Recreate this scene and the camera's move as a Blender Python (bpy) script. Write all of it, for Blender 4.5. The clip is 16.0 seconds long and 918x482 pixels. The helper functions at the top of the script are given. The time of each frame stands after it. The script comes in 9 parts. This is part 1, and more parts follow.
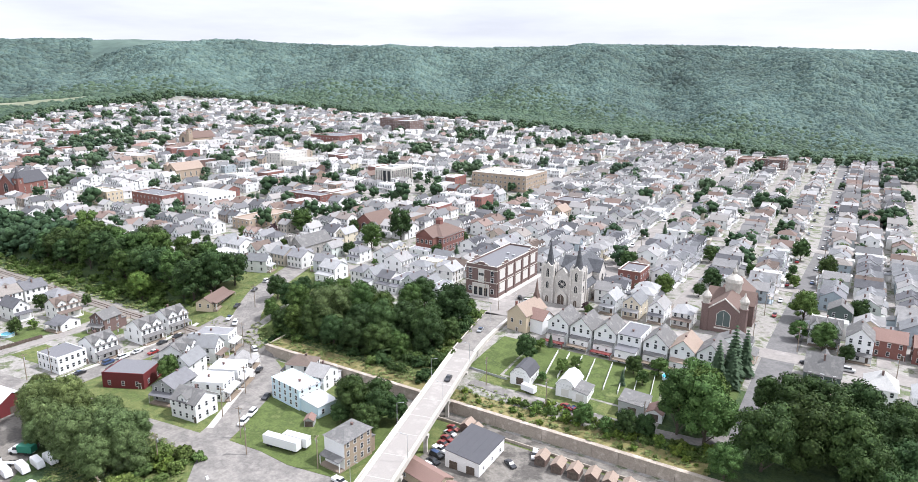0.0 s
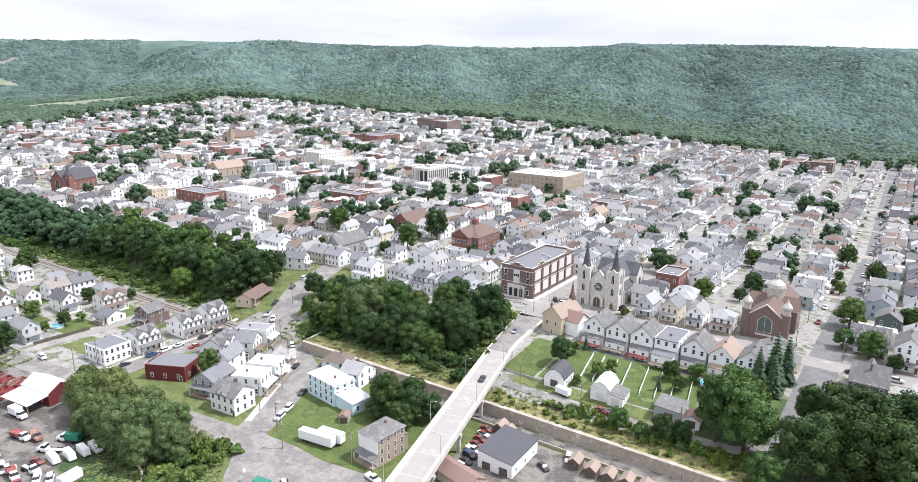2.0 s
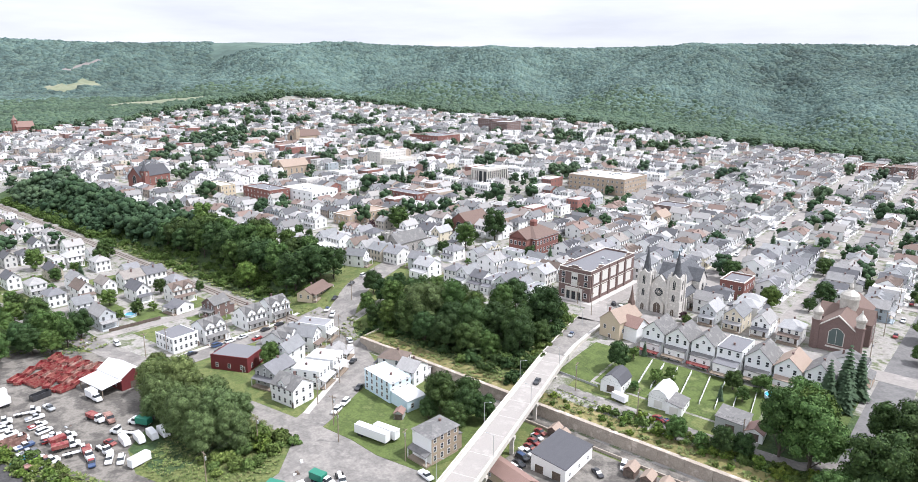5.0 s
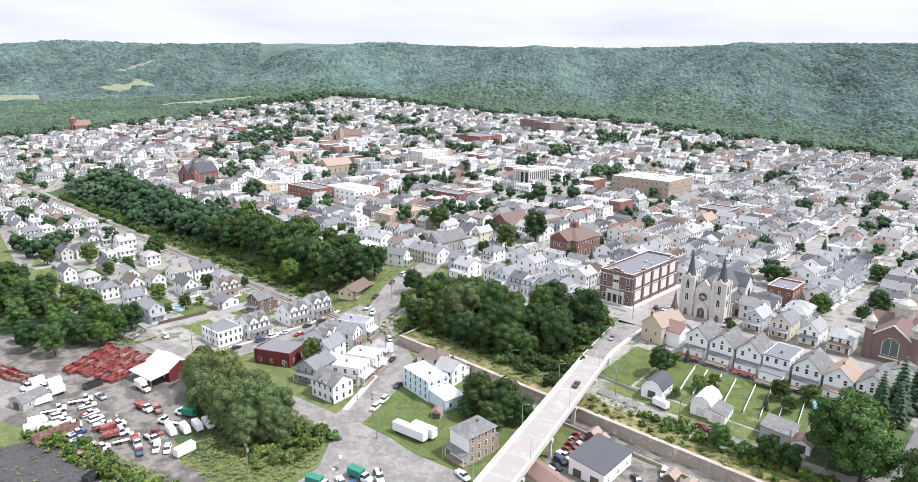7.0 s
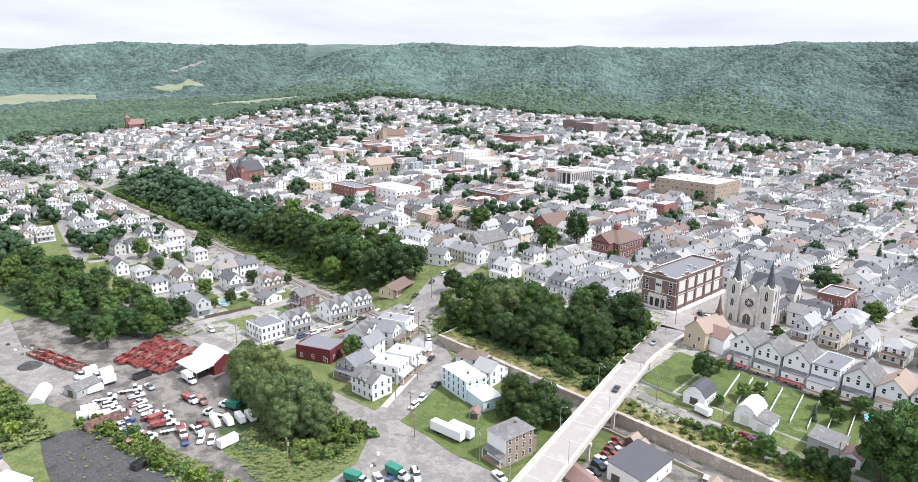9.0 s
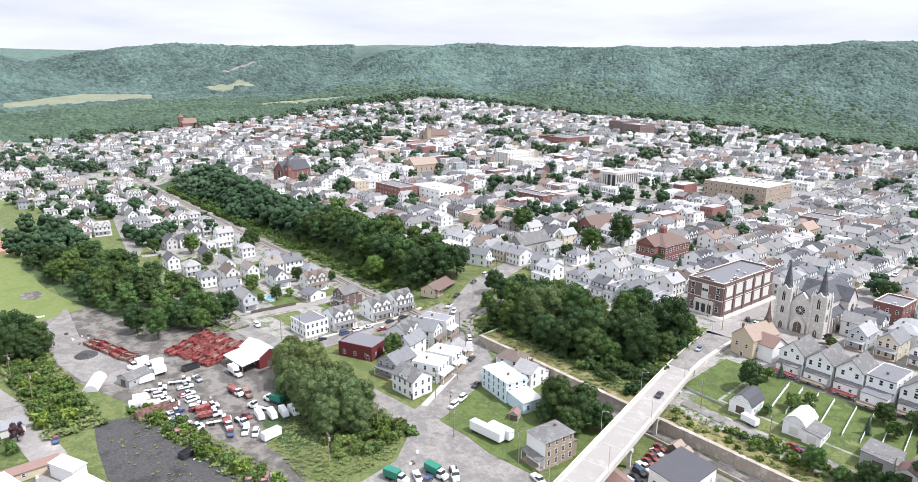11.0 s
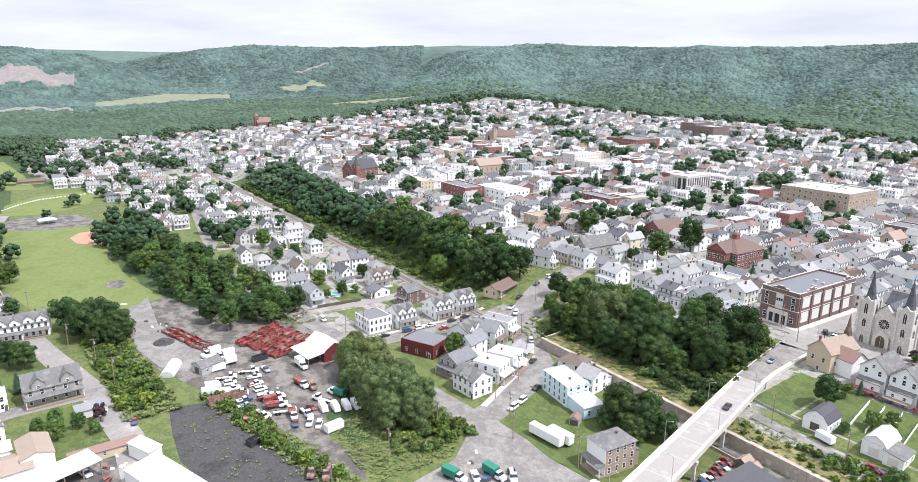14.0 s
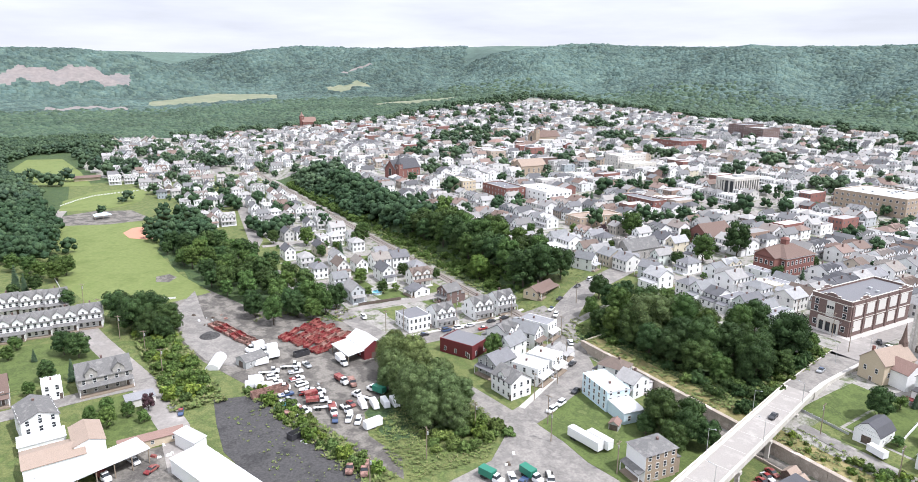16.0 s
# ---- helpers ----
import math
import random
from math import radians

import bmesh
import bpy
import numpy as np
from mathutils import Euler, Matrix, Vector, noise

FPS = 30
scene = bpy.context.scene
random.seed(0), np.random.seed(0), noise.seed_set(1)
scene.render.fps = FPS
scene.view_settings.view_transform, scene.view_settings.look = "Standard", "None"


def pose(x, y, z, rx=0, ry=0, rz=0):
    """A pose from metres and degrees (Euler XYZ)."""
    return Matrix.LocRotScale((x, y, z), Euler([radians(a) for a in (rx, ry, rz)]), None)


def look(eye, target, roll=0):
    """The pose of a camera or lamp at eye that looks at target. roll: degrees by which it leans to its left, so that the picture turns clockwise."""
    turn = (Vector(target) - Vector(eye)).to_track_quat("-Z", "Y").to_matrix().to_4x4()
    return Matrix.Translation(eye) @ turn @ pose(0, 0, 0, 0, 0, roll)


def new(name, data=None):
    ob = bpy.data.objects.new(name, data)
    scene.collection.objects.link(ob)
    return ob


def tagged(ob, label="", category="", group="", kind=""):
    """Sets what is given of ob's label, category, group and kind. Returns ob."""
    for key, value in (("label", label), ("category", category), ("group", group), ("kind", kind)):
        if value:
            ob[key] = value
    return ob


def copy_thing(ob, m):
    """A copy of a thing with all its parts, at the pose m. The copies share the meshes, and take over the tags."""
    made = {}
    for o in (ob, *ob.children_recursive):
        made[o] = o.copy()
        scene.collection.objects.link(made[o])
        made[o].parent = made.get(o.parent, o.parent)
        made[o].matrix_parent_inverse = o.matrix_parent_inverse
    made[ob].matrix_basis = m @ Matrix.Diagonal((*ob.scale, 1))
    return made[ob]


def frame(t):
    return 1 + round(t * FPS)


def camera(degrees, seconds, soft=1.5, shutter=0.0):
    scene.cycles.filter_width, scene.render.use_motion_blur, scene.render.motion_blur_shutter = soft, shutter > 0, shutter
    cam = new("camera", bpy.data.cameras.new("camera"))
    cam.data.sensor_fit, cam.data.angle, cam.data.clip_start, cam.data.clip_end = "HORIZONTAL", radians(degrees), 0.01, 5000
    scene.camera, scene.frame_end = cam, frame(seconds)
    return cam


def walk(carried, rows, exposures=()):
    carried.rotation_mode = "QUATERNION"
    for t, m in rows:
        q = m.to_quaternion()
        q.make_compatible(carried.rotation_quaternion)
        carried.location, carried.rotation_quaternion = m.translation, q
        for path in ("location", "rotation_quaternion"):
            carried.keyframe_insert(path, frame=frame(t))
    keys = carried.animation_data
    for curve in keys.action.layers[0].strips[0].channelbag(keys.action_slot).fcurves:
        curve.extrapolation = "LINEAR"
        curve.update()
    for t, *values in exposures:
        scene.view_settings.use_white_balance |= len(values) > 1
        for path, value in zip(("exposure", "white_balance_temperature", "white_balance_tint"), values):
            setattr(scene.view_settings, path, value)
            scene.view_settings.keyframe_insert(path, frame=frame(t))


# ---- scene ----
EYE_Z = 108.0
cam = camera(70.1, 16.0, soft=0.7)
# seconds and heading in degrees; the aircraft hovers and turns to its left
HEADINGS = [
    (0.0, 31.5), (0.5, 32.33), (1.0, 33.13), (1.5, 33.91), (2.0, 34.72), (2.5, 35.57), (3.0, 36.42), (3.5, 37.3), (4.0, 38.2),
    (6.5, 42.6), (7.0, 43.57), (7.5, 44.45), (8.0, 45.35), (8.5, 46.28), (9.0, 47.21), (11.5, 52.0), (12.0, 52.97), (12.5, 53.93),
    (13.0, 54.88), (13.5, 55.83), (14.0, 56.78), (14.5, 57.72), (15.0, 58.65), (15.5, 59.59), (16.0, 60.44),
]
walk(cam, [(t, pose(0, 0, EYE_Z, 75.97, 0, a) @ pose(0, 0, 0, 0, 0, 0.5)) for t, a in HEADINGS], exposures=[(0.0, 0.32, 5900, 14), (16.0, 0.27, 5900, 14)])

# ---------------------------------------------------------------- light
SUN_AZ, SUN_EL = 57.0, 57.0          # degrees clockwise from +y, degrees above the horizon
world = bpy.data.worlds.new("hazy_bright_sky")
scene.world = world
world.use_nodes = True
wn, wl = world.node_tree.nodes, world.node_tree.links
wn.clear()
w_out, w_bg = wn.new("ShaderNodeOutputWorld"), wn.new("ShaderNodeBackground")
w_sky = wn.new("ShaderNodeTexSky")
w_sky.sky_type, w_sky.sun_disc = "NISHITA", False
w_sky.sun_elevation, w_sky.sun_rotation = radians(SUN_EL), radians(SUN_AZ)
w_sky.air_density, w_sky.dust_density = 1.2, 2.5
w_co, w_map = wn.new("ShaderNodeTexCoord"), wn.new("ShaderNodeMapping")
w_map.inputs["Scale"].default_value = (2.2, 2.2, 14.0)
w_noise = wn.new("ShaderNodeTexNoise")
w_noise.inputs["Scale"].default_value, w_noise.inputs["Detail"].default_value, w_noise.inputs["Roughness"].default_value = 1.6, 7.0, 0.55
w_ramp = wn.new("ShaderNodeValToRGB")
w_ramp.color_ramp.elements[0].position, w_ramp.color_ramp.elements[0].color = 0.3, (5.6, 5.62, 5.7, 1)
w_ramp.color_ramp.elements[1].position, w_ramp.color_ramp.elements[1].color = 0.62, (6.9, 6.9, 6.95, 1)
w_mix = wn.new("ShaderNodeMix")
w_mix.data_type = "RGBA"
w_mix.inputs[0].default_value = 0.95
wl.new(w_co.outputs["Generated"], w_map.inputs[0])
wl.new(w_map.outputs[0], w_noise.inputs["Vector"])
wl.new(w_noise.outputs["Fac"], w_ramp.inputs[0])
wl.new(w_sky.outputs[0], w_mix.inputs[6])
wl.new(w_ramp.outputs[0], w_mix.inputs[7])
w_sep, w_grad, w_mul = wn.new("ShaderNodeSeparateXYZ"), wn.new("ShaderNodeMapRange"), wn.new("ShaderNodeVectorMath")
w_grad.inputs[1].default_value, w_grad.inputs[2].default_value, w_grad.inputs[3].default_value, w_grad.inputs[4].default_value = 0.1, 0.45, 1.0, 1.55
w_mul.operation = "SCALE"
wl.new(w_co.outputs["Generated"], w_sep.inputs[0])
wl.new(w_sep.outputs["Z"], w_grad.inputs[0])
wl.new(w_mix.outputs[2], w_mul.inputs[0])
wl.new(w_grad.outputs[0], w_mul.inputs["Scale"])
wl.new(w_mul.outputs[0], w_bg.inputs[0])
w_bg.inputs[1].default_value = 0.125
wl.new(w_bg.outputs[0], w_out.inputs[0])

sun_data = bpy.data.lights.new("sun", "SUN")
sun_data.energy, sun_data.angle, sun_data.color = 4.5, radians(0.8), (1.0, 0.955, 0.89)
sun = new("sun", sun_data)
sx, sy = math.sin(radians(SUN_AZ)), math.cos(radians(SUN_AZ))
sun.matrix_world = look((300 * sx, 300 * sy, 600), (300 * sx - sx * math.cos(radians(SUN_EL)), 300 * sy - sy * math.cos(radians(SUN_EL)), 600 - math.sin(radians(SUN_EL))))


# ---------------------------------------------------------------- materials
def material(name, colors, rough=0.8, scale=1.0, grain=0.25, bump=0.0, bump_scale=None, metal=0.0, by="noise", laps=0.0, coat=0.0):
    """Procedural surface. colors: the spread of base colours; by: what picks among them (noise, object, island).
    scale: size of the stains in 1/m; laps: spacing of horizontal boards in metres."""
    m = bpy.data.materials.new(name)
    m.use_nodes = True
    n, l = m.node_tree.nodes, m.node_tree.links
    bsdf = n["Principled BSDF"]
    bsdf.inputs["Roughness"].default_value, bsdf.inputs["Metallic"].default_value = rough, metal
    bsdf.inputs["Specular IOR Level"].default_value = 0.3
    co = n.new("ShaderNodeNewGeometry")
    ramp = n.new("ShaderNodeValToRGB")
    while len(ramp.color_ramp.elements) < len(colors):
        ramp.color_ramp.elements.new(0.5)
    for i, c in enumerate(colors):
        e = ramp.color_ramp.elements[i]
        e.position = i / max(1, len(colors) - 1) if by == "noise" else i / len(colors)
        e.color = (*c, 1)
    stain = n.new("ShaderNodeTexNoise")
    stain.inputs["Scale"].default_value, stain.inputs["Detail"].default_value, stain.inputs["Roughness"].default_value = scale, 6.0, 0.62
    l.new(co.outputs["Position"], stain.inputs["Vector"])
    if by == "noise":
        spread = n.new("ShaderNodeMapRange")
        spread.inputs[1].default_value, spread.inputs[2].default_value = 0.3, 0.7
        l.new(stain.outputs["Fac"], spread.inputs[0])
        l.new(spread.outputs[0], ramp.inputs[0])
    else:
        ramp.color_ramp.interpolation = "CONSTANT" if by == "object" else "LINEAR"
        if by == "object":
            src = n.new("ShaderNodeObjectInfo")
            l.new(src.outputs["Random"], ramp.inputs[0])
        else:
            l.new(co.outputs["Random Per Island"], ramp.inputs[0])
        if by == "leaf":
            who, spread = n.new("ShaderNodeObjectInfo"), n.new("ShaderNodeMapRange")
            spread.inputs[3].default_value, spread.inputs[4].default_value = 0.75, 1.25
            l.new(who.outputs["Random"], spread.inputs[0])
            turn_, part_, tint = n.new("ShaderNodeMath"), n.new("ShaderNodeMath"), n.new("ShaderNodeValToRGB")
            turn_.operation, turn_.inputs[1].default_value, part_.operation = "MULTIPLY", 7.31, "FRACT"
            tint.color_ramp.elements[0].color, tint.color_ramp.elements[1].color = (1.1, 1.02, 0.92, 1), (0.86, 0.97, 1.06, 1)
            l.new(who.outputs["Random"], turn_.inputs[0])
            l.new(turn_.outputs[0], part_.inputs[0])
            l.new(part_.outputs[0], tint.inputs[0])
    fine = n.new("ShaderNodeTexNoise")
    fine.inputs["Scale"].default_value, fine.inputs["Detail"].default_value = scale * 9, 5.0
    l.new(co.outputs["Position"], fine.inputs["Vector"])
    both = n.new("ShaderNodeMath")
    both.operation = "ADD"
    l.new(stain.outputs["Fac"], both.inputs[0])
    l.new(fine.outputs["Fac"], both.inputs[1])
    tone = n.new("ShaderNodeMapRange")
    tone.inputs[1].default_value, tone.inputs[2].default_value = 0.6, 1.4
    tone.inputs[3].default_value, tone.inputs[4].default_value = 1 - grain, 1 + grain * 0.6
    l.new(both.outputs[0], tone.inputs[0])
    mul = n.new("ShaderNodeVectorMath")
    mul.operation = "SCALE"
    l.new(ramp.outputs[0], mul.inputs[0])
    l.new(tone.outputs[0], mul.inputs["Scale"])
    if by == "leaf":
        own = n.new("ShaderNodeVectorMath")
        own.operation = "SCALE"
        l.new(mul.outputs[0], own.inputs[0])
        l.new(spread.outputs[0], own.inputs["Scale"])
        hue = n.new("ShaderNodeVectorMath")
        hue.operation = "MULTIPLY"
        l.new(own.outputs[0], hue.inputs[0])
        l.new(tint.outputs[0], hue.inputs[1])
        mul = hue
        # noise darkens the leaf colour in spots: painted shade of gaps between sprays
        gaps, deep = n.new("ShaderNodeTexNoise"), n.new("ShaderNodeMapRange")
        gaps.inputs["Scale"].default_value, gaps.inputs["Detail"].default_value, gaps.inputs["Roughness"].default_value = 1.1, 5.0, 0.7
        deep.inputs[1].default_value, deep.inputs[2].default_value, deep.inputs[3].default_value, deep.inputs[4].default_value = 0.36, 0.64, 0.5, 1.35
        gap_shade = n.new("ShaderNodeVectorMath")
        gap_shade.operation = "SCALE"
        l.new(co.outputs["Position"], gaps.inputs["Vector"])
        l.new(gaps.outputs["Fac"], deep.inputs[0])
        l.new(mul.outputs[0], gap_shade.inputs[0])
        l.new(deep.outputs[0], gap_shade.inputs["Scale"])
        mul = gap_shade
        relief = n.new("ShaderNodeBump")
        relief.inputs["Strength"].default_value, relief.inputs["Distance"].default_value = 1.0, 0.32
        l.new(gaps.outputs["Fac"], relief.inputs["Height"])
        l.new(relief.outputs[0], bsdf.inputs["Normal"])
        bsdf.inputs["Specular IOR Level"].default_value = 0.12
    l.new(mul.outputs[0], bsdf.inputs["Base Color"])
    if bump or laps:
        bp = n.new("ShaderNodeBump")
        bp.inputs["Strength"].default_value, bp.inputs["Distance"].default_value = 1.0, bump or 0.02
        if laps:
            sep = n.new("ShaderNodeSeparateXYZ")
            l.new(co.outputs["Position"], sep.inputs[0])
            div = n.new("ShaderNodeMath")
            div.operation, div.inputs[1].default_value = "DIVIDE", laps
            l.new(sep.outputs["Z"], div.inputs[0])
            saw = n.new("ShaderNodeMath")
            saw.operation = "FRACT"
            l.new(div.outputs[0], saw.inputs[0])
            l.new(saw.outputs[0], bp.inputs["Height"])
        else:
            rel = n.new("ShaderNodeTexNoise")
            rel.inputs["Scale"].default_value, rel.inputs["Detail"].default_value = bump_scale or scale * 6, 6.0
            l.new(co.outputs["Position"], rel.inputs["Vector"])
            l.new(rel.outputs["Fac"], bp.inputs["Height"])
        l.new(bp.outputs[0], bsdf.inputs["Normal"])
    if coat:
        bsdf.inputs["Coat Weight"].default_value = coat
    return m


def brickwork(name, brick_a, brick_b, mortar, rough=0.9):
    """Brick with courses at real size, on upright walls of any heading."""
    m = material(name, [brick_a, brick_b], rough=rough, scale=0.5, grain=0.3)
    n, l = m.node_tree.nodes, m.node_tree.links
    bsdf = n["Principled BSDF"]
    geo = n.new("ShaderNodeNewGeometry")
    sep, comb, add = n.new("ShaderNodeSeparateXYZ"), n.new("ShaderNodeCombineXYZ"), n.new("ShaderNodeMath")
    l.new(geo.outputs["Position"], sep.inputs[0])
    l.new(sep.outputs["X"], add.inputs[0])
    l.new(sep.outputs["Y"], add.inputs[1])
    l.new(add.outputs[0], comb.inputs["X"])
    l.new(sep.outputs["Z"], comb.inputs["Y"])
    tex = n.new("ShaderNodeTexBrick")
    tex.inputs["Scale"].default_value = 1.0
    tex.inputs["Brick Width"].default_value, tex.inputs["Row Height"].default_value, tex.inputs["Mortar Size"].default_value = 0.22, 0.075, 0.008
    tex.inputs["Color1"].default_value, tex.inputs["Color2"].default_value, tex.inputs["Mortar"].default_value = (1, 1, 1, 1), (0.82, 0.8, 0.8, 1), (*mortar, 1)
    l.new(comb.outputs[0], tex.inputs["Vector"])
    src = bsdf.inputs["Base Color"].links[0].from_socket
    mix = n.new("ShaderNodeMix")
    mix.data_type, mix.blend_type = "RGBA", "MULTIPLY"
    mix.inputs[0].default_value = 1.0
    l.new(src, mix.inputs[6])
    l.new(tex.outputs["Color"], mix.inputs[7])
    l.new(mix.outputs[2], bsdf.inputs["Base Color"])
    return m


WHITE, OFFWHITE, CREAM, PALEGREY = (0.82, 0.82, 0.81), (0.7, 0.69, 0.66), (0.62, 0.56, 0.44), (0.5, 0.52, 0.53)
M = {}
M["siding"] = material("painted_siding", [WHITE, OFFWHITE, WHITE, PALEGREY, WHITE, CREAM, WHITE, OFFWHITE, (0.36, 0.42, 0.46), WHITE, (0.74, 0.74, 0.72), (0.45, 0.4, 0.33), WHITE, OFFWHITE, (0.6, 0.64, 0.6)], rough=0.6, scale=0.35, grain=0.14, laps=0.2, bump=0.02, by="object")
M["white"] = material("white_painted_siding", [(0.84, 0.84, 0.83), (0.78, 0.78, 0.77)], rough=0.6, scale=0.4, grain=0.12, laps=0.2, bump=0.02)
M["paleblue"] = material("pale_blue_siding", [(0.6, 0.72, 0.78), (0.55, 0.68, 0.75)], rough=0.6, scale=0.4, grain=0.12, laps=0.2, bump=0.02)
M["greysiding"] = material("grey_siding", [(0.42, 0.43, 0.42), (0.36, 0.37, 0.36)], rough=0.7, scale=0.4, grain=0.16, laps=0.2, bump=0.02)
M["greensiding"] = material("dark_green_siding", [(0.1, 0.13, 0.12), (0.075, 0.1, 0.095)], rough=0.7, scale=0.4, grain=0.16, laps=0.2, bump=0.02)
M["cream"] = material("cream_stucco", [(0.55, 0.46, 0.33), (0.5, 0.42, 0.31)], rough=0.85, scale=0.5, grain=0.16, bump=0.02)
M["tanbrick"] = brickwork("tan_brick", (0.44, 0.355, 0.265), (0.38, 0.305, 0.23), (0.9, 0.9, 0.9))
M["redbrick"] = brickwork("red_brick", (0.25, 0.115, 0.095), (0.2, 0.097, 0.082), (1.0, 1.0, 1.0))
M["brownbrick"] = brickwork("brown_brick", (0.2, 0.138, 0.123), (0.16, 0.113, 0.102), (1.0, 1.0, 1.0))
M["mixedbrick"] = material("town_brick", [(0.24, 0.09, 0.07), (0.2, 0.1, 0.08), (0.36, 0.26, 0.2), (0.5, 0.42, 0.34), (0.27, 0.12, 0.09), (0.62, 0.6, 0.57)], rough=0.9, scale=0.4, grain=0.25, by="object", bump=0.01)
M["redwood"] = material("red_boards", [(0.17, 0.034, 0.036), (0.13, 0.028, 0.03)], rough=0.75, scale=0.5, grain=0.2, laps=0.25, bump=0.02)
M["stone"] = material("grey_limestone", [(0.66, 0.63, 0.58), (0.52, 0.49, 0.45), (0.7, 0.67, 0.62)], rough=0.9, scale=0.9, grain=0.28, bump=0.05, bump_scale=2.5)
M["greystone"] = material("grey_fieldstone", [(0.3, 0.29, 0.27), (0.38, 0.36, 0.33)], rough=0.9, scale=0.9, grain=0.3, bump=0.06, bump_scale=2.5)
M["trimstone"] = material("pale_stone_trim", [(0.62, 0.59, 0.53), (0.55, 0.52, 0.47)], rough=0.8, scale=0.8, grain=0.15)
M["shingle"] = material("asphalt_shingle", [(0.234, 0.234, 0.242), (0.156, 0.156, 0.164), (0.281, 0.277, 0.273), (0.101, 0.101, 0.109), (0.257, 0.234, 0.211), (0.203, 0.207, 0.211), (0.328, 0.32, 0.312), (0.164, 0.129, 0.109), (0.187, 0.187, 0.195), (0.234, 0.238, 0.242), (0.296, 0.289, 0.281), (0.125, 0.125, 0.133), (0.351, 0.351, 0.351)], rough=0.95, scale=0.5, grain=0.28, laps=0.22, bump=0.03, by="object")
M["shinglegrey"] = material("grey_shingle", [(0.2, 0.196, 0.189), (0.153, 0.15, 0.146), (0.23, 0.223, 0.212)], rough=0.95, scale=0.5, grain=0.28, laps=0.22, bump=0.03)
M["shingledark"] = material("charcoal_shingle", [(0.1, 0.1, 0.108), (0.075, 0.075, 0.082)], rough=0.95, scale=0.5, grain=0.25, laps=0.22, bump=0.03)
M["shinglebrown"] = material("brown_shingle", [(0.185, 0.132, 0.11), (0.145, 0.102, 0.087)], rough=0.95, scale=0.5, grain=0.25, laps=0.22, bump=0.03)
M["shingletan"] = material("tan_shingle", [(0.35, 0.275, 0.22), (0.3, 0.235, 0.19)], rough=0.95, scale=0.5, grain=0.28, laps=0.22, bump=0.03)
M["shinglered"] = material("red_clay_shingle", [(0.28, 0.185, 0.155), (0.235, 0.155, 0.132)], rough=0.95, scale=0.5, grain=0.28, laps=0.22, bump=0.03)
M["flatroof"] = material("flat_roof_membrane", [(0.42, 0.42, 0.42), (0.25, 0.25, 0.26), (0.62, 0.62, 0.62), (0.18, 0.18, 0.19), (0.5, 0.49, 0.47), (0.72, 0.72, 0.72)], rough=0.9, scale=0.25, grain=0.25, by="object")
M["bitumen"] = material("grey_roofing_felt", [(0.2, 0.2, 0.21), (0.15, 0.15, 0.16)], rough=0.9, scale=0.3, grain=0.3)
M["whiteroof"] = material("white_metal_roof", [(0.62, 0.62, 0.62), (0.56, 0.56, 0.56)], rough=0.45, scale=0.2, grain=0.1)
M["slate"] = material("blue_grey_slate", [(0.07, 0.073, 0.08), (0.11, 0.113, 0.12)], rough=0.7, scale=0.8, grain=0.2, laps=0.25, bump=0.03)
M["glass"] = material("dark_window_glass", [(0.03, 0.035, 0.04), (0.05, 0.055, 0.06)], rough=0.08, scale=0.6, grain=0.2)
# far panes greyed for curtains and for reflections put into the colour
M["curtained"] = material("curtained_window", [(0.17, 0.175, 0.18), (0.09, 0.095, 0.1), (0.26, 0.26, 0.25)], rough=0.25, scale=0.35, grain=0.3)
M["boarded"] = material("pale_blocked_window", [(0.66, 0.64, 0.6), (0.58, 0.56, 0.52)], rough=0.7, scale=0.8, grain=0.15)
M["trim"] = material("white_trim", [(0.76, 0.76, 0.75), (0.7, 0.7, 0.69)], rough=0.6, scale=1.0, grain=0.1)
M["darkwood"] = material("weathered_dark_boards", [(0.09, 0.07, 0.055), (0.14, 0.11, 0.09)], rough=0.85, scale=1.5, grain=0.3)
M["timber"] = material("weathered_timber", [(0.3, 0.24, 0.18), (0.22, 0.18, 0.14)], rough=0.85, scale=2.0, grain=0.3)
M["concrete"] = material("pale_concrete", [(0.55, 0.52, 0.47), (0.47, 0.445, 0.4), (0.6, 0.57, 0.52)], rough=0.85, scale=0.25, grain=0.16, bump=0.01)
M["deck"] = material("bleached_concrete_deck", [(0.338, 0.315, 0.288), (0.306, 0.285, 0.263), (0.356, 0.333, 0.306)], rough=0.85, scale=0.3, grain=0.16)
M["wallconcrete"] = material("stained_concrete", [(0.448, 0.392, 0.325), (0.336, 0.291, 0.241), (0.515, 0.448, 0.381)], rough=0.9, scale=0.3, grain=0.3, bump=0.02)
M["asphalt"] = material("worn_asphalt", [(0.215, 0.2, 0.182), (0.275, 0.257, 0.235), (0.165, 0.155, 0.144), (0.24, 0.224, 0.205)], rough=0.9, scale=0.13, grain=0.32, bump=0.01)
M["pinkasphalt"] = material("bleached_street_paving", [(0.31, 0.285, 0.262), (0.25, 0.232, 0.215), (0.345, 0.32, 0.295)], rough=0.9, scale=0.1, grain=0.22)
M["greyasphalt"] = material("grey_street_asphalt", [(0.135, 0.132, 0.13), (0.17, 0.165, 0.16), (0.115, 0.112, 0.11)], rough=0.9, scale=0.12, grain=0.3)
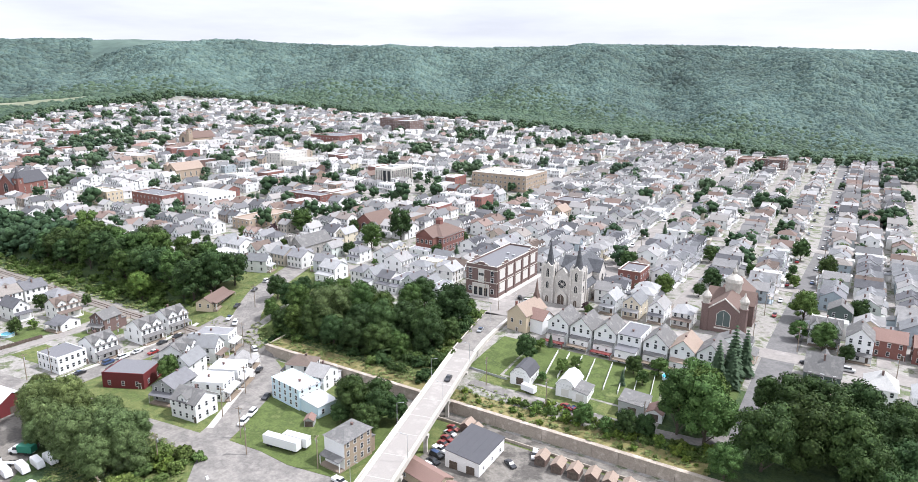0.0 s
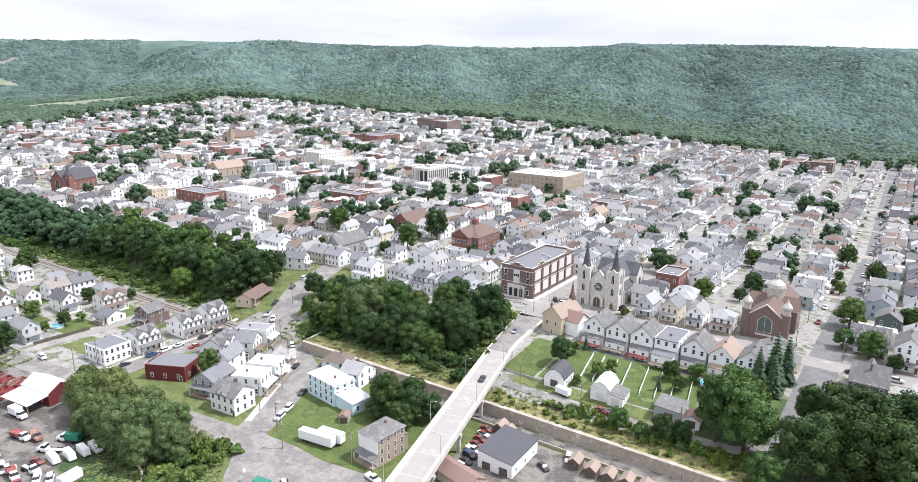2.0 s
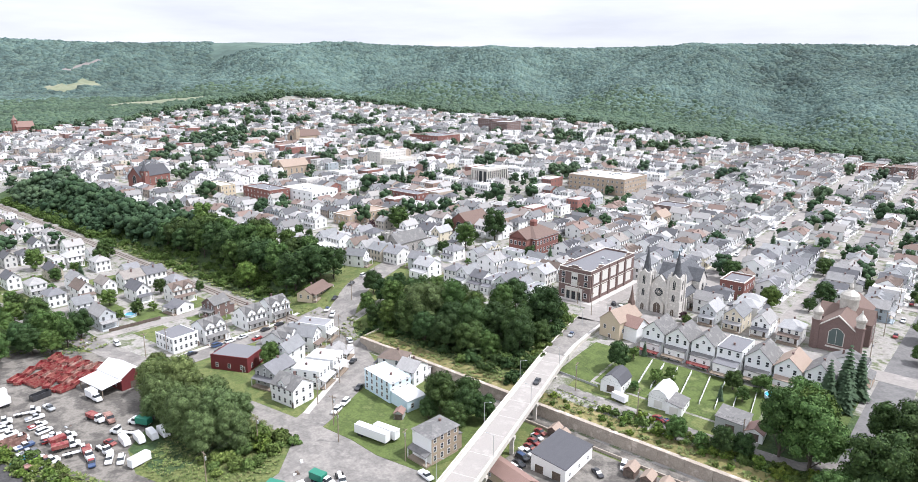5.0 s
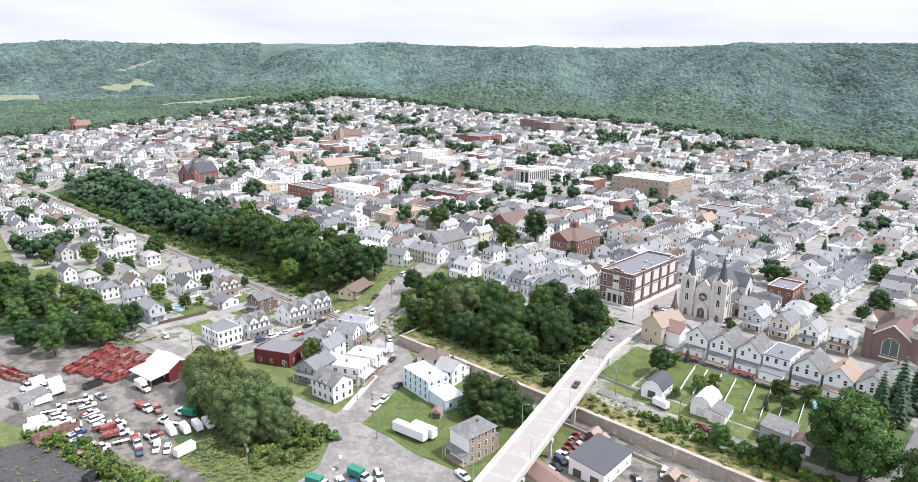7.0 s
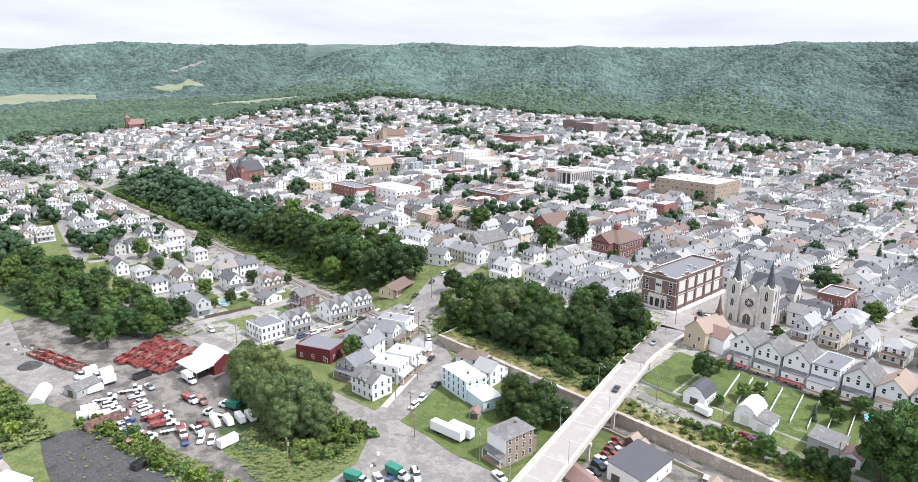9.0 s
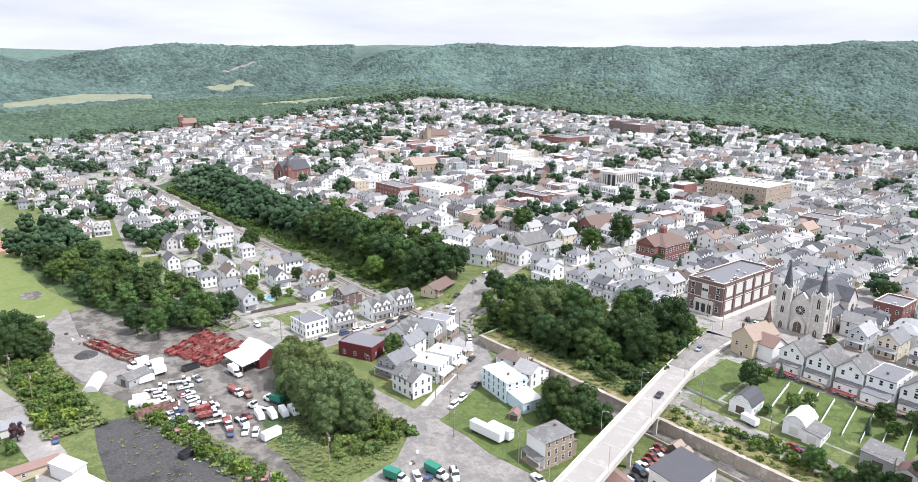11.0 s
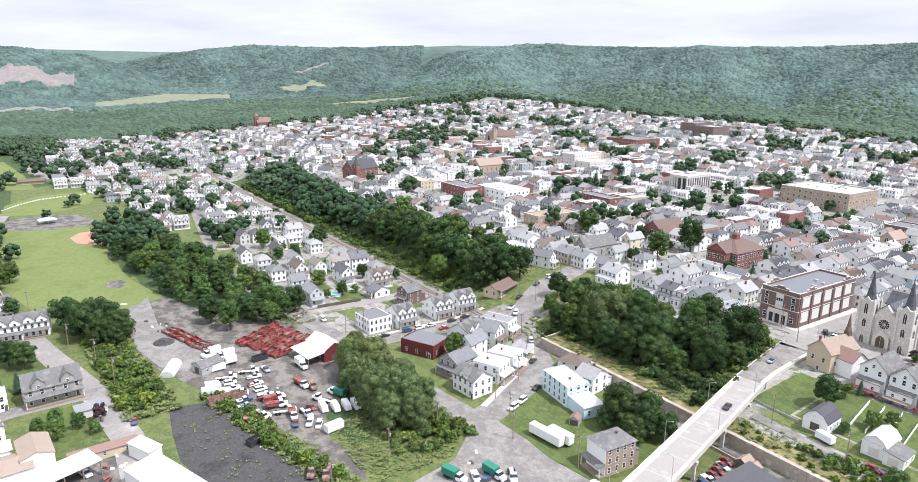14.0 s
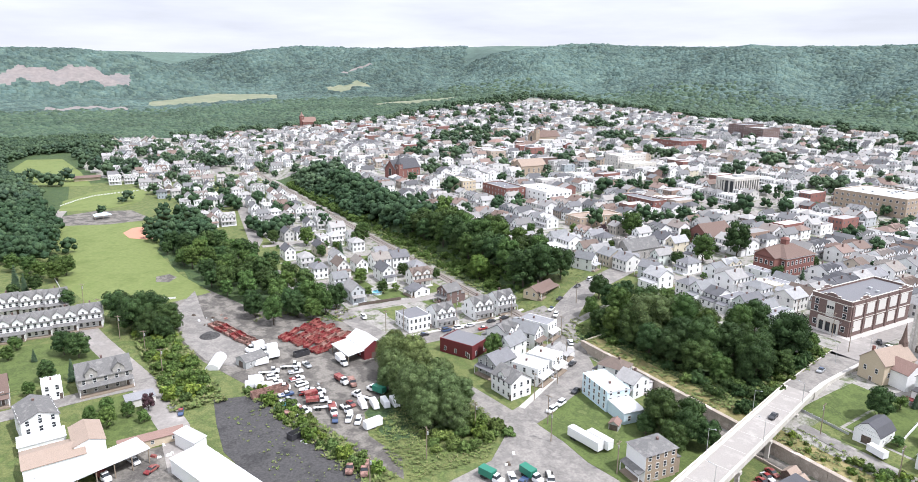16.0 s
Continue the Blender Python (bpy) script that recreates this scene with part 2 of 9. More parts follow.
M["gravel"] = material("grey_gravel_yard", [(0.155, 0.142, 0.125), (0.099, 0.091, 0.082), (0.202, 0.186, 0.163), (0.129, 0.119, 0.105)], rough=0.95, scale=0.14, grain=0.4, bump=0.04, bump_scale=1.5)
M["pavement"] = material("concrete_pavement", [(0.5, 0.475, 0.44), (0.43, 0.41, 0.38)], rough=0.9, scale=0.3, grain=0.18)
M["lawn"] = material("mown_grass", [(0.081, 0.116, 0.032), (0.113, 0.15, 0.044), (0.066, 0.092, 0.026), (0.132, 0.154, 0.057)], rough=0.95, scale=0.16, grain=0.4, bump=0.05, bump_scale=3)
M["field"] = material("sports_field_grass", [(0.128, 0.165, 0.046), (0.155, 0.188, 0.06), (0.11, 0.145, 0.04)], rough=0.95, scale=0.05, grain=0.25, bump=0.03, bump_scale=3)
M["drygrass"] = material("dry_grass", [(0.25, 0.2, 0.095), (0.17, 0.16, 0.06), (0.31, 0.245, 0.13)], rough=0.95, scale=0.18, grain=0.4, bump=0.1, bump_scale=2)
M["weeds"] = material("rank_weeds", [(0.11, 0.145, 0.042), (0.165, 0.185, 0.065), (0.08, 0.108, 0.034), (0.13, 0.165, 0.048)], rough=0.95, scale=0.2, grain=0.5, bump=0.25, bump_scale=1.4)
M["clay"] = material("infield_clay", [(0.5, 0.25, 0.17), (0.44, 0.22, 0.15)], rough=0.95, scale=0.2, grain=0.15)
M["townground"] = material("yards_and_paving", [(0.3, 0.285, 0.265), (0.11, 0.13, 0.06), (0.33, 0.315, 0.29), (0.25, 0.235, 0.215), (0.09, 0.12, 0.045), (0.29, 0.27, 0.245)], rough=0.95, scale=0.11, grain=0.3)
M["woodfloor"] = material("woodland_floor", [(0.05, 0.085, 0.03), (0.075, 0.112, 0.038), (0.038, 0.065, 0.026), (0.06, 0.098, 0.034)], rough=0.95, scale=0.2, grain=0.5, bump=0.8, bump_scale=0.7)
# bluish cast is distance haze put into the colour; broad tones imitate cloud shade
M["hillfloor"] = material("hazed_forest_understorey", [(0.08, 0.124, 0.106), (0.1, 0.147, 0.12), (0.088, 0.133, 0.112)], rough=0.95, scale=0.0035, grain=0.4, bump=0.6, bump_scale=0.15)
M["meadow"] = material("hay_meadow", [(0.205, 0.215, 0.145), (0.18, 0.2, 0.125), (0.235, 0.23, 0.165)], rough=0.95, scale=0.012, grain=0.3)
M["spoil"] = material("bare_mine_spoil", [(0.2, 0.185, 0.175), (0.235, 0.208, 0.195), (0.15, 0.147, 0.148)], rough=0.95, scale=0.01, grain=0.3, bump=0.8, bump_scale=0.05)
M["coal"] = material("black_cinder_lot", [(0.054, 0.053, 0.053), (0.076, 0.073, 0.072), (0.045, 0.044, 0.045)], rough=0.95, scale=0.14, grain=0.6, bump=0.06, bump_scale=2)
M["ballast"] = material("rail_ballast", [(0.26, 0.23, 0.2), (0.2, 0.18, 0.16)], rough=0.95, scale=0.4, grain=0.3, bump=0.05)
M["steel"] = material("rusty_rail_steel", [(0.14, 0.1, 0.08), (0.2, 0.15, 0.12)], rough=0.5, scale=1.0, grain=0.3, metal=0.6)
M["galv"] = material("galvanised_steel", [(0.5, 0.51, 0.52), (0.42, 0.43, 0.44)], rough=0.5, scale=1.0, grain=0.15, metal=0.5)
M["bark"] = material("grey_bark", [(0.11, 0.09, 0.07), (0.075, 0.06, 0.05)], rough=0.95, scale=3.0, grain=0.4, bump=0.05)
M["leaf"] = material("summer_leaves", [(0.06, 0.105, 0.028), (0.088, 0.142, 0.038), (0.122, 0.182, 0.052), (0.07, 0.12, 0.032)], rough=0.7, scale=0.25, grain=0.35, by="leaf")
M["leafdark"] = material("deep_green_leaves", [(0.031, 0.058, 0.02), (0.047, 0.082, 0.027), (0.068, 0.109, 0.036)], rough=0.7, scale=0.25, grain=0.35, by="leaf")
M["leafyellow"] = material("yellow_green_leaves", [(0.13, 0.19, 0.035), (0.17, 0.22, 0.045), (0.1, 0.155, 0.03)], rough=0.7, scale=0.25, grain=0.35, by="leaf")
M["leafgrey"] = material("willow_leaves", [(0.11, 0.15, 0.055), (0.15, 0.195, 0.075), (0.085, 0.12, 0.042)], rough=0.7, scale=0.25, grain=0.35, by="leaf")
# two paler, bluer leaf colours with distance haze painted into them
M["hazeleaf"] = material("hazy_green_leaves", [(0.07, 0.108, 0.06), (0.09, 0.135, 0.07), (0.115, 0.162, 0.085), (0.08, 0.12, 0.062)], rough=0.8, scale=0.05, grain=0.35, by="leaf")
M["hazeleafdark"] = material("hazy_deep_green_leaves", [(0.05, 0.083, 0.053), (0.068, 0.107, 0.062), (0.088, 0.128, 0.074)], rough=0.8, scale=0.05, grain=0.35, by="leaf")
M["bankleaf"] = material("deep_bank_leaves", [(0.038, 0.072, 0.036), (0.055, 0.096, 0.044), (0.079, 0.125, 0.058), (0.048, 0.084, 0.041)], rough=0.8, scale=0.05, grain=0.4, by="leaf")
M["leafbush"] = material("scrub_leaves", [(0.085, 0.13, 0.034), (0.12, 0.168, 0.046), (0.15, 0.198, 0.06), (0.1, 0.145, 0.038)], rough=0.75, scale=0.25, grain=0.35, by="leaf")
M["weedleaf"] = material("weed_leaves", [(0.115, 0.16, 0.045), (0.165, 0.21, 0.062), (0.085, 0.125, 0.038), (0.23, 0.22, 0.1), (0.135, 0.18, 0.05)], rough=0.8, scale=0.12, grain=0.4, by="island")
M["leafpurple"] = material("purple_leaves", [(0.05, 0.025, 0.03), (0.07, 0.035, 0.04)], rough=0.7, scale=0.25, grain=0.35, by="island")
M["needles"] = material("conifer_needles", [(0.0308, 0.0588, 0.028), (0.0448, 0.077, 0.0364)], rough=0.8, scale=0.4, grain=0.35, by="island")
# canopy colour for the hill foot, without the haze tint of the hillsides
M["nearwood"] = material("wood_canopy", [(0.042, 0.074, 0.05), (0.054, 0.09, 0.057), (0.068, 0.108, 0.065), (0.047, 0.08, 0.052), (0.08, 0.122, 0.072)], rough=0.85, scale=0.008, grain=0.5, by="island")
# distance haze painted in as blue; broad light-dark patches stand for cloud shadows
M["forest"] = material("hazed_hillside_canopy", [(0.07, 0.112, 0.104), (0.084, 0.13, 0.117), (0.097, 0.145, 0.125), (0.076, 0.12, 0.109), (0.11, 0.158, 0.13)], rough=0.95, scale=0.003, grain=0.7, by="island")
M["paint"] = material("car_paint", [(0.75, 0.75, 0.75), (0.03, 0.03, 0.033), (0.3, 0.31, 0.32), (0.7, 0.7, 0.7), (0.25, 0.025, 0.025), (0.08, 0.085, 0.09), (0.05, 0.08, 0.16), (0.5, 0.5, 0.5)], rough=0.3, scale=0.8, grain=0.06, by="object", coat=0.5)
M["whitepaint"] = material("white_vehicle_paint", [(0.78, 0.78, 0.78), (0.72, 0.72, 0.72)], rough=0.35, scale=0.6, grain=0.08, coat=0.3)
M["redpaint"] = material("faded_red_paint", [(0.27, 0.035, 0.04), (0.19, 0.028, 0.032), (0.27, 0.11, 0.09), (0.14, 0.035, 0.032)], rough=0.55, scale=0.6, grain=0.25)
M["rust"] = material("rusted_plate", [(0.25, 0.13, 0.105), (0.18, 0.105, 0.088), (0.33, 0.2, 0.165), (0.22, 0.09, 0.07)], rough=0.8, scale=0.8, grain=0.35)
M["greenpaint"] = material("green_paint", [(0.03, 0.2, 0.13), (0.03, 0.16, 0.11)], rough=0.45, scale=0.8, grain=0.12)
M["tealpaint"] = material("teal_tarpaulin", [(0.12, 0.42, 0.4), (0.1, 0.36, 0.34)], rough=0.5, scale=0.8, grain=0.12)
M["darkpaint"] = material("black_vehicle_paint", [(0.03, 0.03, 0.033), (0.045, 0.045, 0.05)], rough=0.35, scale=0.8, grain=0.1, coat=0.4)
M["rubber"] = material("tyre_rubber", [(0.02, 0.02, 0.02), (0.03, 0.03, 0.03)], rough=0.85, scale=3.0, grain=0.2)
M["pool"] = material("pool_water", [(0.08, 0.45, 0.6), (0.12, 0.52, 0.66)], rough=0.08, scale=0.8, grain=0.1)
M["verdigris"] = material("weathered_metal_dome", [(0.44, 0.41, 0.36), (0.52, 0.49, 0.44)], rough=0.5, scale=0.8, grain=0.2, metal=0.2)
M["marking"] = material("road_paint", [(0.75, 0.73, 0.68), (0.65, 0.63, 0.58)], rough=0.7, scale=1.0, grain=0.2)
FAR_WALLS = [WHITE, (0.74, 0.74, 0.73), OFFWHITE, WHITE, PALEGREY, CREAM, (0.7, 0.69, 0.67), (0.36, 0.4, 0.42), (0.6, 0.59, 0.56), (0.42, 0.36, 0.3), (0.5, 0.46, 0.4), (0.3, 0.25, 0.21)]
FAR_ROOFS = [(0.269, 0.26, 0.251), (0.179, 0.179, 0.179), (0.359, 0.345, 0.332), (0.108, 0.108, 0.113), (0.243, 0.21, 0.189), (0.198, 0.193, 0.189), (0.359, 0.35, 0.34), (0.179, 0.13, 0.108), (0.467, 0.458, 0.448), (0.17, 0.17, 0.175), (0.26, 0.251, 0.243), (0.233, 0.17, 0.144), (0.323, 0.305, 0.287), (0.116, 0.116, 0.121)]
FAR_BRICK = [(0.25, 0.12, 0.1), (0.21, 0.115, 0.095), (0.33, 0.24, 0.19), (0.45, 0.37, 0.3), (0.27, 0.13, 0.11), (0.58, 0.56, 0.53), (0.17, 0.11, 0.095), (0.64, 0.63, 0.61)]
for n_, tones_, lap in (("far_wall", FAR_WALLS, 0.2), ("far_roof", FAR_ROOFS, 0.0), ("far_brick", FAR_BRICK, 0.0)):
    for i_, c_ in enumerate(tones_):
        M[n_ + str(i_)] = material(n_ + "_tone", [c_, tuple(v * 0.86 for v in c_)], rough=0.8, scale=0.3, grain=0.2)


# ---------------------------------------------------------------- shapes
class Shape:
    """Collects corners and faces of one mesh; slot numbers pick its materials."""

    def __init__(self):
        self.v, self.f, self.s = [], [], []

    def face(self, pts, slot=0):
        k = len(self.v)
        self.v += [tuple(p) for p in pts]
        self.f.append(tuple(range(k, k + len(pts))))
        self.s.append(slot)

    def block(self, pts, slot=0):
        """Eight corners: the lower ring, then the upper ring."""
        k = len(self.v)
        self.v += [tuple(p) for p in pts]
        for q in ((3, 2, 1, 0), (4, 5, 6, 7), (0, 1, 5, 4), (1, 2, 6, 5), (2, 3, 7, 6), (3, 0, 4, 7)):
            self.f.append(tuple(k + i for i in q))
            self.s.append(slot)
        return self

    def box(self, x0, x1, y0, y1, z0, z1, slot=0):
        return self.block([(x0, y0, z0), (x1, y0, z0), (x1, y1, z0), (x0, y1, z0), (x0, y0, z1), (x1, y0, z1), (x1, y1, z1), (x0, y1, z1)], slot)

    def taper(self, x0, x1, y0, y1, z0, z1, inset, slot=0):
        i = inset
        return self.block([(x0, y0, z0), (x1, y0, z0), (x1, y1, z0), (x0, y1, z0), (x0 + i, y0 + i, z1), (x1 - i, y0 + i, z1), (x1 - i, y1 - i, z1), (x0 + i, y1 - i, z1)], slot)

    def prism(self, outline, a0, a1, axis="y", slot=0):
        """A closed outline (across, height), pushed along an axis."""
        put = (lambda p, a: (p[0], a, p[1])) if axis == "y" else (lambda p, a: (a, p[0], p[1]))
        k, n = len(self.v), len(outline)
        self.v += [put(p, a0) for p in outline] + [put(p, a1) for p in outline]
        self.f += [tuple(k + i for i in range(n)), tuple(k + n + i for i in reversed(range(n)))]
        self.f += [(k + i, k + n + i, k + n + (i + 1) % n, k + (i + 1) % n) for i in range(n)]
        self.s += [slot] * (n + 2)
        return self

    def rod(self, a, b, r0, r1=None, n=6, slot=0):
        """A round bar from a to b."""
        a, b = Vector(a), Vector(b)
        r1 = r0 if r1 is None else r1
        q = (b - a).to_track_quat("Z", "Y")
        k = len(self.v)
        for p, r in ((a, r0), (b, r1)):
            for i in range(n):
                t = 2 * math.pi * i / n
                self.v.append(tuple(p + q @ Vector((r * math.cos(t), r * math.sin(t), 0))))
        self.f += [(k + i, k + (i + 1) % n, k + n + (i + 1) % n, k + n + i) for i in range(n)]
        self.f += [tuple(k + i for i in reversed(range(n))), tuple(k + n + i for i in range(n))]
        self.s += [slot] * (n + 2)
        return self

    def turned(self, x, y, profile, n=12, slot=0):
        """A body of revolution from (radius, height) pairs."""
        k = len(self.v)
        for r, z in profile:
            for i in range(n):
                t = 2 * math.pi * i / n
                self.v.append((x + r * math.cos(t), y + r * math.sin(t), z))
        for j in range(len(profile) - 1):
            for i in range(n):
                self.f.append((k + j * n + i, k + j * n + (i + 1) % n, k + (j + 1) * n + (i + 1) % n, k + (j + 1) * n + i))
                self.s.append(slot)
        m = len(profile) - 1
        self.f.append(tuple(k + m * n + i for i in range(n)))
        self.s.append(slot)
        return self

    def mesh(self, name, mats):
        me = bpy.data.meshes.new(name)
        me.from_pydata(self.v, [], self.f)
        for m in mats:
            me.materials.append(m)
        if len(mats) > 1:
            me.polygons.foreach_set("material_index", np.array(self.s, dtype=np.int32))
        bm = bmesh.new()
        bm.from_mesh(me)
        bmesh.ops.recalc_face_normals(bm, faces=bm.faces)
        bm.to_mesh(me)
        bm.free()
        return me


def part(name, shape, mats, parent, label="", at=None):
    """Links a shape (or a ready mesh) as one mesh object under a thing or a part."""
    me = shape.mesh(name, [M[k] for k in mats.split()]) if isinstance(shape, Shape) else shape
    ob = new(name, me)
    if parent is not None:
        ob.parent = parent
    if at is not None:
        ob.matrix_basis = at
    return tagged(ob, label)


def thing(name, label, category, m=None, group="", shape=None, mats=""):
    """A top-level thing: an empty at its base, or one mesh."""
    data = shape.mesh(name, [M[k] for k in mats.split()]) if shape else None
    ob = new(name, data)
    if m is not None:
        ob.matrix_basis = m
    return tagged(ob, label, category, group)


# ---------------------------------------------------------------- ground
def sstep(a, b, v):
    t = np.clip((np.asarray(v, float) - a) / (b - a), 0, 1)
    return t * t * (3 - 2 * t)


# hill skyline: degrees left of the town's long axis, distance of foot, distance of crest, height of crest above the eye line in degrees
HILL_AZ = (-40, -5, 0, 10, 20, 31, 40, 50, 57, 66, 74, 80, 84, 90, 120)
HILL_FOOT = (900, 900, 930, 1010, 1130, 1260, 1380, 1500, 1620, 1800, 2150, 2500, 2600, 2600, 2600)
HILL_TOP = (1750, 1750, 1750, 1780, 1850, 1950, 2100, 2300, 2500, 2800, 3100, 3400, 3500, 3500, 3500)
HILL_EL = (1.1, 1.5, 2.0, 2.5, 2.58, 2.33, 2.4, 2.56, 2.62, 2.18, 2.3, 1.5, 0.7, 0.2, 0.0)
SPOIL_AZ = (78, 82, 86, 90, 95, 100, 110)
SPOIL_EL = (-1.8, 0.2, 1.35, 1.75, 1.7, 1.5, 0.8)


def town_height(x, y):
    """Height of the natural ground without the hills."""
    x, y = np.asarray(x, float), np.asarray(y, float)
    r, az = np.hypot(x, y), np.degrees(np.arctan2(-x, y))
    climb = np.interp(az, (-5, 5, 28, 60, 72, 84), (0, 0.05, 1, 1, 0.45, 0.0))
    upper = 8 - 5 * sstep(-620, -760, x) + 0.056 * np.clip(r - 520, 0, 1100) * climb
    right = np.where(y < 168, 0.0, 3.6 + (upper - 3.6) * sstep(160, 222, y))
    left = upper * sstep(173, 204, y)
    ramp = upper * sstep(150, 205, y)
    w = sstep(-192.6, -192.0, x)
    z = left * (1 - w) + right * w
    road = sstep(-262, -240, x) * (1 - sstep(-224, -196, x))
    z = z * (1 - road) + ramp * road
    return np.where(y < 100, 0.0, z)


def height(x, y):
    x, y = np.asarray(x, float), np.asarray(y, float)
    r, az = np.hypot(x, y), np.degrees(np.arctan2(-x, y))
    z = town_height(x, y)
    foot, crest, el = np.interp(az, HILL_AZ, HILL_FOOT), np.interp(az, HILL_AZ, HILL_TOP), np.interp(az, HILL_AZ, HILL_EL)
    top = EYE_Z + crest * np.tan(np.radians(el))
    z = z + 0.033 * np.clip(r - 1300, 0, 1300) * sstep(64, 74, az) * (1 - sstep(100, 110, az))
    up = np.clip((r - foot) / (crest - foot), 0, 1.0)
    bumps = 24 * np.sin(az * 0.33 + r * 0.0042 + 0.6) + 9 * np.sin(az * 0.8 - r * 0.006 + 1.0) + 3 * np.sin(az * 1.9 + r * 0.01)
    ridge = (top - z) * (0.35 * up + 0.65 * sstep(0, 1, up)) + bumps * np.sin(np.pi * up) - 0.03 * np.clip(r - crest, 0, 3000)
    z = z + np.where(r > foot, ridge, 0) * sstep(-60, -20, -np.abs(az - 25) + 75)
    sp = np.interp(az, SPOIL_AZ, SPOIL_EL)
    spz = EYE_Z + 2700 * np.tan(np.radians(sp))
    z = np.maximum(z, spz * sstep(2150, 2700, r) - 0.03 * np.clip(r - 2700, 0, 3000))
    far = (EYE_Z + 4550 * math.tan(radians(1.72))) * sstep(3600, 4550, r) * sstep(60, 70, az) * (1 - sstep(112, 122, az))
    return np.maximum(z, far)


def gz(x, y):
    return float(height(x, y))


def spaced(*runs):
    """Grid lines: (from, to, step) runs, one after the other."""
    out = []
    for a, b, s in runs:
        out += list(np.linspace(a, b, max(1, round((b - a) / s)), endpoint=False))
    return np.array(out + [runs[-1][1]])


def sheet(name, xs, ys, lift=0.0):
    """A grid over the plan that follows the ground."""
    gx, gy = np.meshgrid(xs, ys)
    gv = np.stack([gx, gy, height(gx, gy) + lift], -1).reshape(-1, 3)
    nx, ny = len(xs), len(ys)
    i = (np.arange(ny - 1)[:, None] * nx + np.arange(nx - 1)[None, :]).reshape(-1)
    quads = np.stack([i, i + 1, i + nx + 1, i + nx], 1)
    me = bpy.data.meshes.new(name)
    me.vertices.add(len(gv))
    me.vertices.foreach_set("co", gv.astype(np.float32).ravel())
    me.loops.add(quads.size)
    me.loops.foreach_set("vertex_index", quads.astype(np.int32).ravel())
    me.polygons.add(len(quads))
    me.polygons.foreach_set("loop_start", np.arange(0, quads.size, 4, dtype=np.int32))
    me.update(calc_edges=True)
    centre = gv[quads].mean(1)
    return me, centre


xs = spaced((-4900, -2600, 90), (-2600, -2320, 10), (-2320, -1300, 32), (-1300, -760, 12), (-760, -380, 6), (-380, -192.6, 3), (-192.6, -192.0, 0.6), (-192.0, 60, 3), (60, 400, 20), (400, 1500, 100), (1500, 2600, 300))
ys = spaced((-1600, -200, 100), (-200, -40, 12), (-40, 100, 5), (100, 167.9, 3), (167.9, 168.1, 0.2), (168.1, 300, 3), (300, 620, 8), (620, 1000, 12), (1000, 2400, 28), (2400, 4900, 90))
ground_mesh, cells = sheet("ground", xs, ys)
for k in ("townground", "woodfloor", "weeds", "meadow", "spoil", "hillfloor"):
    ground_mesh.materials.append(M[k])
cx, cy, cz = cells.T
c_az, c_r = np.degrees(np.arctan2(-cx, cy)), np.hypot(cx, cy)


def town_mask(x, y):
    """1 where houses and streets stand, 0 in woods and fields."""
    edge_far = np.interp(x, (-1330, -1250, -1000, -560, -400, -230, -20, 60, 200), (900, 950, 935, 925, 915, 950, 915, 930, 900))
    edge_left = np.interp(y, (-60, 100, 180, 300, 500, 700, 900), (-1260, -1280, -1230, -1180, -1140, -1210, -1300))
    low = np.interp(x, (-1300, -900, -760, -600, -330, -240), (10, -10, 20, 40, 85, 95))
    return (y < edge_far) & (x > edge_left) & (y > np.where(x < -240, low, -400))


idx = np.where(town_mask(cx, cy), 0, 1)
idx[(cy < 168) & (cx > -760) & (cy < 160) & (cx < 300)] = 2
idx[(cx < -240) & (cx > -500) & (cy > 100) & (cy < 162)] = 0
idx[(cx > -240) & (cy < 166) & (cx < 200) & (cy > -40)] = 2


idx[(cx > -268) & (cx < -214.3) & (cy > 166) & (cy < 250)] = 2
idx[(cx > -136) & (cx < -116) & (cy > 170) & (cy < 240)] = 2
idx[(cy > 171) & (cy < 212) & (cx > -700) & (cx < -262)] = 1
idx[(cy > 174) & (cy < 226) & (cx > -209) & (cx < -130)] = 1
idx[(cy > 168.1) & (cy < 220) & (cx > -42) & (cx < 60)] = 1
idx[(cy < np.minimum(68 + (cx + 472) * 0.17, 100)) & (cx > -490) & (cx < -274) & (cy > 33 + (cx + 417) * 0.15)] = 1
idx[(cy > 72) & (cy < 98) & (cx > -220) & (cx < -164)] = 1
idx[(cx < -560) & (cy < -20) & (cx > -1250)] = 1


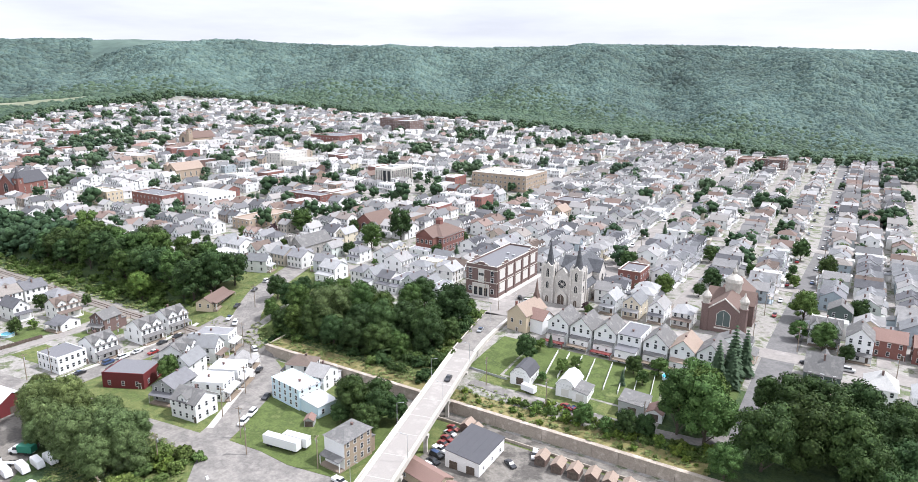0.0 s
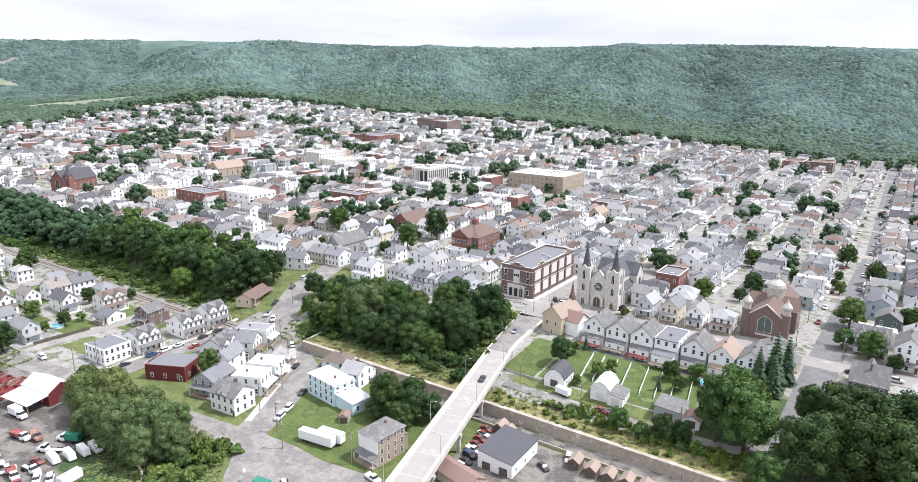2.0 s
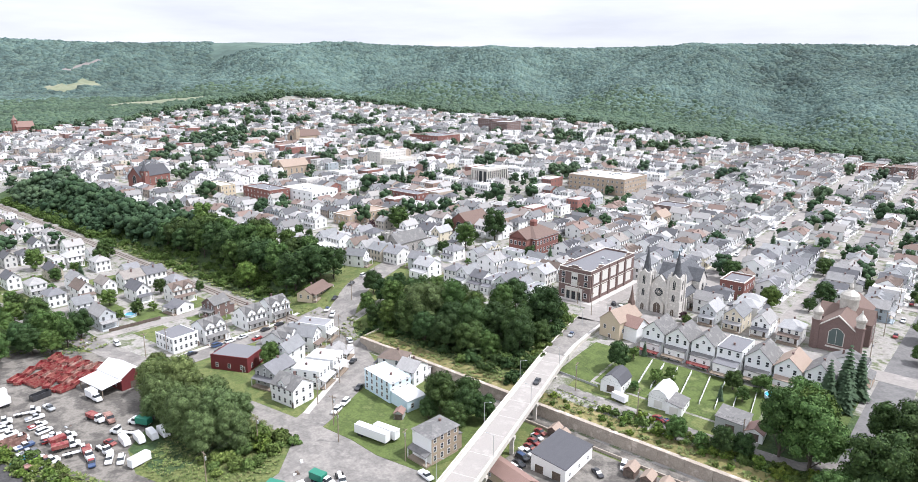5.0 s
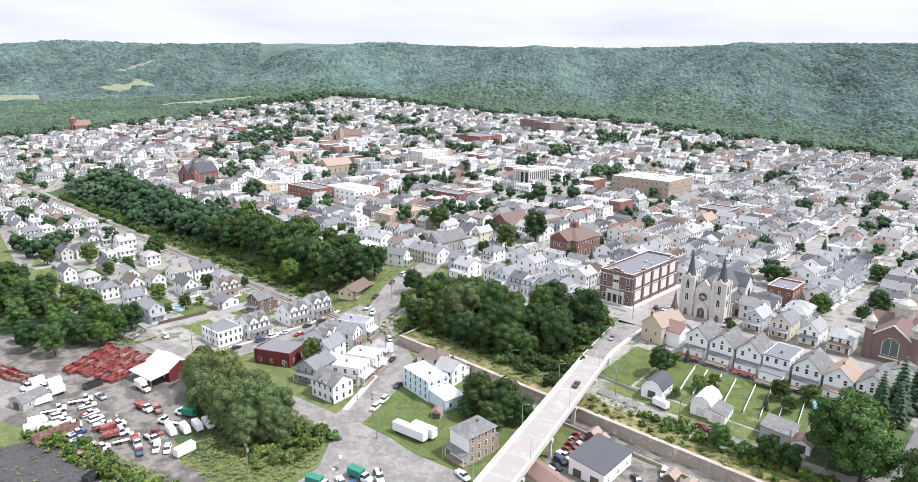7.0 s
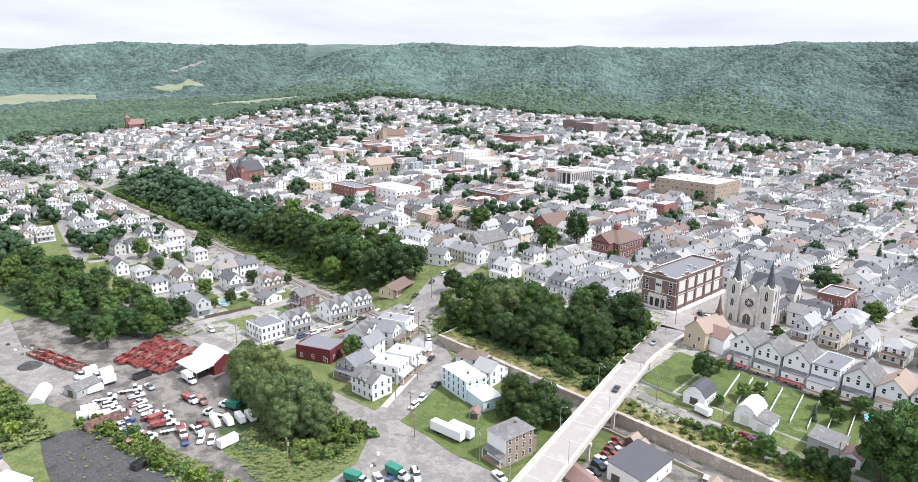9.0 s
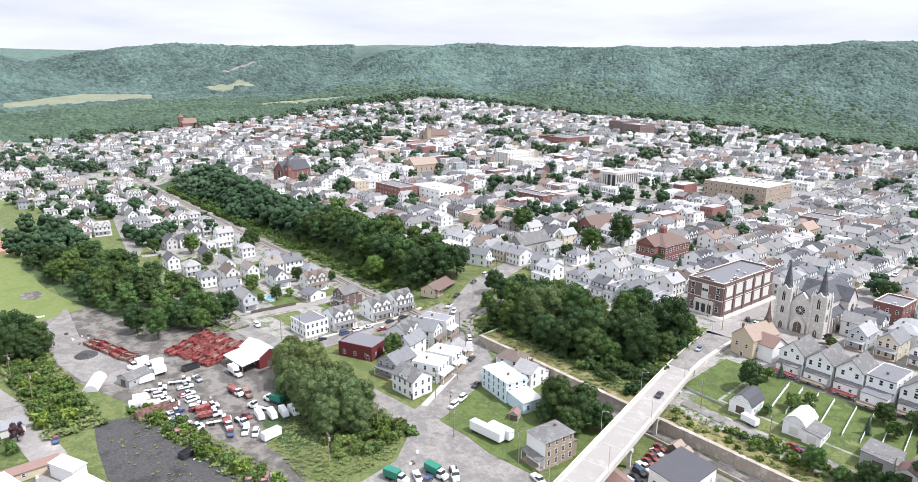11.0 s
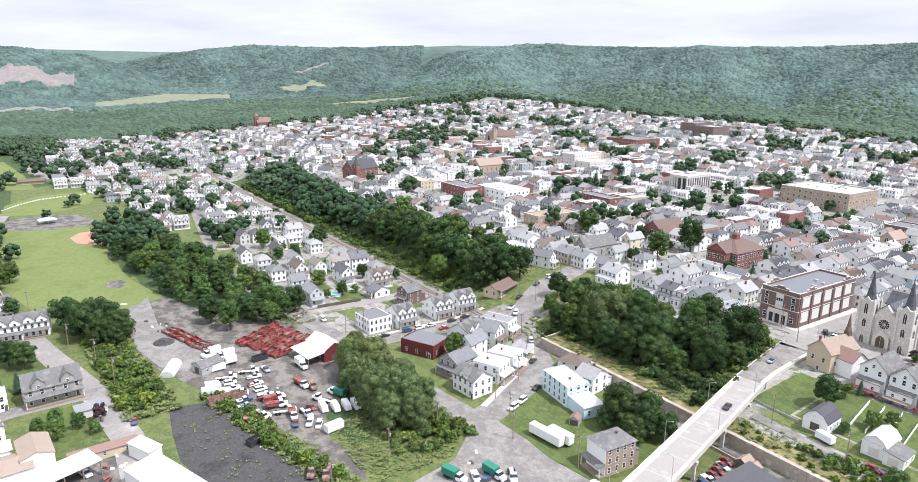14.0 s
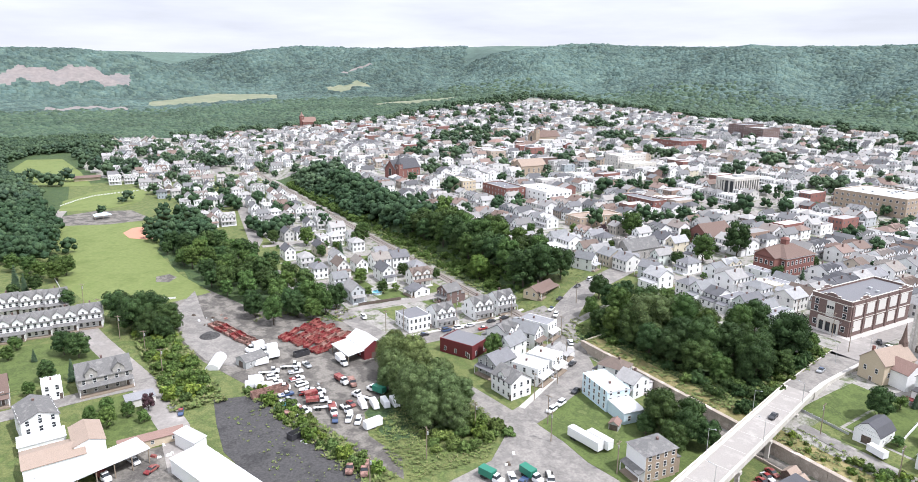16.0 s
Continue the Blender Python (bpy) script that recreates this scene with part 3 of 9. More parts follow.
def clearing(x, y):
    """3 hay meadow, 4 bare spoil, 0 none."""
    az, r = np.degrees(np.arctan2(-x, y)), np.hypot(x, y)
    k = np.zeros(np.shape(x), dtype=int)
    wave = 16 * np.sin(az * 2.3) + 9 * np.sin(az * 5.1)
    k[(az > 75.6) & (az < 85.6) & (r > 1980 + wave) & (r < 2420 + 0.6 * wave - 50 * np.abs(az - 80.5))] = 3
    k[(az > 60.5) & (az < 68) & (np.abs(r - 1590 - wave) < 85 - 14 * np.abs(az - 64))] = 3
    k[np.hypot((az - 70) * 24, r - 2110 - wave) < 44] = 3
    k[np.hypot((az - 71) * 18, r - 1935 - wave) < 34] = 4
    k[np.hypot((az - 69.3) * 16, r - 2340 - wave) < 26] = 4
    wob = 28 * np.sin(az * 1.7) + 20 * np.sin(az * 4.1 + 1)
    k[(az > 86.6 + 0.02 * wob) & (r > 2400 + 0.5 * wob) & (r < 2500 + 0.6 * wob - 6 * np.abs(az - 91))] = 4
    k[(az > 87.4 + 0.03 * wob) & (az < 92.5) & (r > 1900 + wob) & (r < 2030 + 1.1 * wob)] = 4
    return k


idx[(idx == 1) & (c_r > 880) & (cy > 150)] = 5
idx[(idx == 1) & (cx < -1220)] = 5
k = clearing(cx, cy)
idx[k > 0] = k[k > 0]
ground_mesh.polygons.foreach_set("material_index", idx.astype(np.int32))
ground_mesh.polygons.foreach_set("use_smooth", np.ones(len(idx), dtype=bool))
tagged(new("ground", ground_mesh), "valley floor and wooded hills round a town", "ground", kind="structure")


def strip(name, pts, width, mat, label, category="road", lift=0.1, step=4.0, kind="structure", z=None):
    """A road or path of one width along a line, following the ground, with a skirt."""
    sh, line = Shape(), []
    for (ax, ay), (bx, by) in zip(pts, pts[1:]):
        n = max(1, int(math.hypot(bx - ax, by - ay) / step))
        line += [(ax + (bx - ax) * i / n, ay + (by - ay) * i / n) for i in range(n)]
    line.append(pts[-1])
    rows = []
    for i, (px, py) in enumerate(line):
        (ax, ay), (bx, by) = line[max(0, i - 1)], line[min(len(line) - 1, i + 1)]
        d = math.hypot(bx - ax, by - ay)
        nx, ny = -(by - ay) / d, (bx - ax) / d
        row = []
        for s in (-0.5, -0.17, 0.17, 0.5):
            qx, qy = px + nx * width * s, py + ny * width * s
            row.append((qx, qy, (gz(qx, qy) if z is None else z) + lift))
        rows.append([(row[0][0], row[0][1], row[0][2] - 0.6)] + row + [(row[-1][0], row[-1][1], row[-1][2] - 0.6)])
    for a, b in zip(rows, rows[1:]):
        for i in range(5):
            sh.face((a[i], a[i + 1], b[i + 1], b[i]))
    return tagged(part(name, sh, mat, None), label, category, kind=kind)


def area(name, outline, mat, label, category="ground", lift=0.06, kind="structure"):
    """A flat patch on the level ground of the valley floor, with a skirt."""
    sh = Shape()
    sh.face([(px, py, lift) for px, py in outline])
    for (ax, ay), (bx, by) in zip(outline, outline[1:] + outline[:1]):
        sh.face([(ax, ay, lift), (bx, by, lift), (bx, by, -0.3), (ax, ay, -0.3)])
    return tagged(part(name, sh, mat, None), label, category, kind=kind)


def patch(name, x0, x1, y0, y1, mat, label, category="lawn", lift=0.07, step=3.0, kind="structure"):
    """A rectangle of grass or paving that follows sloping ground."""
    me, _ = sheet(name, np.linspace(x0, x1, max(2, int((x1 - x0) / step) + 1)), np.linspace(y0, y1, max(2, int((y1 - y0) / step) + 1)), lift)
    me.materials.append(M[mat])
    return tagged(new(name, me), label, category, kind=kind)


# roads of the upper town
def st2_x(y):
    return -104 - 0.033 * (y - 262)


strip("road", [(-17, 190), (-16, 270), (-14, 340), (-10, 450), (-16, 915)], 11, "greyasphalt", "wide worn grey street climbing straight through the town")
strip("road", [(st2_x(262), 262), (st2_x(930), 930)], 11, "pinkasphalt", "straight bleached side street between close rows of houses")
strip("road", [(-262, 268), (-236, 258), (-140, 255), (40, 257), (300, 257)], 10, "pinkasphalt", "bleached cross street along the head of the bridge", lift=0.13)
strip("road", [(-125, 237), (-132, 262), (-133, 330), (-176, 350), (-226, 392), (-246, 520), (-268, 690)], 12, "pinkasphalt", "bleached main street from the bridge into the town", lift=0.16)
strip("road", [(44, 262), (46, 930)], 8, "pinkasphalt", "bleached back street between houses")
strip("alley", [(-62, 268), (-70, 930)], 4.5, "pinkasphalt", "narrow bleached alley behind houses", "alley")
strip("alley", [(17, 265), (17, 930)], 4.5, "pinkasphalt", "narrow bleached alley behind houses", "alley")
for yy, wd in ((346, 7), (438, 10), (520, 6), (612, 10), (700, 6), (792, 9), (868, 6)):
    strip("road", [(-1150, yy), (300, yy)], wd, "pinkasphalt", "bleached cross street between rows of houses", lift=0.2, step=12)
for xx in (-330, -420, -510, -600, -690, -780, -870, -960, -1050):
    strip("road", [(xx, 262 if xx > -600 else 215), (xx - 12, 915)], 9, "pinkasphalt", "bleached side street between rows of houses", lift=0.24, step=12)

# lower roads
strip("pavement", [(-163.6, 117.6), (-177.2, 142.5), (-186, 157), (-197, 165.5)], 2.2, "pavement", "cracked concrete pavement in front of houses", "pavement", lift=0.22)
strip("pavement", [(-238.8, 106), (-238.8, 150), (-238, 170)], 2.0, "pavement", "cracked concrete pavement in front of houses", "pavement", lift=0.22)
strip("road", [(-212, 171), (-222, 183), (-236, 206), (-248, 236), (-258, 262)], 13, "asphalt", "asphalt road climbing the bank into the town", lift=0.2)
strip("road", [(-156, 108), (-160, 120), (-169.5, 142), (-178.5, 155.5), (-190, 161.5), (-203, 167.5), (-214, 174), (-228, 178)], 11, "asphalt", "worn asphalt street between old houses")
strip("road", [(-160, 110), (-190, 106), (-226, 104), (-250, 99), (-330, 89), (-400, 77), (-440, 92), (-560, 108), (-760, 128), (-1250, 150)], 9, "asphalt", "worn asphalt street along the valley floor", lift=0.09)
strip("road", [(-233, 98), (-233, 150), (-229, 178)], 9, "asphalt", "asphalt cross street lined with parked cars", lift=0.12)
strip("alley", [(-282, 96), (-279, 158)], 5, "pinkasphalt", "narrow alley between gardens", "alley", lift=0.11)
for xx in (-331, -375, -422, -470, -520, -580, -640, -700, -780, -860, -950, -1050, -1150):
    strip("road", [(xx, 92 if xx > -440 else 104), (xx + 3, 158)], 6, "pinkasphalt", "short side street of the lower town", lift=0.13)
strip("road", [(-345, -17), (-297, -6), (-245, 8), (-206, 14), (-180, 14)], 9, "pinkasphalt", "cracked street beside houses and a weedy bank", lift=0.09)
strip("road", [(-236, -60), (-243, -10), (-244, 12)], 8, "asphalt", "asphalt side street by stone houses", lift=0.12)
strip("road", [(-560, -30), (-640, -20), (-690, 20), (-690, 92)], 7, "pinkasphalt", "park road by the sports field", lift=0.1)

area("plaza", [(-112, 118.5), (-128, 116), (-140, 116.8), (-151, 116), (-163, 116), (-166, 109), (-154, 106), (-142, 92), (-138, 72), (-128, 50), (-90, 40), (-84, 80), (-98, 112)], "asphalt", "patchy asphalt turning place", "road", 0.16)
area("yard", [(-146, 66), (-156, 70), (-172, 66), (-186, 70), (-198, 84), (-222, 93), (-246, 98), (-268, 92), (-288, 80), (-300, 62), (-352, 44), (-344, 30), (-318, 25), (-278, 25), (-253, 30), (-226, 40), (-206, 48), (-170, 58)], "gravel", "oily gravel scrapyard", "yard", 0.05)
area("paved_lot", [(-346, 40), (-318, 26), (-278, 26), (-254, 31), (-242, 40), (-252, 50), (-266, 48), (-302, 38)], "asphalt", "patched asphalt lot beside the scrapyard", "yard", 0.09)
area("black_lot", [(-219, 28), (-216, 40), (-192, 48), (-156, 56), (-120, 60), (-120, 34), (-167, 29), (-184, 25), (-202, 26)], "coal", "black cinder lot with weeds", "yard", 0.07)
area("sports_field", [(-332, 4), (-340, -6), (-411, -24), (-459, -24), (-548, -26), (-556, 4), (-528, 40), (-506, 54), (-480, 40), (-441, 31), (-381, 37), (-340, 47), (-333, 28)], "field", "mown green sports field", "lawn", 0.06)
area("infield", [(-505, 15), (-519, 22), (-521, 35), (-506, 53), (-487, 52), (-476, 42), (-477, 28), (-486, 18)], "clay", "reddish clay baseball infield", "infield", 0.09)
area("bare_patch", [(-372, 24), (-368, 30), (-376, 35), (-384, 32), (-382, 25)], "gravel", "worn grey patch in the sports field", "ground", 0.09)
area("car_park", [(-550, -24), (-540, 8), (-545, 38), (-590, 26), (-600, 0), (-588, -24)], "gravel", "grey gravel car park", "car park", 0.09)
area("park_lawn", [(-612, -26), (-604, -4), (-612, 18), (-632, 36), (-672, 44), (-710, 42), (-700, 0), (-660, -24)], "field", "oval park lawn", "lawn", 0.11)
area("far_lawn", [(-760, -60), (-742, 0), (-860, -10), (-1000, -30), (-1010, -70), (-860, -85)], "field", "green playing field by the woods", "lawn", 0.1)
area("lawn", [(-153.6, 119.6), (-150, 116.4), (-140, 117), (-128, 116.2), (-113, 118.6), (-106, 141), (-113, 158), (-138, 160), (-146, 146), (-162, 142.5), (-162.4, 138.5)], "lawn", "rough green lawn round parked trailers", "lawn", 0.07)
area("lawn", [(-258, -38), (-262, 2), (-300, -14), (-305, -40)], "lawn", "green back gardens", "lawn", 0.07)
area("lawn", [(-240, 14), (-206, 18), (-194, 12), (-206, -8), (-236, -8)], "lawn", "green verge with bushes", "lawn", 0.06)
area("grass_strip", [(-290, 6), (-250, 14), (-236, 20), (-246, 30), (-282, 16)], "lawn", "green verge beside the street", "lawn", 0.06)

for i, (x0, x1, y0, y1) in enumerate(((-276.5, -258, 112, 126), (-276.5, -260, 136, 152), (-303, -285.5, 118, 134), (-312, -286, 142, 156), (-328, -308, 108, 124), (-350, -335, 120, 140), (-370, -350, 128, 150), (-400, -380, 104, 122), (-418, -398, 132, 150), (-448, -428, 114, 132), (-470, -448, 136, 154))):
    area("garden", [(x0, y0), (x1, y0 + 1.5), (x1 - 1, y1), (x0 + 0.5, y1 - 1)], "lawn" if i % 3 else "weeds", "green back gardens between houses", "garden", 0.06 + 0.004 * (i % 3))

# upper lawns and yards beyond the retaining wall
patch("lawn", -112, -99, 190, 218, "lawn", "steep green lawn beside the bridge")
patch("lawn", -98, -46, 191, 218, "lawn", "fenced strips of back garden")
patch("lawn", -104, -44, 183.5, 190, "weeds", "weedy verge of the back lane", "verge")
patch("dry_slope", -191.5, -24, 168.3, 175, "drygrass", "dry grass slope above the retaining wall", "grass")
patch("lawn", -40, -24, 200, 240, "lawn", "green verge beside the street", lift=0.09)
patch("lawn", -210, -194, 177, 194, "lawn", "green corner of grass above the wall", lift=0.12)
strip("lane", [(-106, 181.5), (-83, 180), (-60, 181), (-30, 183), (-17, 192)], 3.6, "asphalt", "narrow asphalt back lane", "lane", lift=0.16)
patch("paving", -157, -134, 254, 262, "pavement", "pale concrete pavement round the school", "pavement", lift=0.2)
patch("paving", -137.5, -133.5, 262, 306, "pavement", "pale concrete pavement round the school", "pavement", lift=0.25)

# railway along the foot of the bank
strip("railway", [(-1250, 172), (-700, 166), (-300, 164.5), (-216, 164.5)], 6, "ballast", "gravel bed of a railway line", "railway", lift=0.25)
for off in (-0.75, 0.75):
    strip("rail", [(-900, 168.2 + off), (-700, 166 + off), (-300, 164.5 + off), (-216, 164.5 + off)], 0.16, "steel", "rusty steel rail", "rail", lift=0.5, step=20)
strip("culvert_floor", [(-160, 163.5), (60, 163.5)], 4, "gravel", "shallow concrete channel below the wall", "channel", lift=0.08)

# retaining wall in bays, with coping
wall_root = tagged(new("retaining_wall"), "long stained concrete retaining wall", "wall", kind="structure")
for i in range(31):
    bx0 = -192 + i * 8.0
    part("panel", Shape().box(bx0 + 0.04, bx0 + 7.96, 166.9, 168.25, -0.5, 3.9), "wallconcrete", wall_root)
part("coping", Shape().box(-192.3, 56.3, 166.8, 168.35, 3.9, 4.08), "wallconcrete", wall_root)
part("end_wall", Shape().block([(-192.4, 166.9, -0.5), (-191.8, 166.9, -0.5), (-191.8, 190, 3.0), (-192.4, 190, 3.0), (-192.4, 166.9, 4.1), (-191.8, 166.9, 4.1), (-191.8, 190, 5.6), (-192.4, 190, 5.6)]), "wallconcrete", wall_root)
part("low_wall", Shape().box(-160, 56, 160.9, 161.3, -0.3, 0.9), "wallconcrete", wall_root)

# ---------------------------------------------------------------- bridge
BRIDGE_A, BRIDGE_B = Vector((-72.1, 36.0)), Vector((-117.6, 197.5))      # middle of the deck, near and far end
run = (BRIDGE_B - BRIDGE_A)
blen = run.length
bridge = thing("road_bridge", "long pale concrete road bridge over a railway cutting", "bridge",
               pose(BRIDGE_A.x, BRIDGE_A.y, 0, 0, 0, math.degrees(math.atan2(run.y, run.x)) - 90))
part("deck", Shape().box(-4.4, 4.4, 0, blen, 7.35, 8.1), "deck", bridge, "sun-bleached concrete carriageway")
for sgn in (-1, 1):
    part("pavement", Shape().box(min(sgn * 3.45, sgn * 4.4), max(sgn * 3.45, sgn * 4.4), 0, blen, 8.1, 8.28), "concrete", bridge)
    part("parapet", Shape().box(min(sgn * 4.4, sgn * 4.72), max(sgn * 4.4, sgn * 4.72), 0, blen, 7.2, 8.95).box(min(sgn * 4.35, sgn * 4.77), max(sgn * 4.35, sgn * 4.77), 0, blen, 8.95, 9.07), "concrete", bridge, "pale concrete parapet")
    part("girder", Shape().box(sgn * 3.7 - 0.25, sgn * 3.7 + 0.25, 0, blen, 5.9, 7.35), "concrete", bridge)
for k in range(1, 8):
    yy = k * 22.0
    pier = part("pier", Shape().box(-4.5, 4.5, yy - 0.7, yy + 0.7, 5.0, 5.95).box(-4.1, -3.0, yy - 0.5, yy + 0.5, -0.5, 5.0).box(3.0, 4.1, yy - 0.5, yy + 0.5, -0.5, 5.0), "concrete", bridge)
for k in range(15):
    yy = 6.0 + k * 11.0
    part("joint", Shape().box(-3.45, 3.45, yy - 0.09, yy + 0.09, 8.1, 8.106), "pavement", bridge)

# embanked approach at the head of the bridge, widening into the cross street
HEAD_L = [(-122.3, 196.4), (-125.2, 209), (-128.2, 222), (-131.4, 238)]
HEAD_R = [(-112.9, 198.2), (-115.3, 209), (-116.9, 222), (-118.4, 238)]
head = tagged(new("bridge_approach"), "embanked asphalt approach with a pale concrete wing wall", "road", kind="structure")
top, fill, rail_l, rail_r = Shape(), Shape(), Shape(), Shape()
for a, b, c, d in zip(HEAD_L, HEAD_L[1:], HEAD_R, HEAD_R[1:]):
    top.face([(*a, 8.16), (*c, 8.16), (*d, 8.16), (*b, 8.16)])
    fill.block([(*a, 3.5), (*c, 3.5), (*d, 3.5), (*b, 3.5), (*a, 8.15), (*c, 8.15), (*d, 8.15), (*b, 8.15)])
for rail, line, w, z1 in ((rail_l, HEAD_L, -0.3, 8.5), (rail_r, HEAD_R, 0.32, 9.1)):
    for a, b in zip(line, line[1:]):
        rail.block([(a[0], a[1], 3.4), (a[0] + w, a[1], 3.4), (b[0] + w, b[1], 3.4), (b[0], b[1], 3.4), (a[0], a[1], z1), (a[0] + w, a[1], z1), (b[0] + w, b[1], z1), (b[0], b[1], z1)])
part("carriageway", top, "asphalt", head)
part("embankment", fill, "concrete", head)
part("kerb_wall", rail_l, "concrete", head)
part("wing_wall", rail_r, "concrete", head, "pale concrete wing wall and parapet")
foot_l = Shape()
for c, d in zip(HEAD_R, HEAD_R[1:]):
    foot_l.block([(c[0] - 1.9, c[1], 8.1), (c[0], c[1], 8.1), (d[0], d[1], 8.1), (d[0] - 1.9, d[1], 8.1), (c[0] - 1.9, c[1], 8.3), (c[0], c[1], 8.3), (d[0], d[1], 8.3), (d[0] - 1.9, d[1], 8.3)])
part("pavement", foot_l, "pavement", head)

def lamp_post(m, hgt=7.0, reach=1.6):
    root = thing("street_lamp", "slim grey steel street lamp", "street lamp", m, "street lamps")
    part("pole", Shape().rod((0, 0, 0), (0, 0, hgt), 0.09, 0.06, 8), "galv", root)
    part("arm", Shape().rod((0, 0, hgt - 0.1), (reach, 0, hgt + 0.35), 0.045, 0.035, 6), "galv", root)
    part("lantern", Shape().taper(reach - 0.1, reach + 0.55, -0.14, 0.14, hgt + 0.27, hgt + 0.43, 0.05), "galv", root)
    return root


bm_ = bridge.matrix_basis
first = None
for k in range(5):
    for sgn in (-1, 1):
        m = bm_ @ pose(sgn * 4.55, 12 + k * 32 + (16 if sgn > 0 else 0), 8.95, 0, 0, 0 if sgn < 0 else 180)
        first = lamp_post(m) if first is None else copy_thing(first, m) and first


# ---------------------------------------------------------------- houses
def window_mesh(w, h, name="window"):
    """A sash window that looks along -y, standing on its sill: one frame with two sunk panes."""
    gx_ = (-w / 2 - 0.1, -w / 2, w / 2, w / 2 + 0.1)
    gz_ = (-0.1, 0.0, h / 2 - 0.04, h / 2 + 0.04, h, h + 0.12)
    vs, fs, ss = [], [], []
    for yy in (-0.08, 0.02):
        vs += [(x, yy, z) for z in gz_ for x in gx_]
    at = lambda i, j, k=0: k * 24 + j * 4 + i
    for j in range(5):
        for i in range(3):
            q = (at(i, j), at(i + 1, j), at(i + 1, j + 1), at(i, j + 1))
            if i == 1 and j in (1, 3):
                k = len(vs)
                vs += [(vs[c][0], -0.015, vs[c][2]) for c in q]
                fs += [(q[n], q[(n + 1) % 4], k + (n + 1) % 4, k + n) for n in range(4)] + [(k, k + 1, k + 2, k + 3)]
                ss += [0, 0, 0, 0, 1]
            else:
                fs.append(q)
                ss.append(0)
    for j in range(5):
        fs += [(at(0, j), at(0, j + 1), at(0, j + 1, 1), at(0, j, 1)), (at(3, j), at(3, j, 1), at(3, j + 1, 1), at(3, j + 1))]
        ss += [0, 0]
    for i in range(3):
        fs += [(at(i, 0), at(i, 0, 1), at(i + 1, 0, 1), at(i + 1, 0)), (at(i, 5), at(i + 1, 5), at(i + 1, 5, 1), at(i, 5, 1))]
        ss += [0, 0]
    sh = Shape()
    sh.v, sh.f, sh.s = vs, fs, ss
    return sh.mesh(name, [M["trim"], M["glass"]])


WIN, WIN_SMALL, WIN_WIDE = window_mesh(0.95, 1.6), window_mesh(0.8, 1.0), window_mesh(1.7, 1.5)
POST = Shape().box(-0.1, 0.1, -0.1, 0.1, 0, 2.85).mesh("porch_post", [M["trim"]])
DOOR = Shape().box(-0.6, 0.6, -0.08, 0.02, 0, 2.25, 0).box(-0.45, 0.45, -0.1, 0.0, 0, 2.08, 1).mesh("door", [M["trim"], M["darkwood"]])


def gable_outline(half, z0, h, rise):
    return [(-half, z0), (half, z0), (half, h), (0, h + rise), (-half, h)]


def roof_outline(half, h, rise, over=0.4, th=0.2):
    s = rise / half
    lo = h - over * s
    return [(-half - over, lo), (0, h + rise + 0.02), (half + over, lo), (half + over, lo + th), (0, h + rise + th + 0.02), (-half - over, lo + th)]


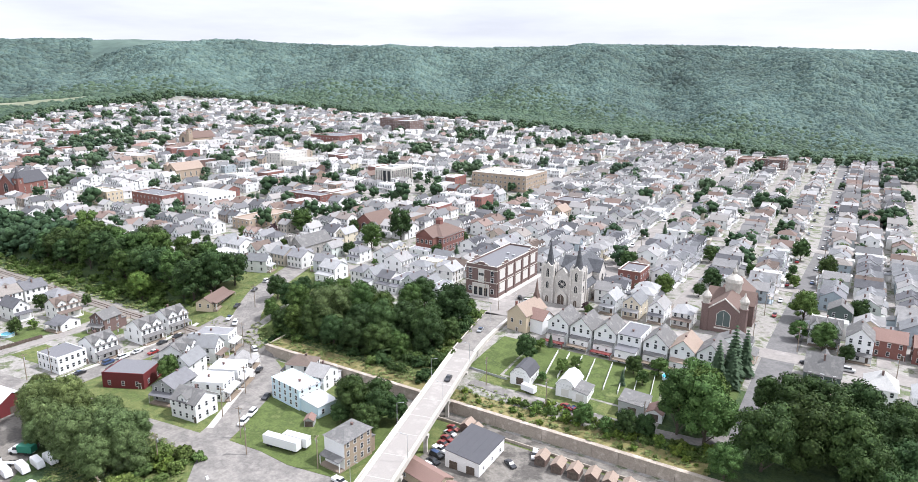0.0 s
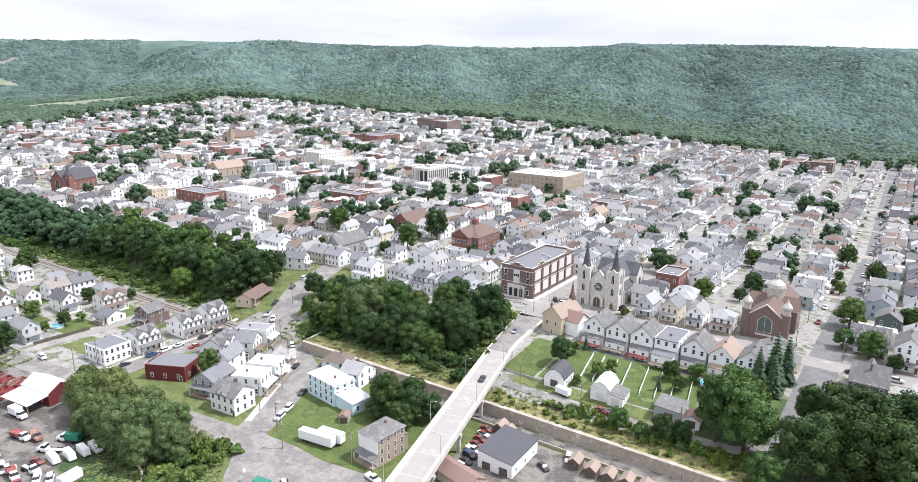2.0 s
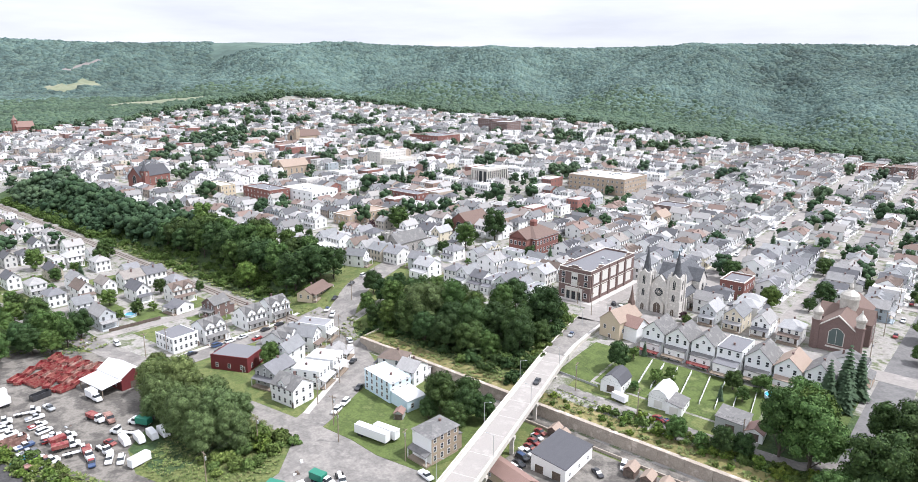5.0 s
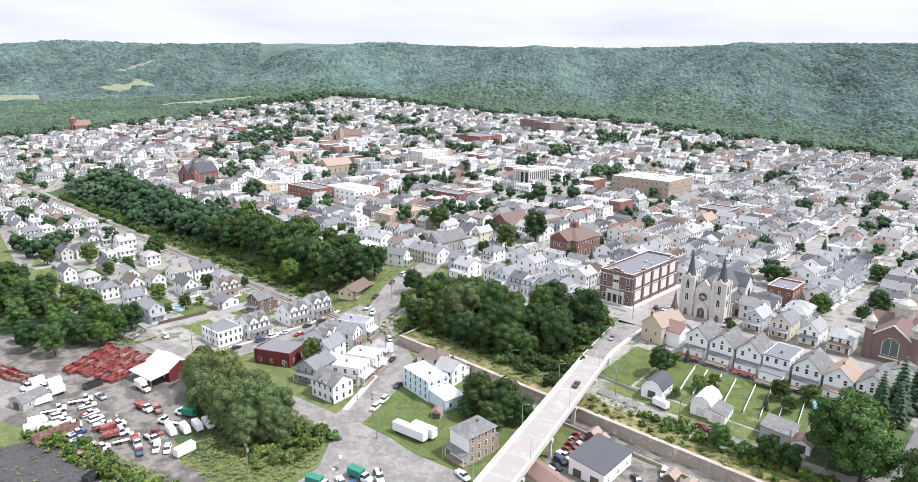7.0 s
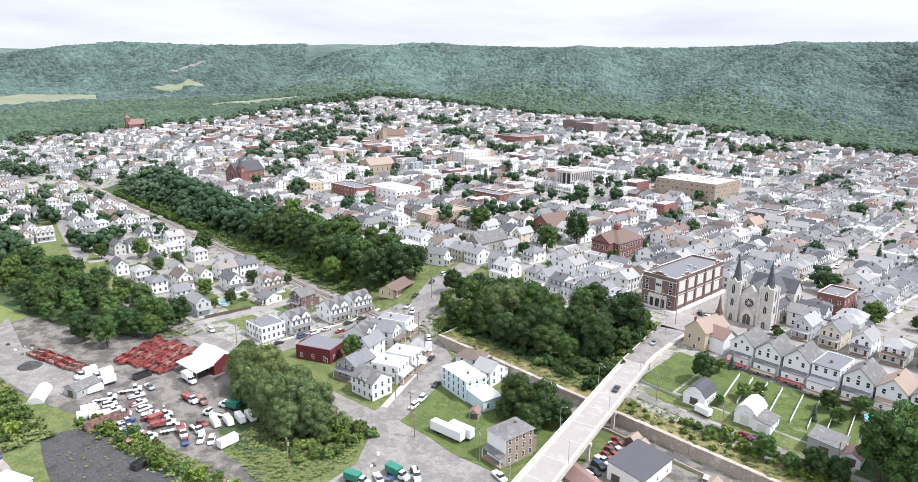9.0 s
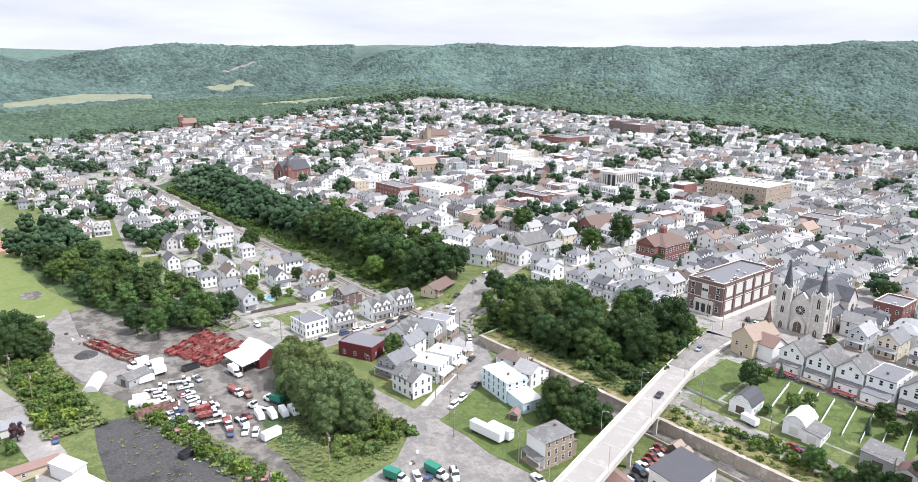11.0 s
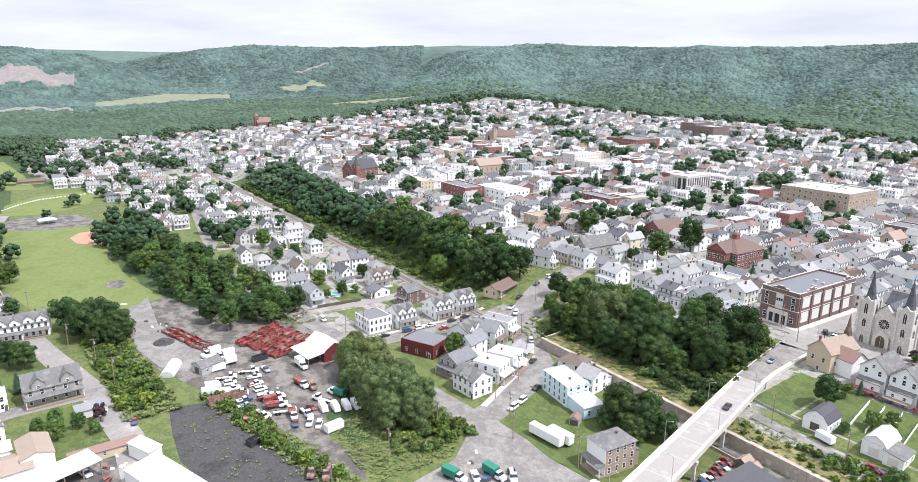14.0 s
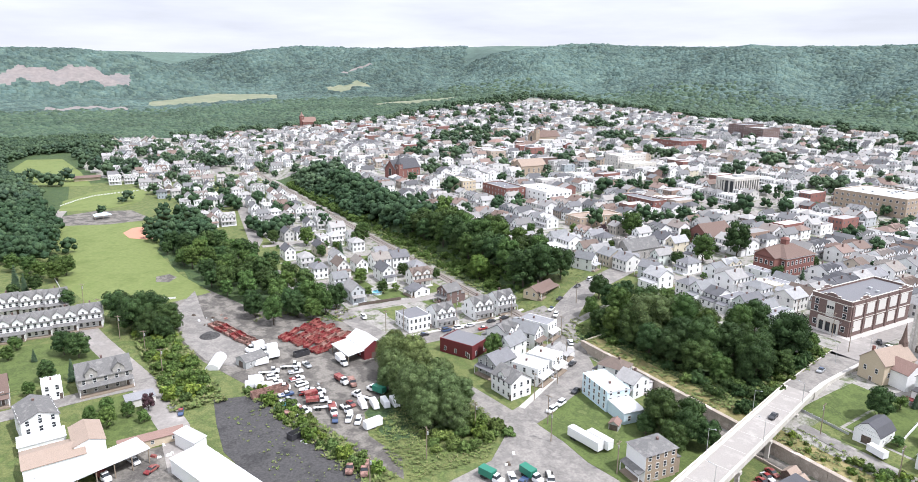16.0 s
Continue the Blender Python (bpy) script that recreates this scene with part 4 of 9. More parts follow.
def house(w, d, h, roof="gable", rise=2.6, walls="siding", roofs="shingle", label="white timber house", storeys=2, porch=1, back=0.0,
          chimney=True, full=True, name="house", dormers=0, cols=2, sidecols=2, win=None, balcony=False):
    """One house; its front looks along -y. full: every window, post and step a part of its own; else walls and roof only."""
    hw, hd = w / 2, d / 2
    base = 0.6
    wall, top = Shape(), Shape()
    if roof == "gable":
        wall.prism(gable_outline(hw, -0.8, h, rise), -hd, hd)
        top.prism(roof_outline(hw, h, rise), -hd - 0.4, hd + 0.4)
    elif roof == "side":
        wall.prism(gable_outline(hd, -0.8, h, rise), -hw, hw, "x")
        top.prism(roof_outline(hd, h, rise), -hw - 0.3, hw + 0.3, "x")
        for k in range(dormers):
            cx_ = (k + 0.5) * w / dormers - hw
            dw = min(1.9, w / dormers * 0.42)
            out = [(p + cx_, z) for p, z in gable_outline(dw, h - 0.2, h + rise * 0.45, rise * 0.52)]
            wall.prism(out, -hd - 0.02, -hd * 0.15)
            top.prism([(p + cx_, z) for p, z in roof_outline(dw, h + rise * 0.45, rise * 0.52, 0.25, 0.15)], -hd - 0.3, -hd * 0.05)
    elif roof == "hip":
        wall.box(-hw, hw, -hd, hd, -0.8, h)
        k = min(hw, hd) * 0.92
        top.taper(-hw - 0.45, hw + 0.45, -hd - 0.45, hd + 0.45, h - 0.02, h + rise, k + 0.4)
    else:
        wall.box(-hw, hw, -hd, hd, -0.8, h)
        wall.box(-hw, hw, -hd, -hd + 0.25, h, h + 0.55).box(-hw, -hw + 0.22, -hd + 0.25, hd, h, h + 0.3).box(hw - 0.22, hw, -hd + 0.25, hd, h, h + 0.3)
        top.block([(-hw + 0.23, -hd + 0.26, h - 0.02), (hw - 0.23, -hd + 0.26, h - 0.02), (hw - 0.23, hd + 0.2, h - 0.3), (-hw + 0.23, hd + 0.2, h - 0.3),
                   (-hw + 0.23, -hd + 0.26, h + 0.22), (hw - 0.23, -hd + 0.26, h + 0.22), (hw - 0.23, hd + 0.2, h + 0.02), (-hw + 0.23, hd + 0.2, h + 0.02)])
    if back:
        wall.box(-hw + 0.5, hw - 0.6, hd - 0.02, hd + back, -0.8, h * 0.56)
        top.block([(-hw + 0.3, hd, h * 0.56 + 0.5), (hw - 0.4, hd, h * 0.56 + 0.5), (hw - 0.4, hd + back + 0.3, h * 0.56), (-hw + 0.3, hd + back + 0.3, h * 0.56),
                   (-hw + 0.3, hd, h * 0.56 + 0.72), (hw - 0.4, hd, h * 0.56 + 0.72), (hw - 0.4, hd + back + 0.3, h * 0.56 + 0.2), (-hw + 0.3, hd + back + 0.3, h * 0.56 + 0.2)])
    spots = []                      # window places: x, y, z, turn, small
    sh_ = h / storeys
    for s in range(storeys):
        z = base + s * sh_ + 0.55
        for c in range(cols):
            x = (c + 0.5) * w / cols - hw
            if s or not porch or c != cols - 1:
                spots.append((x, -hd, z, 0, 0))
            if s or not back:
                spots.append((x, hd, z, 180, 0))
        for c in range(sidecols):
            y = (c + 0.5) * d / sidecols - hd
            spots += [(hw, y, z, 90, 0), (-hw, y, z, -90, 0)]
    if back:
        for c in range(2):
            spots.append(((c - 0.5) * w * 0.4, hd + back, 1.3, 180, 0))
            if h * 0.56 > 4.4:
                spots.append(((c - 0.5) * w * 0.4, hd + back, 3.2, 180, 1))
    if roof == "gable" and rise > 1.8:
        spots += [(0, -hd, h + 0.25, 0, 1), (0, hd, h + 0.25, 180, 1)]
    if dormers:
        spots += [((k + 0.5) * w / dormers - hw, -hd - 0.02, h + 0.15, 0, 1) for k in range(dormers)]
    stack = Shape()
    if chimney:
        zc = h + (rise if roof in ("gable", "side", "hip") else 0.2)
        q = 0.3
        stack.box(-q, q, -q + hd * 0.3, q + hd * 0.3, h - 0.5, zc + 0.7).box(-q - 0.07, q + 0.07, -q - 0.07 + hd * 0.3, q + 0.07 + hd * 0.3, zc + 0.55, zc + 0.75)
    pr = Shape()
    pz = base + 2.75
    if porch:
        pr.block([(-hw, -hd - 2.3, pz), (hw, -hd - 2.3, pz), (hw, -hd, pz + 0.7), (-hw, -hd, pz + 0.7), (-hw, -hd - 2.3, pz + 0.18), (hw, -hd - 2.3, pz + 0.18), (hw, -hd, pz + 0.9), (-hw, -hd, pz + 0.9)])
    if not full:
        for x, y, z, turn, small in spots:
            ww, wh = (0.4, 1.0) if small else (0.5, 1.6)
            if turn in (0, 180):
                yy = y + (-0.05 if turn == 0 else 0.05)
                wall.face([(x - ww, yy, z), (x + ww, yy, z), (x + ww, yy, z + wh), (x - ww, yy, z + wh)], 1)
            else:
                xx = x + (0.05 if turn == 90 else -0.05)
                wall.face([(xx, y - ww, z), (xx, y + ww, z), (xx, y + ww, z + wh), (xx, y - ww, z + wh)], 1)
        if porch:
            wall.box(-hw, hw, -hd - 2.2, -hd, -0.8, base - 0.1)
            for x in (-hw + 0.15, hw - 0.15):
                wall.box(x - 0.1, x + 0.1, -hd - 2.15, -hd - 1.95, base - 0.1, pz)
        root = thing(name, label, name.split("_")[-1] if "_" in name else name, shape=wall, mats=walls + " curtained")
        for o in (pr,):
            top.v, base_n = top.v + o.v, len(top.v)
            top.f += [tuple(i + base_n for i in q) for q in o.f]
            top.s += o.s
        if chimney:
            base_n = len(top.v)
            top.v += stack.v
            top.f += [tuple(i + base_n for i in q) for q in stack.f]
            top.s += [1] * len(stack.f)
        part("roof", top, roofs + " brownbrick", root)
        return root
    root = thing(name, label, name.split("_")[-1] if "_" in name else name)
    part("wall", wall, walls, root)
    part("roof", top, roofs, root)
    if chimney:
        part("chimney", stack, "brownbrick", root)
    for x, y, z, turn, small in spots:
        part("window", WIN_SMALL if small else (win or WIN), "", root, at=pose(x, y, z, 0, 0, turn))
    if porch:
        part("porch_roof", pr, roofs, root)
        part("porch_floor", Shape().box(-hw, hw, -hd - 2.2, -hd, -0.8, base - 0.05), "timber", root)
        part("door", DOOR, "", root, at=pose(hw - w / cols / 2, -hd, base - 0.05))
        for x in (-hw + 0.15, hw - 0.15):
            part("porch_post", POST, "", root, at=pose(x, -hd - 2.06, base - 0.05))
    else:
        part("door", DOOR, "", root, at=pose(hw - w / cols / 2 + 0.9, -hd, 0.15))
    if balcony:
        deck = Shape().box(-hw + 0.3, hw - 0.3, hd + back, hd + back + 2.4, 2.7, 2.9)
        for x in (-hw + 0.4, hw - 0.4):
            deck.box(x - 0.08, x + 0.08, hd + back + 2.2, hd + back + 2.36, -1.5, 3.9)
        deck.box(-hw + 0.3, hw - 0.3, hd + back + 2.28, hd + back + 2.36, 3.75, 3.85).box(-hw + 0.3, hw - 0.3, hd + back + 2.28, hd + back + 2.36, 3.25, 3.32)
        part("back_deck", deck, balcony if isinstance(balcony, str) else "timber", root)
    return root


PARK = pose(0, 0, 0)
FACE = {"S": 0, "E": 90, "N": 180, "W": -90}
used = {}
taken = []                           # plan rectangles that are built on: x0, x1, y0, y1


def clash(x, y, hx, hy, gap=0.0):
    return any(x + hx + gap > a and x - hx - gap < b and y + hy + gap > c and y - hy - gap < e for a, b, c, e in taken)


def set_down(proto, x, y, face, turn=0.0, sink=0.0, group="", keep=True, label=""):
    """Puts a built thing at a place on the ground; the first use moves the thing itself, later ones copy it."""
    m = pose(x, y, gz(x, y) - sink, 0, 0, FACE[face] + turn)
    ob = proto
    if proto.name in used:
        ob = copy_thing(proto, m)
    else:
        used[proto.name] = True
        ob.matrix_basis = m
    if group:
        tagged(ob, group=group)
    if label:
        tagged(ob, label)
    return ob


def drop_unused():
    for p in list(PROTOS):
        if p.name not in used:
            for o in (*p.children_recursive, p):
                bpy.data.objects.remove(o)


# near kinds
near = {
    "gable": house(6.6, 11, 6.4, "gable", 3.0, back=4, label="white two-storey timber house with front gable and porch", balcony=True),
    "gable_b": house(7.2, 12, 6.8, "gable", 3.2, cols=3, label="tall timber gable house with a front porch", dormers=0, back=3),
    "double": house(10.5, 10, 6.4, "side", 3.0, dormers=2, cols=4, sidecols=2, back=4, label="white double house with twin front dormers and porch"),
    "side": house(8, 9, 5.8, "side", 2.6, cols=3, sidecols=2, back=3, label="plain timber house with a gabled shingle roof"),
    "hip": house(8, 10, 6.2, "hip", 2.4, cols=3, label="square timber house with a hipped roof and porch"),
    "flat": house(5.6, 13, 6.6, "flat", 0, cols=2, sidecols=3, roofs="flatroof", label="narrow flat-roofed timber row house", back=3),
    "flat_b": house(7.5, 14, 7.0, "flat", 0, cols=3, roofs="flatroof", walls="white", label="white flat-roofed town house with a porch"),
    "brick": house(9, 11, 6.6, "side", 2.7, cols=3, sidecols=2, walls="redbrick", roofs="shinglered", label="red brick house with white windows"),
    "garage": house(5.5, 6.5, 2.6, "gable", 1.5, storeys=1, porch=0, cols=1, sidecols=1, chimney=False, name="garage", label="small timber garage with a gabled roof"),
    "cottage": house(8, 9, 3.2, "side", 2.2, storeys=1, cols=3, sidecols=2, label="single-storey timber cottage with shingle roof"),
}
# far kinds
far = {
    "gable": house(6.4, 11, 6.2, "gable", 2.9, full=False, label="small pale timber house with a gabled roof"),
    "gable_b": house(7, 12, 6.6, "gable", 3.2, full=False, back=3, label="pale timber gable house with back extension"),
    "gable_w": house(6.4, 11, 6.4, "gable", 2.9, full=False, walls="white", back=4, label="white timber gable house with back extension"),
    "double": house(10.5, 10, 6.4, "side", 3.0, full=False, dormers=2, cols=4, sidecols=2, label="pale double house with twin dormers"),
    "double_w": house(11, 11, 6.6, "side", 3.0, full=False, dormers=3, cols=4, sidecols=2, walls="white", back=4, label="white double house with dormers and porch"),
    "side": house(8, 9, 5.8, "side", 2.6, full=False, cols=3, sidecols=2, label="pale timber house with side gables"),
    "hip": house(8, 10, 6.2, "hip", 2.4, full=False, cols=3, label="square pale house with a hipped roof"),
    "flat": house(5.6, 13, 6.6, "flat", 0, full=False, roofs="flatroof", label="flat-roofed timber row house"),
    "flat_w": house(7.5, 14, 6.8, "flat", 0, full=False, cols=3, roofs="flatroof", walls="white", label="white flat-roofed town house"),
    "shop": house(10, 20, 8.2, "flat", 0, full=False, cols=4, sidecols=4, roofs="flatroof", walls="mixedbrick", porch=0, chimney=False, name="shop_building", label="flat-roofed masonry shop building"),
    "shop_b": house(16, 22, 9.5, "flat", 0, full=False, cols=6, sidecols=5, storeys=3, roofs="flatroof", walls="mixedbrick", porch=0, chimney=False, name="shop_building", label="three-storey flat-roofed masonry block"),
    "brick": house(8, 12, 6.4, "side", 2.6, full=False, cols=3, walls="redbrick", roofs="shinglebrown", label="red brick house with brown roof"),
    "garage": house(5, 6, 2.5, "gable", 1.3, full=False, storeys=1, porch=0, cols=1, sidecols=1, chimney=False, name="garage", label="small pale garage behind houses"),
}
PROTOS = list(near.values()) + list(far.values())
SIZE = {"gable": (6.6, 11), "gable_b": (7.2, 12), "gable_w": (6.6, 11), "double": (10.5, 10), "double_w": (11, 11), "side": (8, 9), "hip": (8, 10), "flat": (5.6, 13), "flat_w": (7.5, 14),
        "flat_b": (7.5, 14), "shop": (10, 20), "shop_b": (16, 22), "brick": (9, 11), "garage": (5, 6), "cottage": (8, 9)}


# ---------------------------------------------------------------- landmarks
def arch_window(w, h, mats="trimstone glass", name="window"):
    """A pointed window with a stone surround, looking along -y."""
    sh = Shape()
    def outline(k, up):
        return [(-w / 2 - k, -up * 0.3), (w / 2 + k, -up * 0.3), (w / 2 + k, h * 0.72), (w * 0.3 + k * 0.7, h * 0.9), (0, h + k), (-w * 0.3 - k * 0.7, h * 0.9), (-w / 2 - k, h * 0.72)]
    sh.prism(outline(0.22, 0.5), -0.1, 0.05, "y", 0)
    sh.prism(outline(0.0, 0.0), -0.14, -0.02, "y", 1)
    sh.box(-0.06, 0.06, -0.17, -0.1, 0, h * 0.9, 0)
    return sh.mesh(name, [M[k] for k in mats.split()])


def building(name, label, x0, x1, y0, y1, h, walls, roofs="flatroof", storeys=3, bays=(4, 6), category="building", win=None, parapet=0.8, trim="trimstone", door="S", skip="NW", sill=1.1):
    """A flat-roofed block with a parapet; every window is a part. bays: windows along x and along y."""
    cx_, cy_ = (x0 + x1) / 2, (y0 + y1) / 2
    root = thing(name, label, category, pose(cx_, cy_, gz(cx_, cy_)))
    hw, hd = (x1 - x0) / 2, (y1 - y0) / 2
    w = Shape().box(-hw, hw, -hd, hd, -2.0, h)
    for a in ((-hw, hw, -hd, -hd + 0.4), (-hw, hw, hd - 0.4, hd), (-hw, -hw + 0.4, -hd + 0.4, hd - 0.4), (hw - 0.4, hw, -hd + 0.4, hd - 0.4)):
        w.box(*a, h, h + parapet)
    part("wall", w, walls, root)
    part("roof", Shape().box(-hw + 0.41, hw - 0.41, -hd + 0.41, hd - 0.41, h - 0.02, h + 0.2), roofs, root)
    c = Shape()
    for a in ((-hw - 0.12, hw + 0.12, -hd - 0.12, -hd + 0.45), (-hw - 0.12, hw + 0.12, hd - 0.45, hd + 0.12), (-hw - 0.12, -hw + 0.45, -hd + 0.45, hd - 0.45), (hw - 0.45, hw + 0.12, -hd + 0.45, hd - 0.45)):
        c.box(*a, h + parapet, h + parapet + 0.18)
    part("coping", c, trim, root)
    rng = random.Random(name + label)
    for _ in range(max(1, int(hw * hd / 60))):
        ux, uy = rng.uniform(-hw * 0.6, hw * 0.6), rng.uniform(-hd * 0.6, hd * 0.6)
        part("roof_vent", Shape().box(ux - 0.7, ux + 0.7, uy - 0.5, uy + 0.5, h + 0.2, h + 0.95).taper(ux - 0.78, ux + 0.78, uy - 0.58, uy + 0.58, h + 0.95, h + 1.12, 0.12), "galv", root)
    sh_ = h / storeys
    for s in range(storeys):
        z = s * sh_ + sill
        for i in range(bays[0]):
            x = (i + 0.5) * 2 * hw / bays[0] - hw
            if "S" not in skip:
                part("window", win or WIN, "", root, at=pose(x, -hd, z))
            if "N" not in skip:
                part("window", win or WIN, "", root, at=pose(x, hd, z, 0, 0, 180))
        for i in range(bays[1]):
            y = (i + 0.5) * 2 * hd / bays[1] - hd
            if "E" not in skip:
                part("window", win or WIN, "", root, at=pose(hw, y, z, 0, 0, 90))
            if "W" not in skip:
                part("window", win or WIN, "", root, at=pose(-hw, y, z, 0, 0, -90))
    taken.append((x0 - 1, x1 + 1, y0 - 1, y1 + 1))
    return root


WIN_BIG = window_mesh(1.5, 2.2)

# brick school with boarded upper bays
def school():
    x0, x1, y0, y1, h = -153.0, -136.5, 256.5, 301.0, 14.0
    root = building("school", "big brown brick school with pale blocked windows", x0, x1, y0, y1, h, "brownbrick", "bitumen", 3, (0, 0), parapet=1.0, category="school", skip="SNEW")
    hw, hd = (x1 - x0) / 2, (y1 - y0) / 2
    blind = Shape().box(-2.6, 2.6, -0.12, 0.02, 0, 4.4).mesh("window", [M["boarded"]])
    for i in range(5):
        yy = -hd + 5.5 + i * 8.3
        for z in (2.0, 8.4):
            w = part("window", blind, "", root, "pale boarded window bay", at=pose(hw, yy, z, 0, 0, 90))
            part("window", blind, "", root, at=pose(-hw, yy, z, 0, 0, -90))
        part("pilaster", Shape().box(-0.45, 0.45, -0.3, 0.02, -1, h + 0.6), "brownbrick", root, at=pose(hw, yy - 4.15, 0, 0, 0, 90))
    for z in (6.9, 13.0):
        part("string_course", Shape().box(hw, hw + 0.16, -hd, hd, z, z + 0.3).box(-hw, hw, -hd - 0.16, -hd, z, z + 0.3), "trimstone", root)
    front = part("front_window", Shape().box(-1.6, 1.6, -0.16, 0.02, -0.4, 6.2), "boarded", root, "tall pale front window", at=pose(0, -hd, 6.9))
    pane = Shape().box(-0.4, 0.4, -0.06, 0.06, 0, 1.2)
    lit, blank = pane.mesh("pane", [M["glass"]]), pane.mesh("pane", [M["boarded"]])
    for i in range(3):
        for j in range(4):
            part("pane", lit if j == 2 else blank, "", front, at=pose(-0.95 + i * 0.95, -0.16, 0.1 + j * 1.45))
    for sx_ in (-5.9, 5.9):
        for z in (1.8, 7.2, 10.4):
            part("window", WIN_BIG, "", root, at=pose(sx_, -hd, z))
    portico = Shape().box(-4.4, 4.4, -0.7, 0.02, 4.4, 6.0)
    for x in (-4.1, -1.45, 1.45, 4.1):
        portico.box(x - 0.35, x + 0.35, -0.65, 0.02, -1, 4.4)
    part("portico", portico, "trimstone", root, "pale stone entrance portico", at=pose(0, -hd, 0))
    for x in (-2.75, 0, 2.75):
        part("door", Shape().box(-0.95, 0.95, -0.2, 0.02, 0, 3.6), "glass", root, "dark entrance door", at=pose(x, -hd, 0.2))
    for (px, py, a) in ((0, -hd + 0.2, 0), (hw - 0.2, -hd + 9, 90), (hw - 0.2, hd - 7, 90), (-hw + 0.2, -hd + 9, 90)):
        g_ = Shape().prism([(-3.4, 0), (3.4, 0), (3.4, 0.6), (2.0, 0.9), (1.0, 1.5), (-1.0, 1.5), (-2.0, 0.9), (-3.4, 0.6)], -0.22, 0.22)
        part("parapet_gable", g_, "brownbrick", root, at=pose(px, py, h + 1.0, 0, 0, a))
        part("gable_coping", Shape().box(-1.05, 1.05, -0.3, 0.3, 1.5, 1.66).box(-3.5, -2.0, -0.3, 0.3, 0.75, 0.93).box(2.0, 3.5, -0.3, 0.3, 0.75, 0.93), "trimstone", root, at=pose(px, py, h + 1.0, 0, 0, a))


school()


def gothic_church():
    root = thing("church", "grey stone twin-towered church with slate spires", "church", pose(-108.2, 267, gz(-108.2, 268)))
    nave = Shape().prism(gable_outline(6.2, -1.5, 11.5, 5.6), 1.5, 36)
    nave.box(-8.6, 8.6, 4.5, 34, -1.5, 6.4)
    part("nave", nave, "stone", root)
    part("roof", Shape().prism(roof_outline(6.2, 11.5, 5.6, 0.4, 0.22), 1.2, 36.4), "slate", root, "dark slate nave roof")
    for sgn in (-1, 1):
        part("aisle_roof", Shape().block([(sgn * 6.2, 4.3, 8.6), (sgn * 9.0, 4.3, 6.3), (sgn * 9.0, 34.3, 6.3), (sgn * 6.2, 34.3, 8.6), (sgn * 6.2, 4.3, 8.85), (sgn * 9.0, 4.3, 6.5), (sgn * 9.0, 34.3, 6.5), (sgn * 6.2, 34.3, 8.85)]), "slate", root)
    # transept gable
    part("transept", Shape().prism(gable_outline(4.2, -1.5, 11.0, 4.6), -9.6, 9.6, "x"), "stone", root, at=pose(0, 26, 0))
    part("transept_roof", Shape().prism(roof_outline(4.2, 11.0, 4.6, 0.35, 0.2), -9.9, 9.9, "x"), "slate", root, at=pose(0, 26, 0))
    aw, aw_big, aw_s = arch_window(1.2, 4.2), arch_window(2.4, 6.5), arch_window(1.3, 3.2)
    for sgn, turn in ((1, 90), (-1, -90)):
        part("window", aw_big, "", root, at=pose(sgn * 9.6, 26, 3.0, 0, 0, turn))
        for k in range(4):
            part("window", aw, "", root, at=pose(sgn * 8.6, 6.8 + k * 4.2, 1.5, 0, 0, turn))
            part("buttress", Shape().block([(-0.4, -0.9, -1.5), (0.4, -0.9, -1.5), (0.4, 0.02, -1.5), (-0.4, 0.02, -1.5), (-0.4, -0.45, 6.0), (0.4, -0.45, 6.0), (0.4, 0.02, 6.4), (-0.4, 0.02, 6.4)]), "stone", root, at=pose(sgn * 8.6, 4.8 + k * 4.2, 0, 0, 0, turn))
    for sgn in (-1, 1):
        tx = sgn * 6.9
        t = part("tower", Shape().box(-2.6, 2.6, -2.6, 2.6, -1.5, 17.4), "stone", root, "square grey stone tower", at=pose(tx, 1.4, 0))
        edge = Shape()
        for ax in (-1, 1):
            for ay in (-1, 1):
                edge.box(ax * 2.6 - 0.45, ax * 2.6 + 0.45, ay * 2.6 - 0.45, ay * 2.6 + 0.45, -1.5, 16.6)
                edge.taper(ax * 2.6 - 0.5, ax * 2.6 + 0.5, ay * 2.6 - 0.5, ay * 2.6 + 0.5, 16.6, 18.6, 0.46)
        part("buttress", edge, "stone", t, "corner buttresses with pinnacles")
        for z in (5.6, 11.2, 16.9):
            part("string_course", Shape().box(-2.75, 2.75, -2.75, 2.75, z, z + 0.35), "trimstone", t)
        for (gx_, gy_, turn) in ((0, -2.6, 0), (2.6, 0, 90), (0, 2.6, 180), (-2.6, 0, -90)):
            part("belfry_window", aw, "", t, at=pose(gx_, gy_, 11.9, 0, 0, turn))
            part("tower_window", aw_s, "", t, at=pose(gx_, gy_, 6.6, 0, 0, turn))
            part("gablet", Shape().prism([(-1.5, 17.2), (1.5, 17.2), (0, 18.9)], -0.25, 0.25), "stone", t, at=pose(gx_, gy_, 0, 0, 0, turn))
        part("spire", Shape().turned(0, 0, [(2.35, 17.3), (1.8, 18.6), (1.15, 22.4), (0.12, 28.0)], 8), "slate", t, "dark slate spire")
        part("cross", Shape().box(-0.07, 0.07, -0.07, 0.07, 27.9, 29.4).box(-0.42, 0.42, -0.06, 0.06, 28.6, 28.75), "darkpaint", t)
    part("facade", Shape().prism(gable_outline(4.4, -1.5, 11.5, 5.4), -0.4, 1.6), "stone", root)
    rose = Shape()
    n = 20
